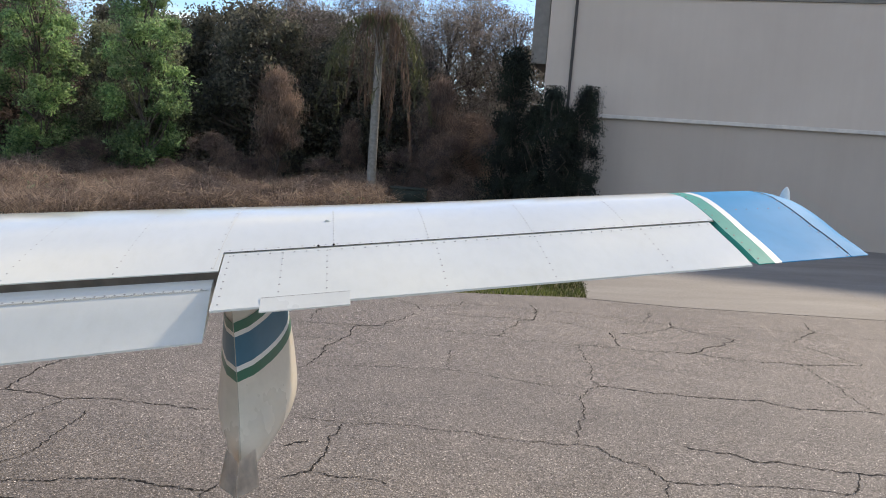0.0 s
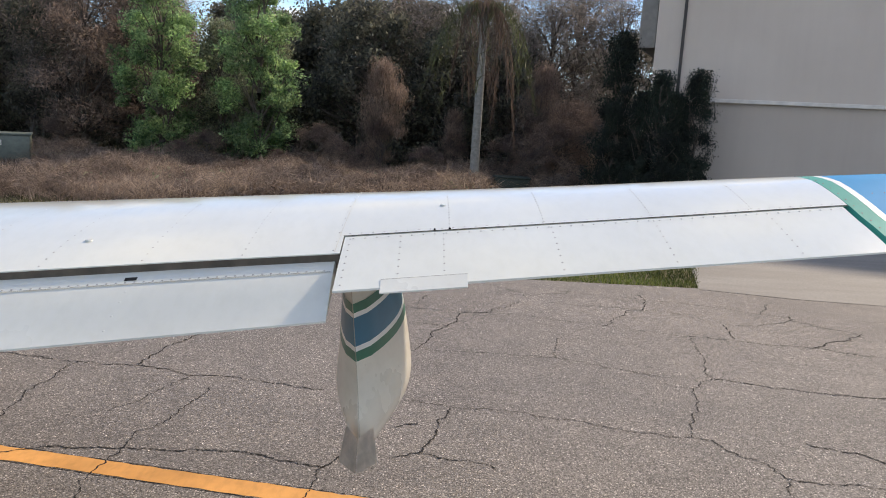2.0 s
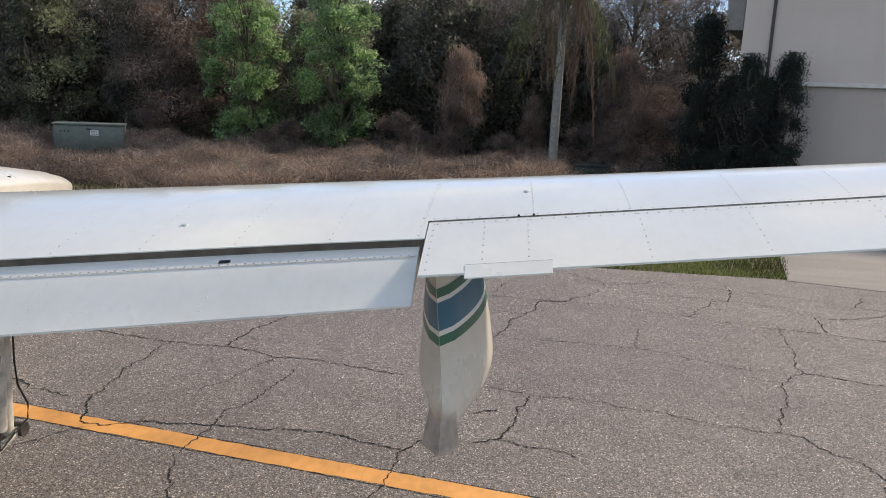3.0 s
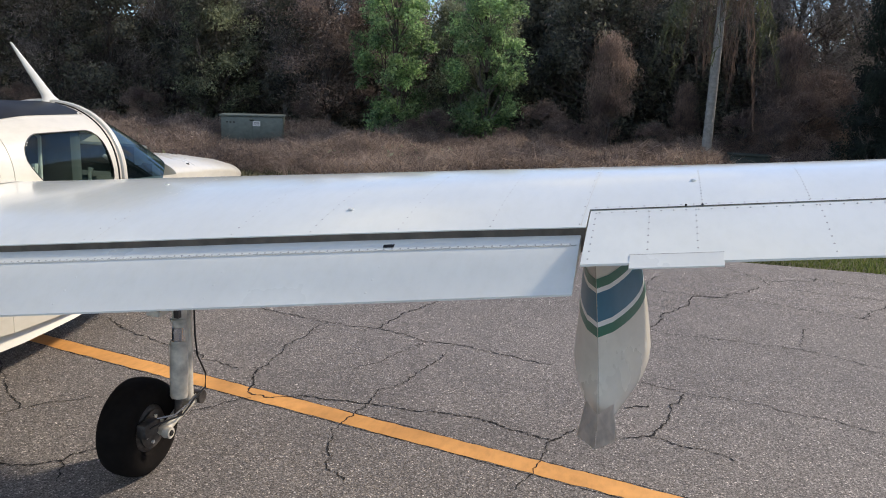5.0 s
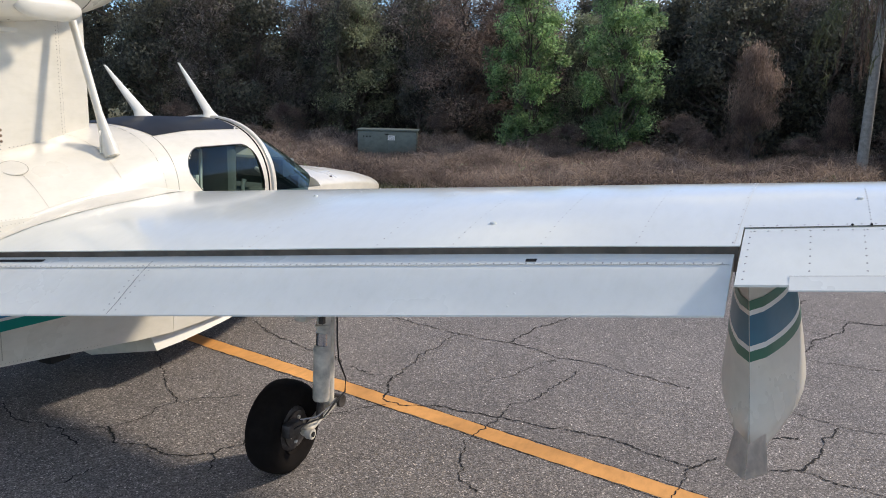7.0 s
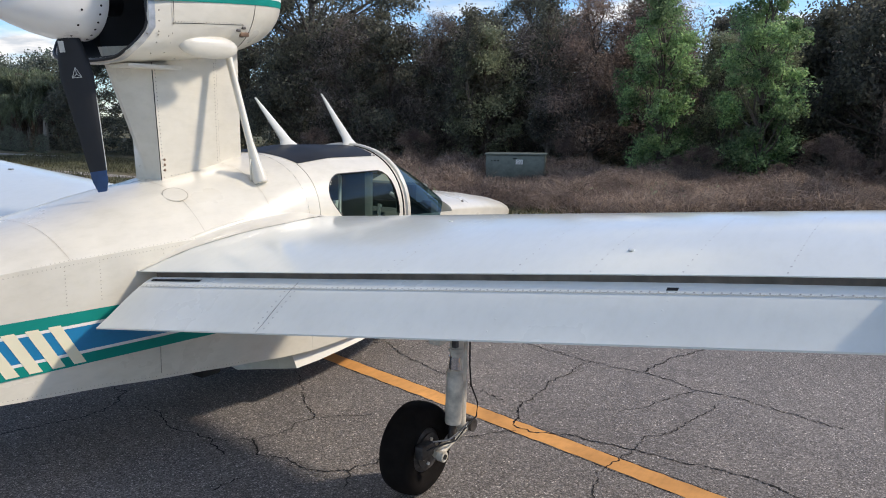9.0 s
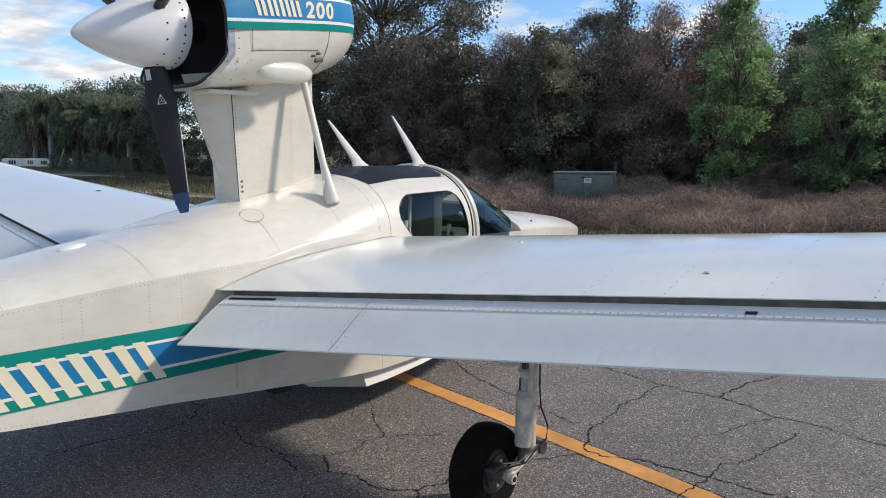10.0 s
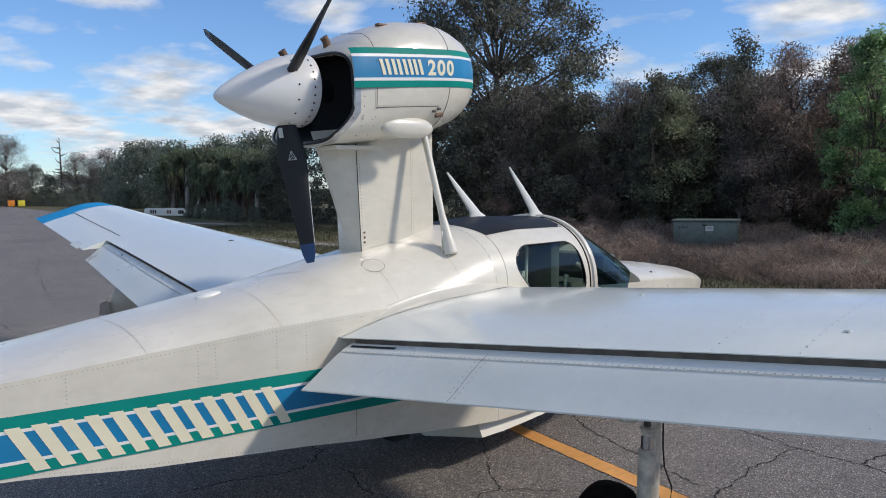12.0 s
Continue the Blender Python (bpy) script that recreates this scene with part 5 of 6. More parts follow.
ws.visible_shadow = False
part("cabin_floor", box_bm((-0.5, 0.62, 0.93), (0.5, 2.3, 0.95)), M_CABIN, cabin)
part("instrument_panel", join_bm(box_bm((-0.45, 2.02, 0.93), (0.45, 2.12, 1.08), 0.02), box_bm((-0.37, 1.94, 1.06), (0.37, 2.10, 1.20), 0.03)), M_CABIN, cabin, "grey instrument panel")
part("rear_bulkhead", box_bm((-0.40, 0.61, 0.93), (0.40, 0.63, 1.28), 0.005), M_CABIN, cabin, "grey cabin bulkhead")
for sx in (-0.24, 0.24):
    st = part("seat", join_bm(box_bm((sx - 0.19, 1.30, 0.95), (sx + 0.19, 1.72, 1.05), 0.04), box_bm((sx - 0.19, 1.27, 1.0), (sx + 0.19, 1.37, 1.38), 0.04)), M_SEAT, cabin, "grey cloth cabin seat")
    part("control_yoke", tube_bm([(sx, 2.02, 1.05), (sx, 1.90, 1.08), (sx - 0.07, 1.88, 1.13)], [0.012, 0.012, 0.015], 8), M_BELT, cabin, "pale control yoke")
for sx in (-0.1, 0.33):
    part("seat_frame", tube_bm([(sx, 1.12, 0.95), (sx, 1.13, 1.16), (sx - 0.02, 1.16, 1.30), (sx - 0.10, 1.17, 1.34)], [0.012, 0.012, 0.011, 0.010], 8), M_BELT, cabin, "pale seat frame tube")
part("rear_bench", join_bm(box_bm((-0.42, 0.70, 0.95), (0.42, 1.0, 1.04), 0.03), box_bm((-0.42, 0.66, 0.97), (0.42, 0.74, 1.20), 0.03)), M_SEAT, cabin, "dark cloth rear bench")
part("seat_belt", tube_bm([(0.40, 0.98, 0.95), (0.41, 1.0, 1.10), (0.40, 1.01, 1.16)], [0.012, 0.012, 0.02], 8), M_BELT, cabin, "pale belt fitting")
part("seat_belt", tube_bm([(0.42, 1.42, 0.95), (0.43, 1.42, 1.08), (0.43, 1.43, 1.10)], [0.012, 0.012, 0.018], 8), M_BELT, cabin, "pale belt fitting")

# whip blades on the roof
for bx, by, tx, ty, tz in ((-0.02, 1.035, -0.02, 0.745, 1.805), (0.03, 1.60, 0.035, 1.29, 1.845)):
    hw, zc, zt = lerp_table(HULL, by)[:3]
    base = Vector((bx, by, zt - 0.005))
    tip = Vector((tx, ty, tz))
    rings = []
    for f in span(0, 1, 8):
        c = base.lerp(tip, f)
        w = 0.048 * (1 - f) ** 0.9 + 0.008 + (0.03 * (1 - f * 12) if f < 0.08 else 0)
        th = 0.016 * (1 - f) + 0.005
        rings.append([c + Vector((math.cos(t) * th, math.sin(t) * w, 0)) for t in (2 * math.pi * k / 12 for k in range(12))])
    part("antenna", loft_bm(rings), M_STRIPE, plane, "white swept blade antenna on the roof")

# ---- engine pylon and strut ----
def pylon_profile(f):
    """Half thickness along the pylon at a height: aft edge, aft seam, box, front seam, nose."""
    return ((-0.045 - 0.265 * f, 0.012), (-0.062 - 0.03 * f, 0.112), (0.30, 0.115), (0.335, 0.113), (0.345, 0.098), (0.52, 0.085), (0.57, 0.02))


def pylon_ring(z):
    f = (z - 1.30) / 0.76
    r = [(t, y, z + 0.10 * y) for y, t in pylon_profile(f)]
    return r + [(-p[0], p[1], p[2]) for p in reversed(r)]


pyl = part("pylon", loft_bm([pylon_ring(z) for z in span(1.26, 2.06, 8)]), M_CREAM, plane, "cream riveted engine pylon", angle=25)
spots = []
for z in span(1.36, 1.95, 30):
    f = (z - 1.30) / 0.76
    for y, t in ((-0.045 - 0.03 * f, 0.1125), (0.318, 0.1145)):
        spots.append(((t, y, z + 0.1 * y), (1, 0, 0)))
for y in span(0.0, 0.5, 22):
    spots.append(((0.114 if y < 0.33 else 0.09, y, 1.362 + 0.12 * y), (1, 0, 0)))
rivets_part("rivet", spots, M_RIVET_P, pyl, 0.0030, 0.002)
for k in (1, 4):
    pts = []
    for z in span(1.33, 2.02, 6):
        y, t = pylon_profile((z - 1.30) / 0.76)[k]
        pts.append((t, y, z + 0.1 * y))
    part("panel_seam", tube_bm(pts, [0.0024] * 7, 6), M_SEAM, pyl)
rivets_part("bolt", [((0.1135, -0.04, 1.395 + k * 0.028), (1, 0, 0)) for k in range(3)], M_RUST, pyl, 0.0085, 0.006)
rivets_part("bolt", [((0.094, 0.50, 1.432), (1, 0, 0)), ((0.113, 0.325, 1.41), (1, 0, 0))], M_RUST, pyl, 0.009, 0.007)
strut_line = [(0.425, 0.36, 1.315), (0.412, 0.36, 1.345), (0.392, 0.358, 1.41), (0.366, 0.355, 1.50), (0.352, 0.353, 1.545), (0.188, 0.345, 2.09)]
part("engine_strut", tube_bm(strut_line, [0.040, 0.043, 0.034, 0.024, 0.020, 0.020], 16), M_CREAM, plane, "cream round engine brace strut")
part("engine_strut", tube_bm([mirror(p, -1) for p in strut_line], [0.040, 0.043, 0.034, 0.024, 0.020, 0.020], 16), M_CREAM, plane, "cream round engine brace strut")
part("strut_flange", box_bm((0.385, 0.315, 1.33), (0.39, 0.345, 1.45), 0.002), M_CREAM, plane)

# ---- engine nacelle ----
# y, half width, top z, bottom z
COWL = ((-0.37, 0.385, 2.455, 1.945), (-0.25, 0.405, 2.535, 1.945), (-0.05, 0.42, 2.62, 1.965), (0.15, 0.43, 2.675, 1.99), (0.35, 0.43, 2.70, 2.02), (0.46, 0.41, 2.69, 2.05),
        (0.60, 0.355, 2.65, 2.10), (0.695, 0.28, 2.60, 2.16), (0.755, 0.19, 2.53, 2.23), (0.795, 0.09, 2.455, 2.32), (0.805, 0.01, 2.39, 2.38))


def cowl_point(y, a, off=0.0, k=1.0):
    hw, zt, zb = lerp_table(COWL, y)
    cz, hz = (zt + zb) / 2, (zt - zb) / 2
    c, sn = math.cos(a), math.sin(a)
    n = 2.5 if y > 0.3 else 2.5 + (0.3 - y) * 2.0
    px = math.copysign(abs(c) ** (2 / n), c)
    pz = math.copysign(abs(sn) ** (2 / n), sn)
    z = cz + pz * (hz + off) * k
    rake = 0.085 * min(1, max(0, (z - 1.99) / 0.12)) * min(1, max(0, (0.15 - y) / 0.45))
    return (px * (hw + off) * k, y + rake, z)


NA2 = 64
angs = [2 * math.pi * i / NA2 for i in range(NA2)]
shell = [[cowl_point(y, a) for a in angs] for y in span(-0.37, 0.69, 22) + [0.72, 0.75, 0.775, 0.795, 0.805]]
lip = [[cowl_point(-0.37 + 0.0, a, -0.022) for a in angs], [cowl_point(-0.375, a, -0.006) for a in angs]]
bm = loft_bm([[cowl_point(-0.30, a, -0.028) for a in angs]] + lip + shell, True, False)
nac = part("engine_nacelle", bm, M_CREAM, plane, "cream engine nacelle with blue and teal bands", angle=40)
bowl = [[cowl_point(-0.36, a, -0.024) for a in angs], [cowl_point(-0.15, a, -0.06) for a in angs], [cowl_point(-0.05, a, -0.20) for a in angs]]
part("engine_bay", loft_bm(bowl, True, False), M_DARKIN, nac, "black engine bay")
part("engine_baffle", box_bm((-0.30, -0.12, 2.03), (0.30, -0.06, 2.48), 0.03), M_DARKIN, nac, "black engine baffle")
part("bay_seal", tube_bm([cowl_point(-0.372, a, -0.012) for a in angs] + [cowl_point(-0.372, 0, -0.012)], [0.010] * (NA2 + 1), 6, False), M_BLACK, nac, "black rubber edge")


def cowl_axis_z(y):
    return 2.228 + 0.080 * (y + 0.34)


def cowl_side(y, z, off):
    """A point on the nacelle's side at a height."""
    hw, zt, zb = lerp_table(COWL, y)
    cz, hz = (zt + zb) / 2, (zt - zb) / 2
    n = 2.5 if y > 0.3 else 2.5 + (0.3 - y) * 2.0
    f = min(abs((z - cz) / hz), 0.999)
    return ((1 - f ** n) ** (1 / n) * (hw + off), y, z)


for sgn in (1, -1):
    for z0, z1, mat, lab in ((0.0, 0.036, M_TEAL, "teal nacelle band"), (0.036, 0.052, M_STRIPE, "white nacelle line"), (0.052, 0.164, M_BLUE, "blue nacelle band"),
                             (0.164, 0.180, M_STRIPE, "white nacelle line"), (0.180, 0.214, M_TEAL, "teal nacelle band")):
        bm = bmesh.new()
        prev = None
        for y in span(-0.30, 0.755, 30):
            row = [bm.verts.new(mirror(cowl_side(y, cowl_axis_z(y) + z, 0.003), sgn)) for z in span(z0, z1, 2)]
            if prev:
                for k in range(2):
                    bm.faces.new((prev[k], prev[k + 1], row[k + 1], row[k]))
            prev = row
        part("nacelle_band", bm, mat, nac, lab)
    for i, y0 in enumerate((-0.135, -0.06, 0.015, 0.085)):
        for j in range(2):
            bm = bmesh.new()
            prev = None
            for z in span(0.068, 0.150, 3):
                f = (z - 0.068) / 0.082
                row = [bm.verts.new(mirror(cowl_side(yy - 0.022 * (f - 0.5), cowl_axis_z(yy) + z, 0.006), sgn)) for yy in (y0 + j * 0.036, y0 + j * 0.036 + 0.021)]
                if prev:
                    bm.faces.new((prev[0], prev[1], row[1], row[0]))
                prev = row
            part("mark_bar", bm, M_LETTER, nac, "plain cream bar")
for digit, start in (("2", 0.185), ("0", 0.257), ("0", 0.329)):
    font = bpy.data.curves.new("numeral", "FONT")
    font.body, font.size, font.offset = digit, 0.112, 0.004
    font_ob = bpy.data.objects.new("numeral", font)
    text_me = bpy.data.meshes.new_from_object(font_ob)
    bpy.data.objects.remove(font_ob)
    for v in text_me.vertices:
        y = start + v.co.x * 1.08
        v.co = Vector(cowl_side(y, cowl_axis_z(y) + 0.068 + v.co.y * 1.03, 0.0042))
    text_me.materials.clear()
    text_me.materials.append(M_LETTER)
    num = new("numeral", text_me)
    num.parent = nac
    tagged(num, label="cream painted numeral " + digit)
# cowl seams, latch, blister, hinges
for pts in ([cowl_side(-0.16, cowl_axis_z(-0.16) + z, 0.001) for z in span(-0.10, 0.33, 14)], [cowl_side(y, cowl_axis_z(y) - 0.105, 0.001) for y in span(-0.16, 0.30, 10)],
            [cowl_point(0.36, a, 0.001) for a in span(-1.2, 1.5, 24)]):
    part("cowl_seam", tube_bm(pts, [0.0014] * len(pts), 6), M_SEAM, nac)
rivets_part("rivet", [(cowl_side(y, cowl_axis_z(y) - 0.098, 0), (1, 0, 0)) for y in span(-0.15, 0.29, 26)], M_RIVET_P, nac, 0.0026, 0.0014)
spots = [(cowl_side(-0.24, 1.99 + k * 0.05, 0), (1, 0, 0)) for k in range(8)] + [(cowl_side(-0.16, 2.0 + k * 0.045, 0), (1, 0, 0)) for k in range(4)]
spots += [(cowl_side(y, 2.075, 0), (1, 0, 0)) for y in (-0.30, -0.24, -0.18)]
rivets_part("rivet", spots, M_RIVET_P, nac, 0.0048, 0.003)
lipbm = bmesh.new()
prev = None
for a in span(-math.pi * 0.95, 0.55, 40):
    row = [lipbm.verts.new(cowl_point(y, a, 0.0022)) for y in (-0.370, -0.352, -0.338)]
    if prev:
        for k in range(2):
            lipbm.faces.new((prev[k], prev[k + 1], row[k + 1], row[k]))
    prev = row
part("cowl_lip", lipbm, M_ALU, nac, "bare metal cowl lip")
for y, z in ((0.27, 2.145), (0.305, 2.16), (0.318, 2.12)):
    part("fastener", moved(box_bm((-0.006, -0.012, -0.007), (0.010, 0.012, 0.007), 0.003), cowl_side(y, z, 0.0)), M_GREASE, nac, "small dark fastener")
bl = bmesh.new()
bmesh.ops.create_uvsphere(bl, u_segments=20, v_segments=12, radius=1)
bmesh.ops.scale(bl, verts=bl.verts, vec=(0.040, 0.20, 0.060))
for v in bl.verts:
    v.co.y = math.copysign(abs(v.co.y / 0.20) ** 0.72, v.co.y) * 0.19
part("exhaust_blister", moved(bl, (0.358, 0.09, 2.045)), M_CREAM, nac, "smooth cream blister")
part("latch", moved(box_bm((-0.008, -0.03, -0.012), (0.010, 0.03, 0.012), 0.004), cowl_side(0.33, 2.13, 0.0)), M_RUST, nac, "small metal latch")
for y, a in ((0.02, 1.25), (0.38, 1.3)):
    part("cowl_hinge", moved(box_bm((-0.02, -0.035, -0.006), (0.02, 0.035, 0.008), 0.003), cowl_point(y, a)), M_RUST, nac, "small metal hinge")
for x, y, z in ((0.02, -0.20, 2.50), (-0.20, -0.34, 2.44)):
    part("exhaust_stub", tube_bm([(x, y, z - 0.05), (x, y - 0.01, z + 0.03), (x, y - 0.03, z + 0.055)], [0.022, 0.022, 0.024], 12), M_RUST, nac, "short rusty exhaust stub")
part("exhaust_shroud", box_bm((0.06, -0.30, 1.925), (0.22, 0.02, 1.945), 0.006), M_CREAM, nac)

# ---- propeller ----
HUB = Vector((0, -0.50, 2.235))
TILT = 0.125
prop = part("propeller", tube_bm([HUB + Vector((0, 0.30, 0.022)), HUB + Vector((0, 0.0, 0))], [0.07, 0.07], 16), M_BLACK, plane, "three-bladed black propeller")
prof = [(0.135, 0.05), (0.135, 0.197), (0.12, 0.202), (0.06, 0.199), (-0.04, 0.182), (-0.14, 0.150), (-0.23, 0.111), (-0.30, 0.076), (-0.355, 0.043), (-0.382, 0.021), (-0.392, 0.001)]
rings = []
for dy, r in prof:
    rings.append([HUB + Vector((r * math.cos(a), dy, dy * TILT + r * math.sin(a))) for a in (2 * math.pi * i / 40 for i in range(40))])
spin = part("spinner", loft_bm(rings), M_SPINNER, prop, "white pointed spinner", angle=50)
spots = []
for a in range(30):
    t = 2 * math.pi * a / 30
    spots.append((HUB + Vector((0.2025 * math.cos(t), 0.09, 0.09 * TILT + 0.2025 * math.sin(t))), (math.cos(t), -0.1, math.sin(t))))
for a in range(15):
    t = 2 * math.pi * (a + 0.25) / 15
    spots.append((HUB + Vector((0.1905 * math.cos(t), 0.0, 0.1905 * math.sin(t))), (math.cos(t), -0.2, math.sin(t))))
rivets_part("screw", spots, M_SEAM, spin, 0.006, 0.003)
for k in range(3):
    ang = radians((-80, 37, 152)[k])
    u = Vector((math.cos(ang), -0.06 * math.sin(ang), math.sin(ang)))
    w = Vector((-math.sin(ang), 0, math.cos(ang)))
    ax = Vector((0, 1, 0))
    rings = []
    for f in span(0, 1, 16):
        r = 0.12 + 0.82 * f
        chord = 0.070 + 0.082 * math.sin(min(1, f * 3.0) * math.pi / 2) - 0.080 * max(0, f - 0.30) / 0.70
        if f > 0.93:
            chord *= 1 - 0.35 * ((f - 0.93) / 0.07) ** 2
        th = 0.022 * (1 - f) ** 1.3 + 0.004
        tw = radians(62 - 32 * f ** 0.8)
        cd = w * math.cos(tw) + ax * math.sin(tw)
        nd = -w * math.sin(tw) + ax * math.cos(tw)
        c = HUB + u * r
        rings.append([c + cd * (math.cos(t) * chord / 2) + nd * (math.sin(t) * th) for t in (2 * math.pi * i / 14 for i in range(14))])
    blade = part("blade", loft_bm(rings[:15]), M_BLADE, prop, "matt black propeller blade")
    if k == 0:
        nrm = (rings[8][11] - (rings[8][4] + rings[8][11]) / 2).normalized()

        def on_blade(f, v):
            """A place on the aft face: f along the blade, v across it in metres."""
            i0 = int(f * 16)
            ring = [a.lerp(b, f * 16 - i0) for a, b in zip(rings[i0], rings[i0 + 1])]
            return (ring[10] + ring[11]) / 2 + (ring[12] - ring[9]).normalized() * v + nrm * 0.004

        bm = bmesh.new()
        bm.faces.new([bm.verts.new(on_blade(f, v)) for f, v in ((0.10, -0.052), (0.10, -0.028), (0.165, -0.028), (0.165, -0.052))])
        part("blade_label", bm, M_BELT, blade, "small white label", False)
        outer = [(0.255, 0.0), (0.315, 0.022), (0.315, -0.022)]
        mid = (0.295, 0.0)
        for a, b in ((0, 1), (1, 2), (2, 0), (0, 3), (1, 3), (2, 3)):
            qs = outer + [mid]
            part("blade_mark", tube_bm([on_blade(*qs[a]), on_blade(*qs[b])], [0.0016, 0.0016], 5), M_BELT, blade, "thin pale triangular mark")
        part("blade_edge", tube_bm([rings[k2][0] for k2 in range(7, 15)], [0.0022] * 8, 5), M_BELT, blade, "thin pale worn edge")
    part("blade_tip", loft_bm(rings[14:]), M_TIP_NAVY, blade, "dark blue painted blade tip")


# ---- vegetation ----
def leaf_mesh(name, centres, normals_seed, size, aspect, mat, droop=0.0):
    """Many small folded leaves as one mesh; centres is an n x 3 array."""
    rs = np.random.RandomState(normals_seed)
    n = len(centres)
    a = rs.normal(size=(n, 3))
    a[:, 2] -= droop * np.abs(a[:, 2]) + droop
    a /= np.linalg.norm(a, axis=1)[:, None]
    b = np.cross(a, rs.normal(size=(n, 3)))
    b /= np.linalg.norm(b, axis=1)[:, None] + 1e-9
    s = size * rs.uniform(0.6, 1.5, n)[:, None]
    v = np.empty((n, 4, 3))
    v[:, 0] = centres - a * s / 2
    v[:, 1] = centres + b * s * aspect / 2
    v[:, 2] = centres + a * s / 2
    v[:, 3] = centres - b * s * aspect / 2
    me = bpy.data.meshes.new(name)
    me.vertices.add(4 * n)
    me.vertices.foreach_set("co", v.reshape(-1))
    me.loops.add(4 * n)
    me.loops.foreach_set("vertex_index", np.arange(4 * n, dtype=np.int32))
    me.polygons.add(n)
    me.polygons.foreach_set("loop_start", np.arange(0, 4 * n, 4, dtype=np.int32))
    me.update()
    me.validate()
    me.materials.append(mat)
    return me


def tree_thing(name, label, category, seed, height, radius, n_leaf, leaf, mat, low=0.25, clumps=60, size_spread=0.42, trunk_r=0.14, aspect=0.55, droop=0.0, lean=0.0, bark=None, shape="round"):
    """A tree: tapered trunk, forking limbs, and a crown of clumped leaves with gaps."""
    rs = np.random.RandomState(seed)
    t = thing(name, label, category)
    z0 = height * low
    trunk = []
    for k in range(7):
        f = k / 6
        trunk.append((lean * f * f + rs.normal() * 0.06 * k / 3, rs.normal() * 0.06 * k / 3, -0.1 + f * height * 0.82))
    bms = [tube_bm(trunk, [trunk_r * (1 - 0.82 * k / 6) for k in range(7)], 9)]
    cs = []
    for k in range(clumps):
        f = rs.uniform(0, 1) ** 0.85
        z = z0 + (height - z0) * f
        prof = math.sin(math.pi * min(1.0, 0.16 + 0.80 * f)) ** 0.7
        if shape == "cone":
            prof = 0.10 + 0.95 * (1 - f) ** 0.72
        elif shape == "drape":
            prof = min(1.0, ((1 - f) / 0.22)) ** 0.6 * (0.72 + 0.40 * (1 - f))
        r = radius * prof * math.sqrt(rs.uniform(0.05, 1.0))
        a = rs.uniform(0, 2 * math.pi)
        c = np.array([lean * (z / height) ** 2 + r * math.cos(a), r * math.sin(a), z])
        cs.append(c)
        if k % 2 == 0:
            s0 = trunk[min(6, max(1, int(6 * (z / height - 0.12) / 0.82)))]
            mid = (np.array(s0) + c) / 2 + rs.normal(size=3) * 0.12
            bms.append(tube_bm([s0, mid, c], [trunk_r * 0.32, trunk_r * 0.18, 0.008], 5, False))
    part("trunk", bms[0], bark or M_BARK, t, "grey-brown trunk", angle=60)
    part("limb", join_bm(*bms[1:]), bark or M_BARK, t, "grey-brown limbs in the crown", angle=60, kind="stuff")
    w = rs.uniform(0.4, 1.6, clumps)
    idx = rs.choice(clumps, n_leaf, p=w / w.sum())
    pts = np.array(cs)[idx] + np.clip(rs.normal(size=(n_leaf, 3)), -1.7, 1.7) * np.array([1, 1, 0.8]) * size_spread * rs.uniform(0.5, 1.3, clumps)[idx][:, None]
    pts[:, 2] = np.maximum(pts[:, 2], 0.05)
    ob = new("crown", leaf_mesh("crown", pts, seed + 1, leaf, aspect, mat, droop))
    ob.parent = t
    return t


def place(t, spots, group=""):
    """Put the thing at the first spot and copies at the others: x, y, turn, size."""
    x, y, turn, size = spots[0]
    tagged(t, group=group)
    t.location, t.rotation_euler, t.scale = (x, y, -0.01), (0, 0, radians(turn)), (size,) * 3
    for x, y, turn, size in spots[1:]:
        c = copy_thing(t, pose(x, y, -0.01, 0, 0, turn))
        c.scale = (size,) * 3


green = tree_thing("broadleaf_tree", "bright fresh-green broadleaf tree at the wood's edge", "tree", 11, 5.4, 1.08, 27000, 0.085, M_LEAF_GREEN, 0.04, 120, 0.145, 0.09, 0.42)
place(green, [(-0.62, 18.6, 0, 1.0), (-3.45, 19.0, 120, 1.02)], "green trees at the wood's edge")
olive = tree_thing("olive_tree", "dull olive-green tree among the wood's edge", "tree", 15, 5.0, 1.35, 19000, 0.085, M_LEAF_OLIVE, 0.05, 85, 0.22, 0.10, 0.5)
place(olive, [(-2.1, 20.3, 40, 0.8), (-1.4, 22.0, 260, 0.88), (-10.6, 21.4, 100, 0.95)], "olive trees at the wood's edge")
tall = tree_thing("live_oak", "tall dark-leaved oak hung with dead vines", "tree", 21, 11.8, 5.0, 62000, 0.12, M_LEAF_DARK, 0.10, 230, 0.42, 0.26)
place(tall, [(-20.3, 22.7, 0, 1.04), (-26.0, 24.0, 200, 0.85), (-13.7, 30.7, 90, 0.62)], "tall oaks")
dark = tree_thing("wood_tree", "dark evergreen tree in the dense wood", "tree", 31, 4.5, 2.0, 17500, 0.10, M_LEAF_DARK, 0.03, 95, 0.25, 0.12)
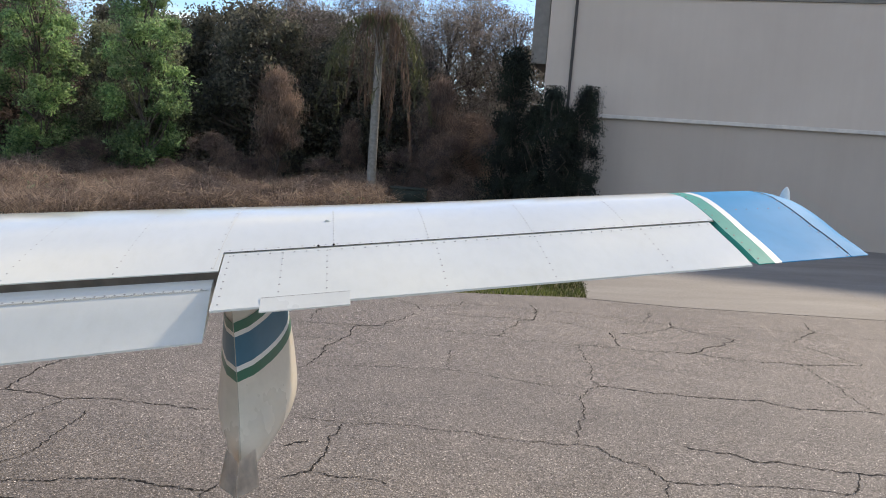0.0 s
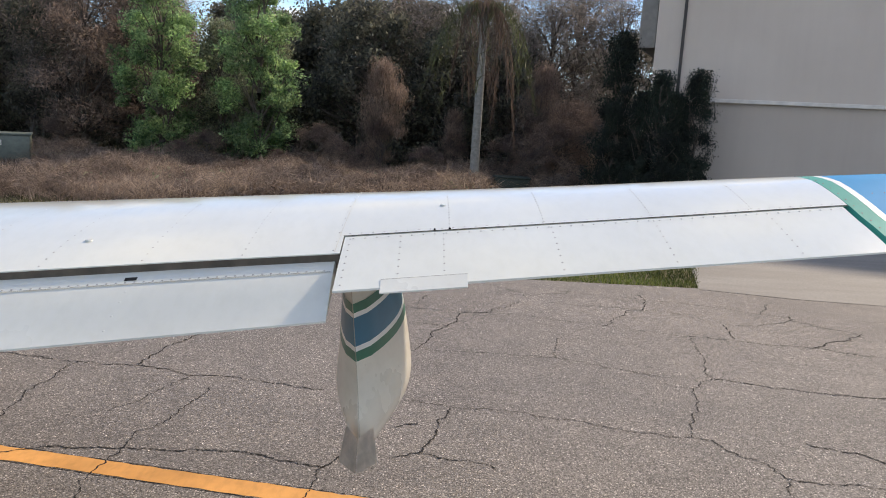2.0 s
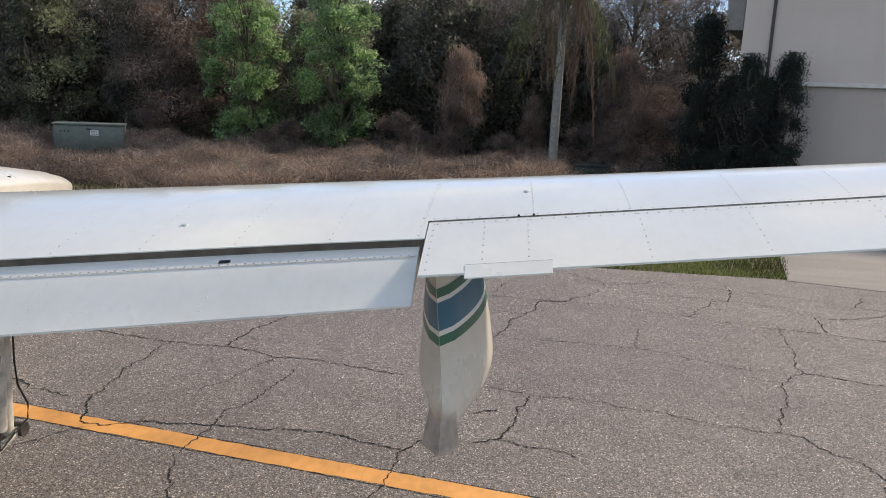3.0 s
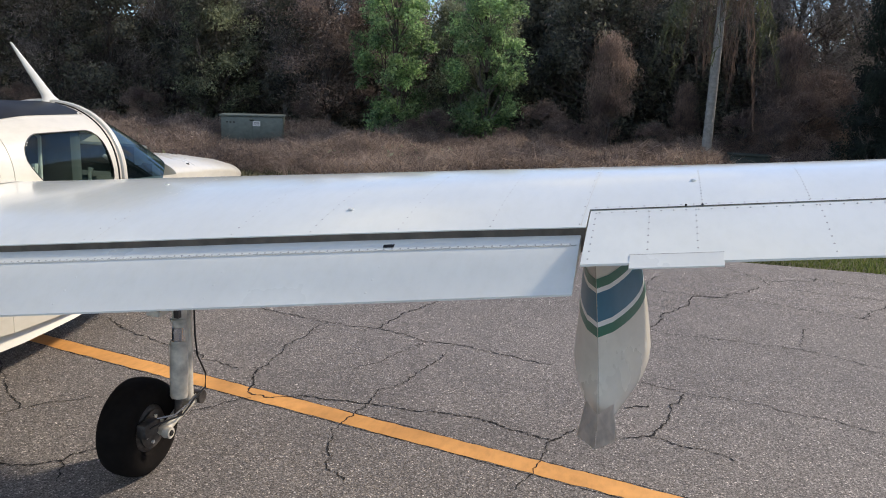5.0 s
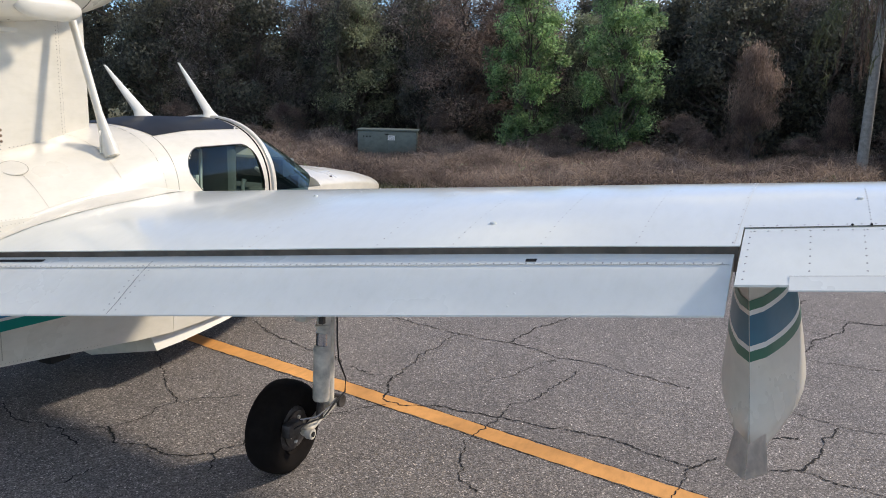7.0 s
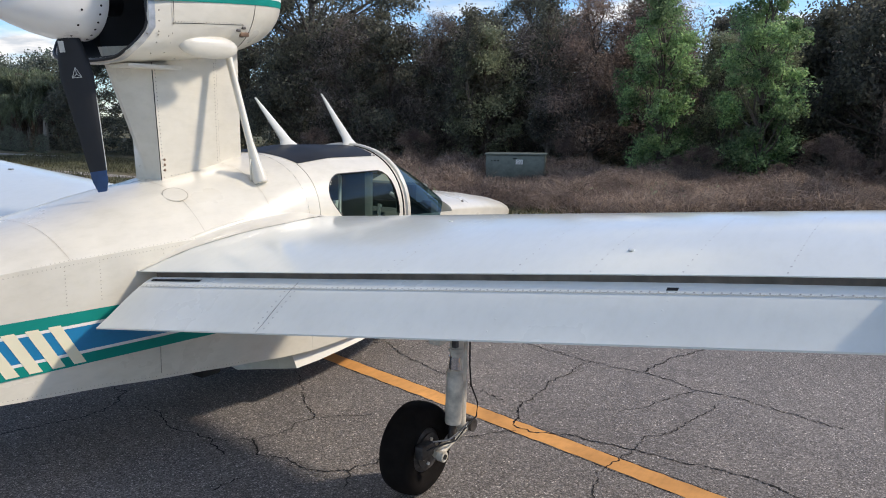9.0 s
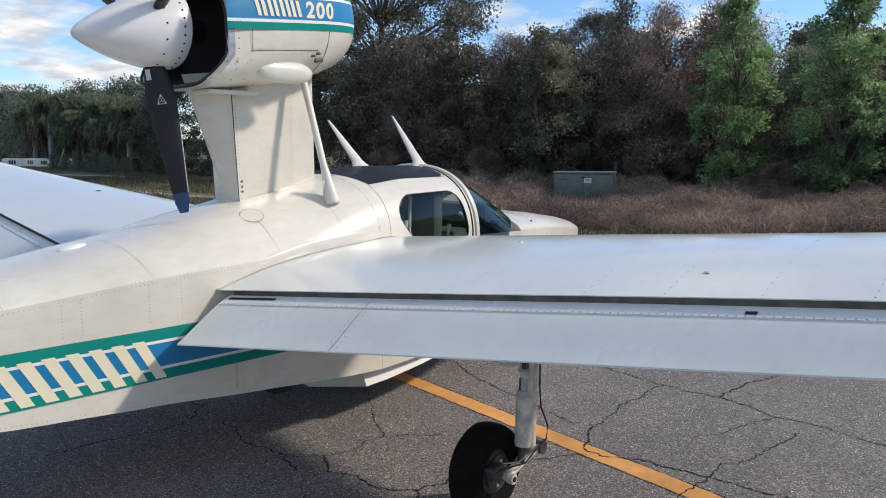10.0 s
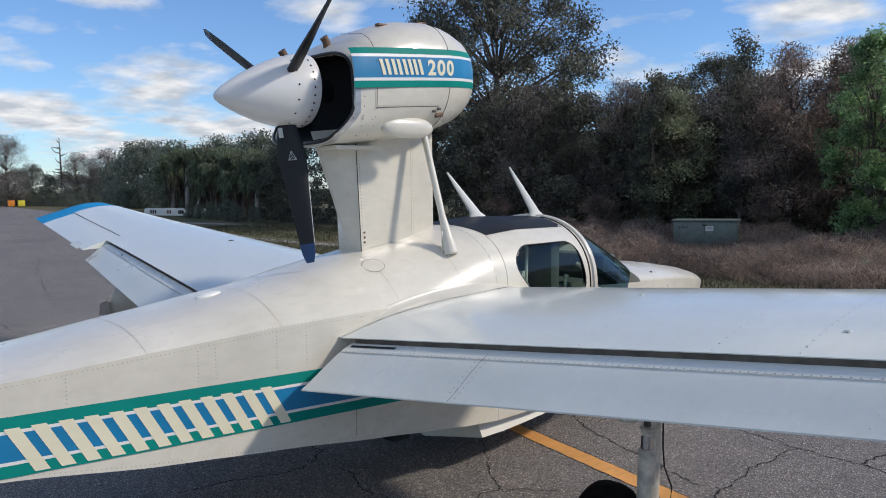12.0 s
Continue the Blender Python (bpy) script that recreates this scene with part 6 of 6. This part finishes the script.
place(dark, [(-8.4, 23.6, 0, 1.03), (-5.2, 24.5, 77, 1.02), (-11.6, 22.6, 150, 1.1), (-1.9, 24.8, 210, 1.08), (3.4, 25.0, 290, 1.22), (-14.6, 21.0, 20, 1.15), (-18.0, 19.5, 120, 1.05),
             (6.9, 25.0, 60, 1.1), (-23.5, 20.0, 300, 1.0), (-30.5, 18.5, 100, 1.0), (0.4, 25.6, 330, 1.2), (11.5, 25.0, 10, 1.1), (9.6, 26.5, 180, 1.0), (5.2, 26.8, 50, 1.15), (7.6, 27.6, 240, 0.95), (-34.5, 19.5, 40, 0.8), (-27.0, 19.0, 10, 0.95),
             (-9.8, 25.5, 200, 1.25), (-13.2, 24.5, 260, 1.3), (-6.4, 27.0, 120, 1.22), (-3.2, 27.5, 320, 1.25), (1.8, 28.0, 140, 1.28), (2.2, 21.6, 70, 1.1), (4.4, 21.9, 190, 0.95), (6.6, 21.4, 310, 0.85)] + [(-23 + k * 3.1, 31.5 + (k * 37 % 5) * 0.4, k * 67, 1.05 + (k * 13 % 4) * 0.06) for k in range(9)] + [(-19.0, 25.0, 15, 1.3), (-15.8, 26.5, 95, 1.12), (-24.0, 27.5, 200, 1.5), (1.4, 27.0, 60, 1.3), (3.6, 27.6, 170, 1.3), (-1.4, 28.5, 10, 1.2)], "dark trees of the wood")
bare = tree_thing("bare_tree", "leafless grey-purple tree laced with dead vines", "tree", 41, 5.4, 2.0, 19000, 0.16, M_LEAF_GREY, 0.10, 120, 0.34, 0.12, 0.10)
place(bare, [(7.8, 21.8, 0, 1.05), (5.3, 22.9, 140, 1.12), (2.7, 23.6, 60, 1.12), (-9.5, 23.6, 220, 0.95), (-13.0, 22.0, 300, 1.0), (9.8, 21.2, 260, 1.0), (-4.6, 22.8, 190, 1.0), (-16.2, 20.4, 20, 1.0), (-7.0, 21.9, 80, 0.9), (8.9, 23.6, 30, 1.2), (6.6, 24.2, 200, 1.15),
             (-95.7, 27.9, 50, 1.15), (-93.3, 28.8, 170, 1.0), (-89.9, 29.6, 280, 1.2), (-98.7, 20.9, 100, 1.5)], "bare vine-laced trees")
tan = tree_thing("tan_tree", "half-bare tree overgrown with pale tan creeper", "tree", 45, 5.6, 1.5, 17000, 0.12, M_LEAF_VINE, 0.12, 80, 0.26, 0.11, 0.22)
place(tan, [(-6.3, 20.9, 0, 1.0), (-4.9, 21.6, 120, 1.0)], "creeper-grown trees")
spire = tree_thing("vine_snag", "narrow snag smothered in dark vines", "tree", 51, 6.4, 0.60, 9000, 0.085, M_LEAF_DARK, 0.03, 60, 0.19, 0.11)
place(spire, [(-8.0, 21.2, 0, 1.0), (-10.9, 20.8, 90, 0.85), (-5.4, 22.0, 40, 0.82)], "vine-covered snags")
column = tree_thing("vine_column", "dead stump smothered in hanging brown creeper", "bush", 57, 3.5, 0.62, 17000, 0.15, M_LEAF_VINE, 0.0, 70, 0.20, 0.07, 0.055, 1.3, shape="drape")
place(column, [(2.72, 18.9, 0, 0.88), (7.2, 19.2, 130, 0.92), (4.75, 19.8, 260, 0.55)], "creeper-smothered stumps")
mound = tree_thing("vine_mound", "low mound of dead brown creeper", "bush", 61, 1.8, 1.15, 14000, 0.13, M_LEAF_VINE, 0.0, 50, 0.17, 0.04, 0.06, 0.4, shape="drape")
place(mound, [(1.05, 18.3, 0, 0.72), (1.75, 18.0, 80, 0.5), (4.0, 17.9, 60, 0.5), (7.5, 18.2, 200, 0.95), (6.9, 17.6, 300, 0.6), (7.9, 19.0, 280, 1.25), (-1.9, 18.1, 30, 0.55), (-6.5, 20.0, 140, 0.6),
              (-12.5, 19.6, 220, 0.7), (6.3, 19.0, 350, 0.7), (-16.0, 18.2, 20, 0.7), (-2.6, 17.9, 250, 0.4), (0.1, 17.7, 190, 0.35)], "mounds of dead creeper")

# conifers beside the hangar
jun = tree_thing("columnar_juniper", "dark upright juniper beside the hangar wall", "tree", 71, 3.0, 0.56, 26000, 0.042, M_JUNIPER, 0.01, 80, 0.115, 0.06, 0.4, -0.6, shape="cone")
place(jun, [(8.62, 12.9, 0, 0.93), (9.34, 12.95, 100, 0.95), (8.12, 14.4, 200, 1.22), (7.9, 13.7, 260, 0.72), (8.98, 12.95, 310, 0.80), (9.2, 13.2, 20, 0.7), (8.35, 13.3, 40, 0.8)], "junipers at the hangar")


def frond_arrays(rs, top, count, length, droop, spread=1.0, low=-0.3, steps=46):
    """Leaflets along drooping fronds that leave the palm's head."""
    pts = []
    for k in range(count):
        a = rs.uniform(0, 2 * math.pi)
        up = rs.uniform(low, 1.1)
        ln = length * rs.uniform(0.75, 1.15)
        for s in np.linspace(0.08, 1, steps):
            r = ln * s * spread * (1 - 0.25 * s)
            z = up * ln * s * 0.6 - droop * ln * s * s
            for side in (-1, 1):
                w = 0.30 * math.sin(math.pi * min(1, 0.15 + s * 0.85)) * rs.uniform(0.2, 1)
                pts.append((top[0] + r * math.cos(a) - side * w * math.sin(a), top[1] + r * math.sin(a) + side * w * math.cos(a), top[2] + z - 0.35 * w))
    return np.array(pts)


def palm_thing(seed, height, trunk_r, fronds, length, dead, label, lean=0.0, low=-0.3, leaf=None, steps=46, blade=(0.34, 0.10), arch=(0.55, 1.0)):
    rs = np.random.RandomState(seed)
    t = thing("palm_tree", label, "palm")
    pts, rad = [], []
    for k in range(25):
        f = k / 24
        pts.append((lean * f ** 1.5, 0, -0.1 + f * height))
        rad.append(trunk_r * (1.12 - 0.25 * f + 0.035 * (k % 2)))
    part("trunk", tube_bm(pts, rad, 12), M_PALMBARK, t, "pale ringed palm trunk", angle=60)
    top = (lean, 0, height - 0.05)
    for nm, cnt, ln, dr, mat, lab, spread in (("crown", fronds, length, arch[0], leaf or M_FROND, "green feather fronds", arch[1]), ("dead_fronds", dead, length * 1.1, 1.25, M_FROND_DEAD, "hanging dead brown fronds", 0.42)):
        if cnt:
            ob = new(nm, leaf_mesh(nm, frond_arrays(rs, top, cnt, ln, dr, spread, low, steps), seed + 3, blade[0] * (1.3 if nm == "dead_fronds" else 1), blade[1] * (0.6 if nm == "dead_fronds" else 1), mat, 3.5 if nm == "dead_fronds" else 0.9))
            ob.parent = t
            tagged(ob, label=lab)
    return t


place(palm_thing(81, 4.45, 0.105, 9, 2.6, 11, "slim queen palm with pale trunk and hanging dead fronds", 0.02, 0.2, None, 90, (0.30, 0.045), (1.15, 0.72)), [(5.20, 16.85, 0, 1.0)])
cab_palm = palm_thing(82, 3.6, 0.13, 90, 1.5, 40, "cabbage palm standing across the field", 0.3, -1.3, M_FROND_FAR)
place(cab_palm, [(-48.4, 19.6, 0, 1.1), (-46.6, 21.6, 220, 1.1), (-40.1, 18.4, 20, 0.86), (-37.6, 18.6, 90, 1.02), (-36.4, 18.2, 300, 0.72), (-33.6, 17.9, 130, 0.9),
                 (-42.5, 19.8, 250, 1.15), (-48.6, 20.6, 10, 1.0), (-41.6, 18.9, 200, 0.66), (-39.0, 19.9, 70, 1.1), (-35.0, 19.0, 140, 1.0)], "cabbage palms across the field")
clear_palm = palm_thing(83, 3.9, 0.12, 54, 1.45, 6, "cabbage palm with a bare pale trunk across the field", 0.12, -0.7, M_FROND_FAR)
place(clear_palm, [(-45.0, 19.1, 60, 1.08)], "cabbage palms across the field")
tagged(copy_thing(clear_palm, pose(-44.4, 19.3, -0.01, 0, 17, 65)), "cabbage palm with a leaning pale trunk across the field").scale = (0.85,) * 3

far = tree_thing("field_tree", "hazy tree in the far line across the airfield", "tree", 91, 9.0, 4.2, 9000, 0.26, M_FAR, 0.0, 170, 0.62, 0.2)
rnd = random.Random(4)
spots = [(x, y, rnd.uniform(0, 360), sz * rnd.uniform(0.92, 1.06)) for x, y, sz in (
    (-104.1, 19.3, 0.5), (-101.8, 20.7, 0.45), (-103.3, 22.9, 0.5), (-100.9, 24.2, 0.52), (-98.5, 25.5, 0.42), (-99.0, 27.5, 0.46), (-99.4, 29.4, 0.44), (-95.1, 29.9, 0.46), (-88.9, 29.6, 0.52),
    (-77.1, 26.8, 0.6), (-72.9, 26.5, 0.68), (-70.7, 26.9, 0.66), (-68.4, 27.2, 0.62), (-60.6, 25.1, 0.62), (-58.3, 25.3, 0.56), (-56.0, 25.4, 0.6), (-55.5, 26.5, 0.62), (-53.2, 26.6, 0.54),
    (-50.9, 26.7, 0.62), (-48.7, 26.6, 0.62))]
for k in range(9):
    spots.append((-46 + k * 1.3 + rnd.uniform(-1, 1), 38 - k * 1.1 + rnd.uniform(-2, 2), rnd.uniform(0, 360), rnd.uniform(0.65, 0.85)))
for k in range(9):
    spots.append((-98 + k * 2.6, 22.6 + k * 0.55 + rnd.uniform(-0.5, 0.5), rnd.uniform(0, 360), rnd.uniform(0.13, 0.2)))
for k in range(7):
    spots.append((-41.6 + k * 1.6, 17.7 - k * 0.17 + rnd.uniform(-0.2, 0.2), rnd.uniform(0, 360), rnd.uniform(0.09, 0.13)))
    spots.append((-50 + k * 2.2, 22.5 - k * 0.2, rnd.uniform(0, 360), rnd.uniform(0.3, 0.45)))
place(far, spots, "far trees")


snag = thing("dead_snag", "bare dead tree standing over the far tree line", "tree", (-96.2, 26.2, 0))
rs = random.Random(6)
bms = [tube_bm([(0, 0, -0.1), (0.1, 0, 4.5), (-0.1, 0, 8.2)], [0.15, 0.10, 0.04], 7)]
for k in range(13):
    z = rs.uniform(3.6, 7.8)
    a = rs.uniform(0, 6.28)
    ln = rs.uniform(0.4, 1.5) * (1.25 - z / 12)
    up = rs.uniform(-0.2, 0.7)
    bms.append(tube_bm([(0, 0, z), (math.cos(a) * ln * 0.6, math.sin(a) * ln * 0.6, z + up * 0.3), (math.cos(a) * ln, math.sin(a) * ln, z + up)], [0.08, 0.05, 0.025], 5, False))
part("trunk", join_bm(*bms), M_BARK, snag, "bare grey trunk and branches")


# dry brush before the wood, and grass
def stalk_mesh(name, n, area, h, w, mat, seed, lean=0.5, curve=None):
    rs = np.random.RandomState(seed)
    x = rs.uniform(area[0], area[1], n)
    y = rs.uniform(area[2], area[3], n)
    if curve is not None:
        keep = curve(x, y, rs)
        x, y = x[keep], y[keep]
    n = len(x)
    patch = 0.72 + 0.30 * np.sin(x * 1.1 + 0.6 * np.sin(y * 2.0)) * np.cos(y * 0.9 + x * 0.37) + 0.22 * np.sin(x * 4.3 + 1.3 * np.sin(y * 3.1)) * np.sin(y * 3.7 + x)
    hh = h * rs.uniform(0.35, 1.1, n) * patch
    a = rs.uniform(0, 2 * np.pi, n)
    ln = rs.normal(size=(n, 2)) * lean * hh[:, None]
    v = np.empty((n, 4, 3))
    dx, dy = np.cos(a) * w, np.sin(a) * w
    v[:, 0] = np.stack([x - dx, y - dy, np.full(n, -0.02)], 1)
    v[:, 1] = np.stack([x + dx, y + dy, np.full(n, -0.02)], 1)
    v[:, 2] = np.stack([x + ln[:, 0] + dx * 0.3, y + ln[:, 1] + dy * 0.3, hh], 1)
    v[:, 3] = np.stack([x + ln[:, 0] - dx * 0.3, y + ln[:, 1] - dy * 0.3, hh], 1)
    me = bpy.data.meshes.new(name)
    me.vertices.add(4 * n)
    me.vertices.foreach_set("co", v.reshape(-1))
    me.loops.add(4 * n)
    me.loops.foreach_set("vertex_index", np.arange(4 * n, dtype=np.int32))
    me.polygons.add(n)
    me.polygons.foreach_set("loop_start", np.arange(0, 4 * n, 4, dtype=np.int32))
    me.update()
    me.validate()
    me.materials.append(mat)
    return me


def brush_area(x, y, rs):
    front = 10.2 + 0.35 * np.sin(x * 0.9) + np.maximum(0, x + 0.5) * 0.75
    box_lane = (np.abs(x + 7.32 - (17.4 - y) * 0.553) < 1.15) & (y > 12.6) & (y < 17.6)
    return (y > front) & (y < 19.5) & (x < 8.2) & ~box_lane & ~((np.abs(x - 6.23 + (17.3 - y) * 0.1176) < 0.62) & (y > 14.6) & (y < 17.8))


tagged(new("dry_brush", stalk_mesh("dry_brush", 70000, (-15, 8.5, 9.8, 19.5), 0.40, 0.006, M_BRUSH, 7, 1.3, brush_area)), "tangled dry brown brush along the wood's edge", "brush", kind="stuff")
rt = np.random.RandomState(19)
tx, ty = rt.uniform(-15, 8.5, 110000), rt.uniform(10.2, 19.5, 110000)
heap = 0.30 + 0.13 * np.sin(tx * 1.7 + 0.9 * np.sin(ty * 1.3)) + 0.11 * np.sin(tx * 4.1 + 2.0 * np.sin(ty * 2.3)) + 0.012 * (ty - 10)
tangle = np.stack([tx, ty, np.clip(heap, 0.08, 0.7) * rt.uniform(0, 1, 110000) ** 0.6], 1)[brush_area(tx, ty, rt)]
tagged(new("brush_tangle", leaf_mesh("brush_tangle", tangle, 20, 0.30, 0.035, M_BRUSH)), "matted tangle of thin dead stems", "brush", kind="stuff")
weeds = np.stack([tx[:6000], ty[:6000], rt.uniform(0.02, 0.30, 6000)], 1)[brush_area(tx[:6000], ty[:6000], rt) & (np.sin(tx[:6000] * 0.8) * np.cos(ty[:6000] * 0.7) > 0.25)]
tagged(new("weeds", leaf_mesh("weeds", weeds, 23, 0.10, 0.4, M_LEAF_OLIVE)), "scattered green weeds in the brush", "weeds", kind="stuff")
tagged(new("low_brush", stalk_mesh("low_brush", 9000, (-9, -3, 12.4, 17.4), 0.20, 0.010, M_BRUSH, 17, 0.55, lambda x, y, rs: np.abs(x + 7.32 - (17.4 - y) * 0.553) < 1.2)), "trodden low brown brush before the cabinet", "brush", kind="stuff")
rl = np.random.RandomState(3)
lx, ly = rl.uniform(-15, 8, 60000), rl.uniform(10.4, 19.5, 60000)
on_brush = brush_area(lx, ly, rl)
litter = np.stack([lx, ly, rl.uniform(0, 0.34, 60000) ** 1.3], 1)[on_brush]
tagged(new("brush_litter", leaf_mesh("brush_litter", litter, 8, 0.085, 0.35, M_BRUSH)), "dead leaves caught in the brush", "brush", kind="stuff")
tagged(new("grass", stalk_mesh("grass", 30000, (2.5, 7.4, 5.62, 9.0), 0.05, 0.006, M_GRASS, 9, 0.6, lambda x, y, rs: (y < 9) & (x < 6.98 + 0.36 * (y - 5.6)))), "short rough grass along the asphalt edge", "grass", kind="stuff")
tagged(new("grass_far", stalk_mesh("grass_far", 45000, (-30, 8, 7.5, 16.5), 0.12, 0.010, M_GRASS_DULL, 10, 0.6, lambda x, y, rs: (y < 10.4 + np.maximum(0, x + 0.5) * 0.75) | (x < -14.5) & ((y < 10.3) | (y > 11.2)))), "longer rough grass before the brush", "grass", kind="stuff")

yucca = thing("yucca", "small yucca with broad pale drooping leaves in the brush", "plant", (-2.75, 17.9, 0.0))
ry = random.Random(8)
for k in range(11):
    a, ln, up = ry.uniform(0, 6.28), ry.uniform(0.35, 0.65), ry.uniform(0.35, 0.75)
    out = Vector((math.cos(a), math.sin(a), 0))
    side = Vector((-out.y, out.x, 0))
    rings = []
    for f in span(0, 1, 6):
        c = out * ln * f + Vector((0, 0, up * (f * 1.5 - 0.75 * f * f) + 0.02))
        w = 0.035 * math.sin(math.pi * min(1, 0.25 + f * 0.74)) + 0.002
        rings.append([c - side * w, c + Vector((0, 0, -0.008)), c + side * w, c + Vector((0, 0, 0.003))])
    part("leaf", loft_bm(rings), M_LEAF_OLIVE if k % 4 else M_FROND, yucca)

# ---- loose things across the ramp ----
kiosk = thing("transformer_cabinet", "dull green pad-mounted transformer cabinet in the brush", "electrical cabinet", (-7.18, 17.48, 0))
kiosk.scale = (0.86, 0.9, 0.68)
kiosk.rotation_euler = (0, 0, radians(24))
part("body", box_bm((-1.0, -0.55, -0.02), (1.0, 0.55, 0.98), 0.03), M_BOX, kiosk)
part("lid", box_bm((-1.04, -0.6, 0.984), (1.04, 0.58, 1.05), 0.025), M_BOX, kiosk, "overhanging sheet lid")
for x0, x1 in ((-0.97, -0.01), (0.01, 0.97)):
    part("door", box_bm((x0, -0.575, 0.05), (x1, -0.553, 0.95), 0.008), M_BOX, kiosk, "sheet steel door")
part("notice", box_bm((0.02, -0.584, 0.60), (0.26, -0.578, 0.80)), M_TAG, kiosk, "white warning notice")
for k in range(3):
    part("notice_line", box_bm((0.05, -0.588, 0.64 + k * 0.05), (0.23, -0.585, 0.655 + k * 0.05)), M_SEAM, kiosk)
part("handle", box_bm((-0.08, -0.60, 0.82), (0.06, -0.578, 0.86), 0.006), M_SEAM, kiosk, "dark door handle")
for k in range(3):
    part("vent_slot", box_bm((-0.82 + k * 0.11, -0.582, 0.72), (-0.77 + k * 0.11, -0.577, 0.77)), M_SEAM, kiosk)

pedestal = thing("utility_box", "low dark green utility box beside the palm", "utility box", (6.23, 17.3, -0.03))
pedestal.scale = (1.15, 1, 0.85)
part("body", box_bm((-0.40, -0.3, -0.02), (0.40, 0.3, 0.36), 0.04), M_BOX_DARK, pedestal)
part("lid", box_bm((-0.42, -0.32, 0.364), (0.42, 0.32, 0.41), 0.02), M_BOX_DARK, pedestal)

for x, y, w, mark in ((-49.0, 18.5, 0.75, M_SEAM), (-47.55, 19.0, 0.55, M_RUST), (-46.3, 19.3, 0.62, M_SEAM), (-44.2, 20.3, 0.7, None)):
    bar_thing = thing("white_barrier", "low white barrier unit beside the palms", "barrier", (x, y, 0))
    bar_thing.rotation_euler = (0, 0, radians(28))
    part("body", box_bm((-w, -0.16, -0.02), (w, 0.16, 0.44), 0.04), M_TAG, bar_thing)
    part("cap", box_bm((-w + 0.03, -0.10, 0.443), (w - 0.03, 0.10, 0.49), 0.02), M_TAG, bar_thing)
    if mark:
        for q in (-0.3, -0.05, 0.2):
            part("mark_bar", box_bm((q * w, -0.175, 0.12), (q * w + 0.16 * w, -0.163, 0.36)), mark, bar_thing)
for pts, lab in ((((-37, 13.6), (-28.5, 15.3), (-28.8, 16.0), (-37, 14.5)), "pale sandy track across the grass"), (((-24, 9.9), (-14.6, 10.2), (-14.4, 10.75), (-24, 10.6)), "pale worn track along the grass")):
    flat_sheet("path", pts, -0.004, M_SAND, lab, "path")
for x, y, c, lab in ((-92.5, 19.75, (0.65, 0.22, 0.02), "orange taxiway sign"), (-90.9, 20.4, (0.65, 0.55, 0.04), "yellow taxiway sign")):
    m = plain("sign_face", c, 0.5, 0, 0.15, 4, 0)
    sg_thing = thing("taxiway_sign", lab + " at the far edge of the asphalt", "sign", (x, y, 0))
    sg_thing.rotation_euler = (0, 0, radians(78))
    part("panel", box_bm((-0.35, -0.08, 0.12), (0.35, 0.08, 0.78), 0.03), m, sg_thing)
    for q in (-0.2, 0.2):
        part("leg", box_bm((q - 0.03, -0.03, -0.02), (q + 0.03, 0.03, 0.118)), M_GREASE, sg_thing)
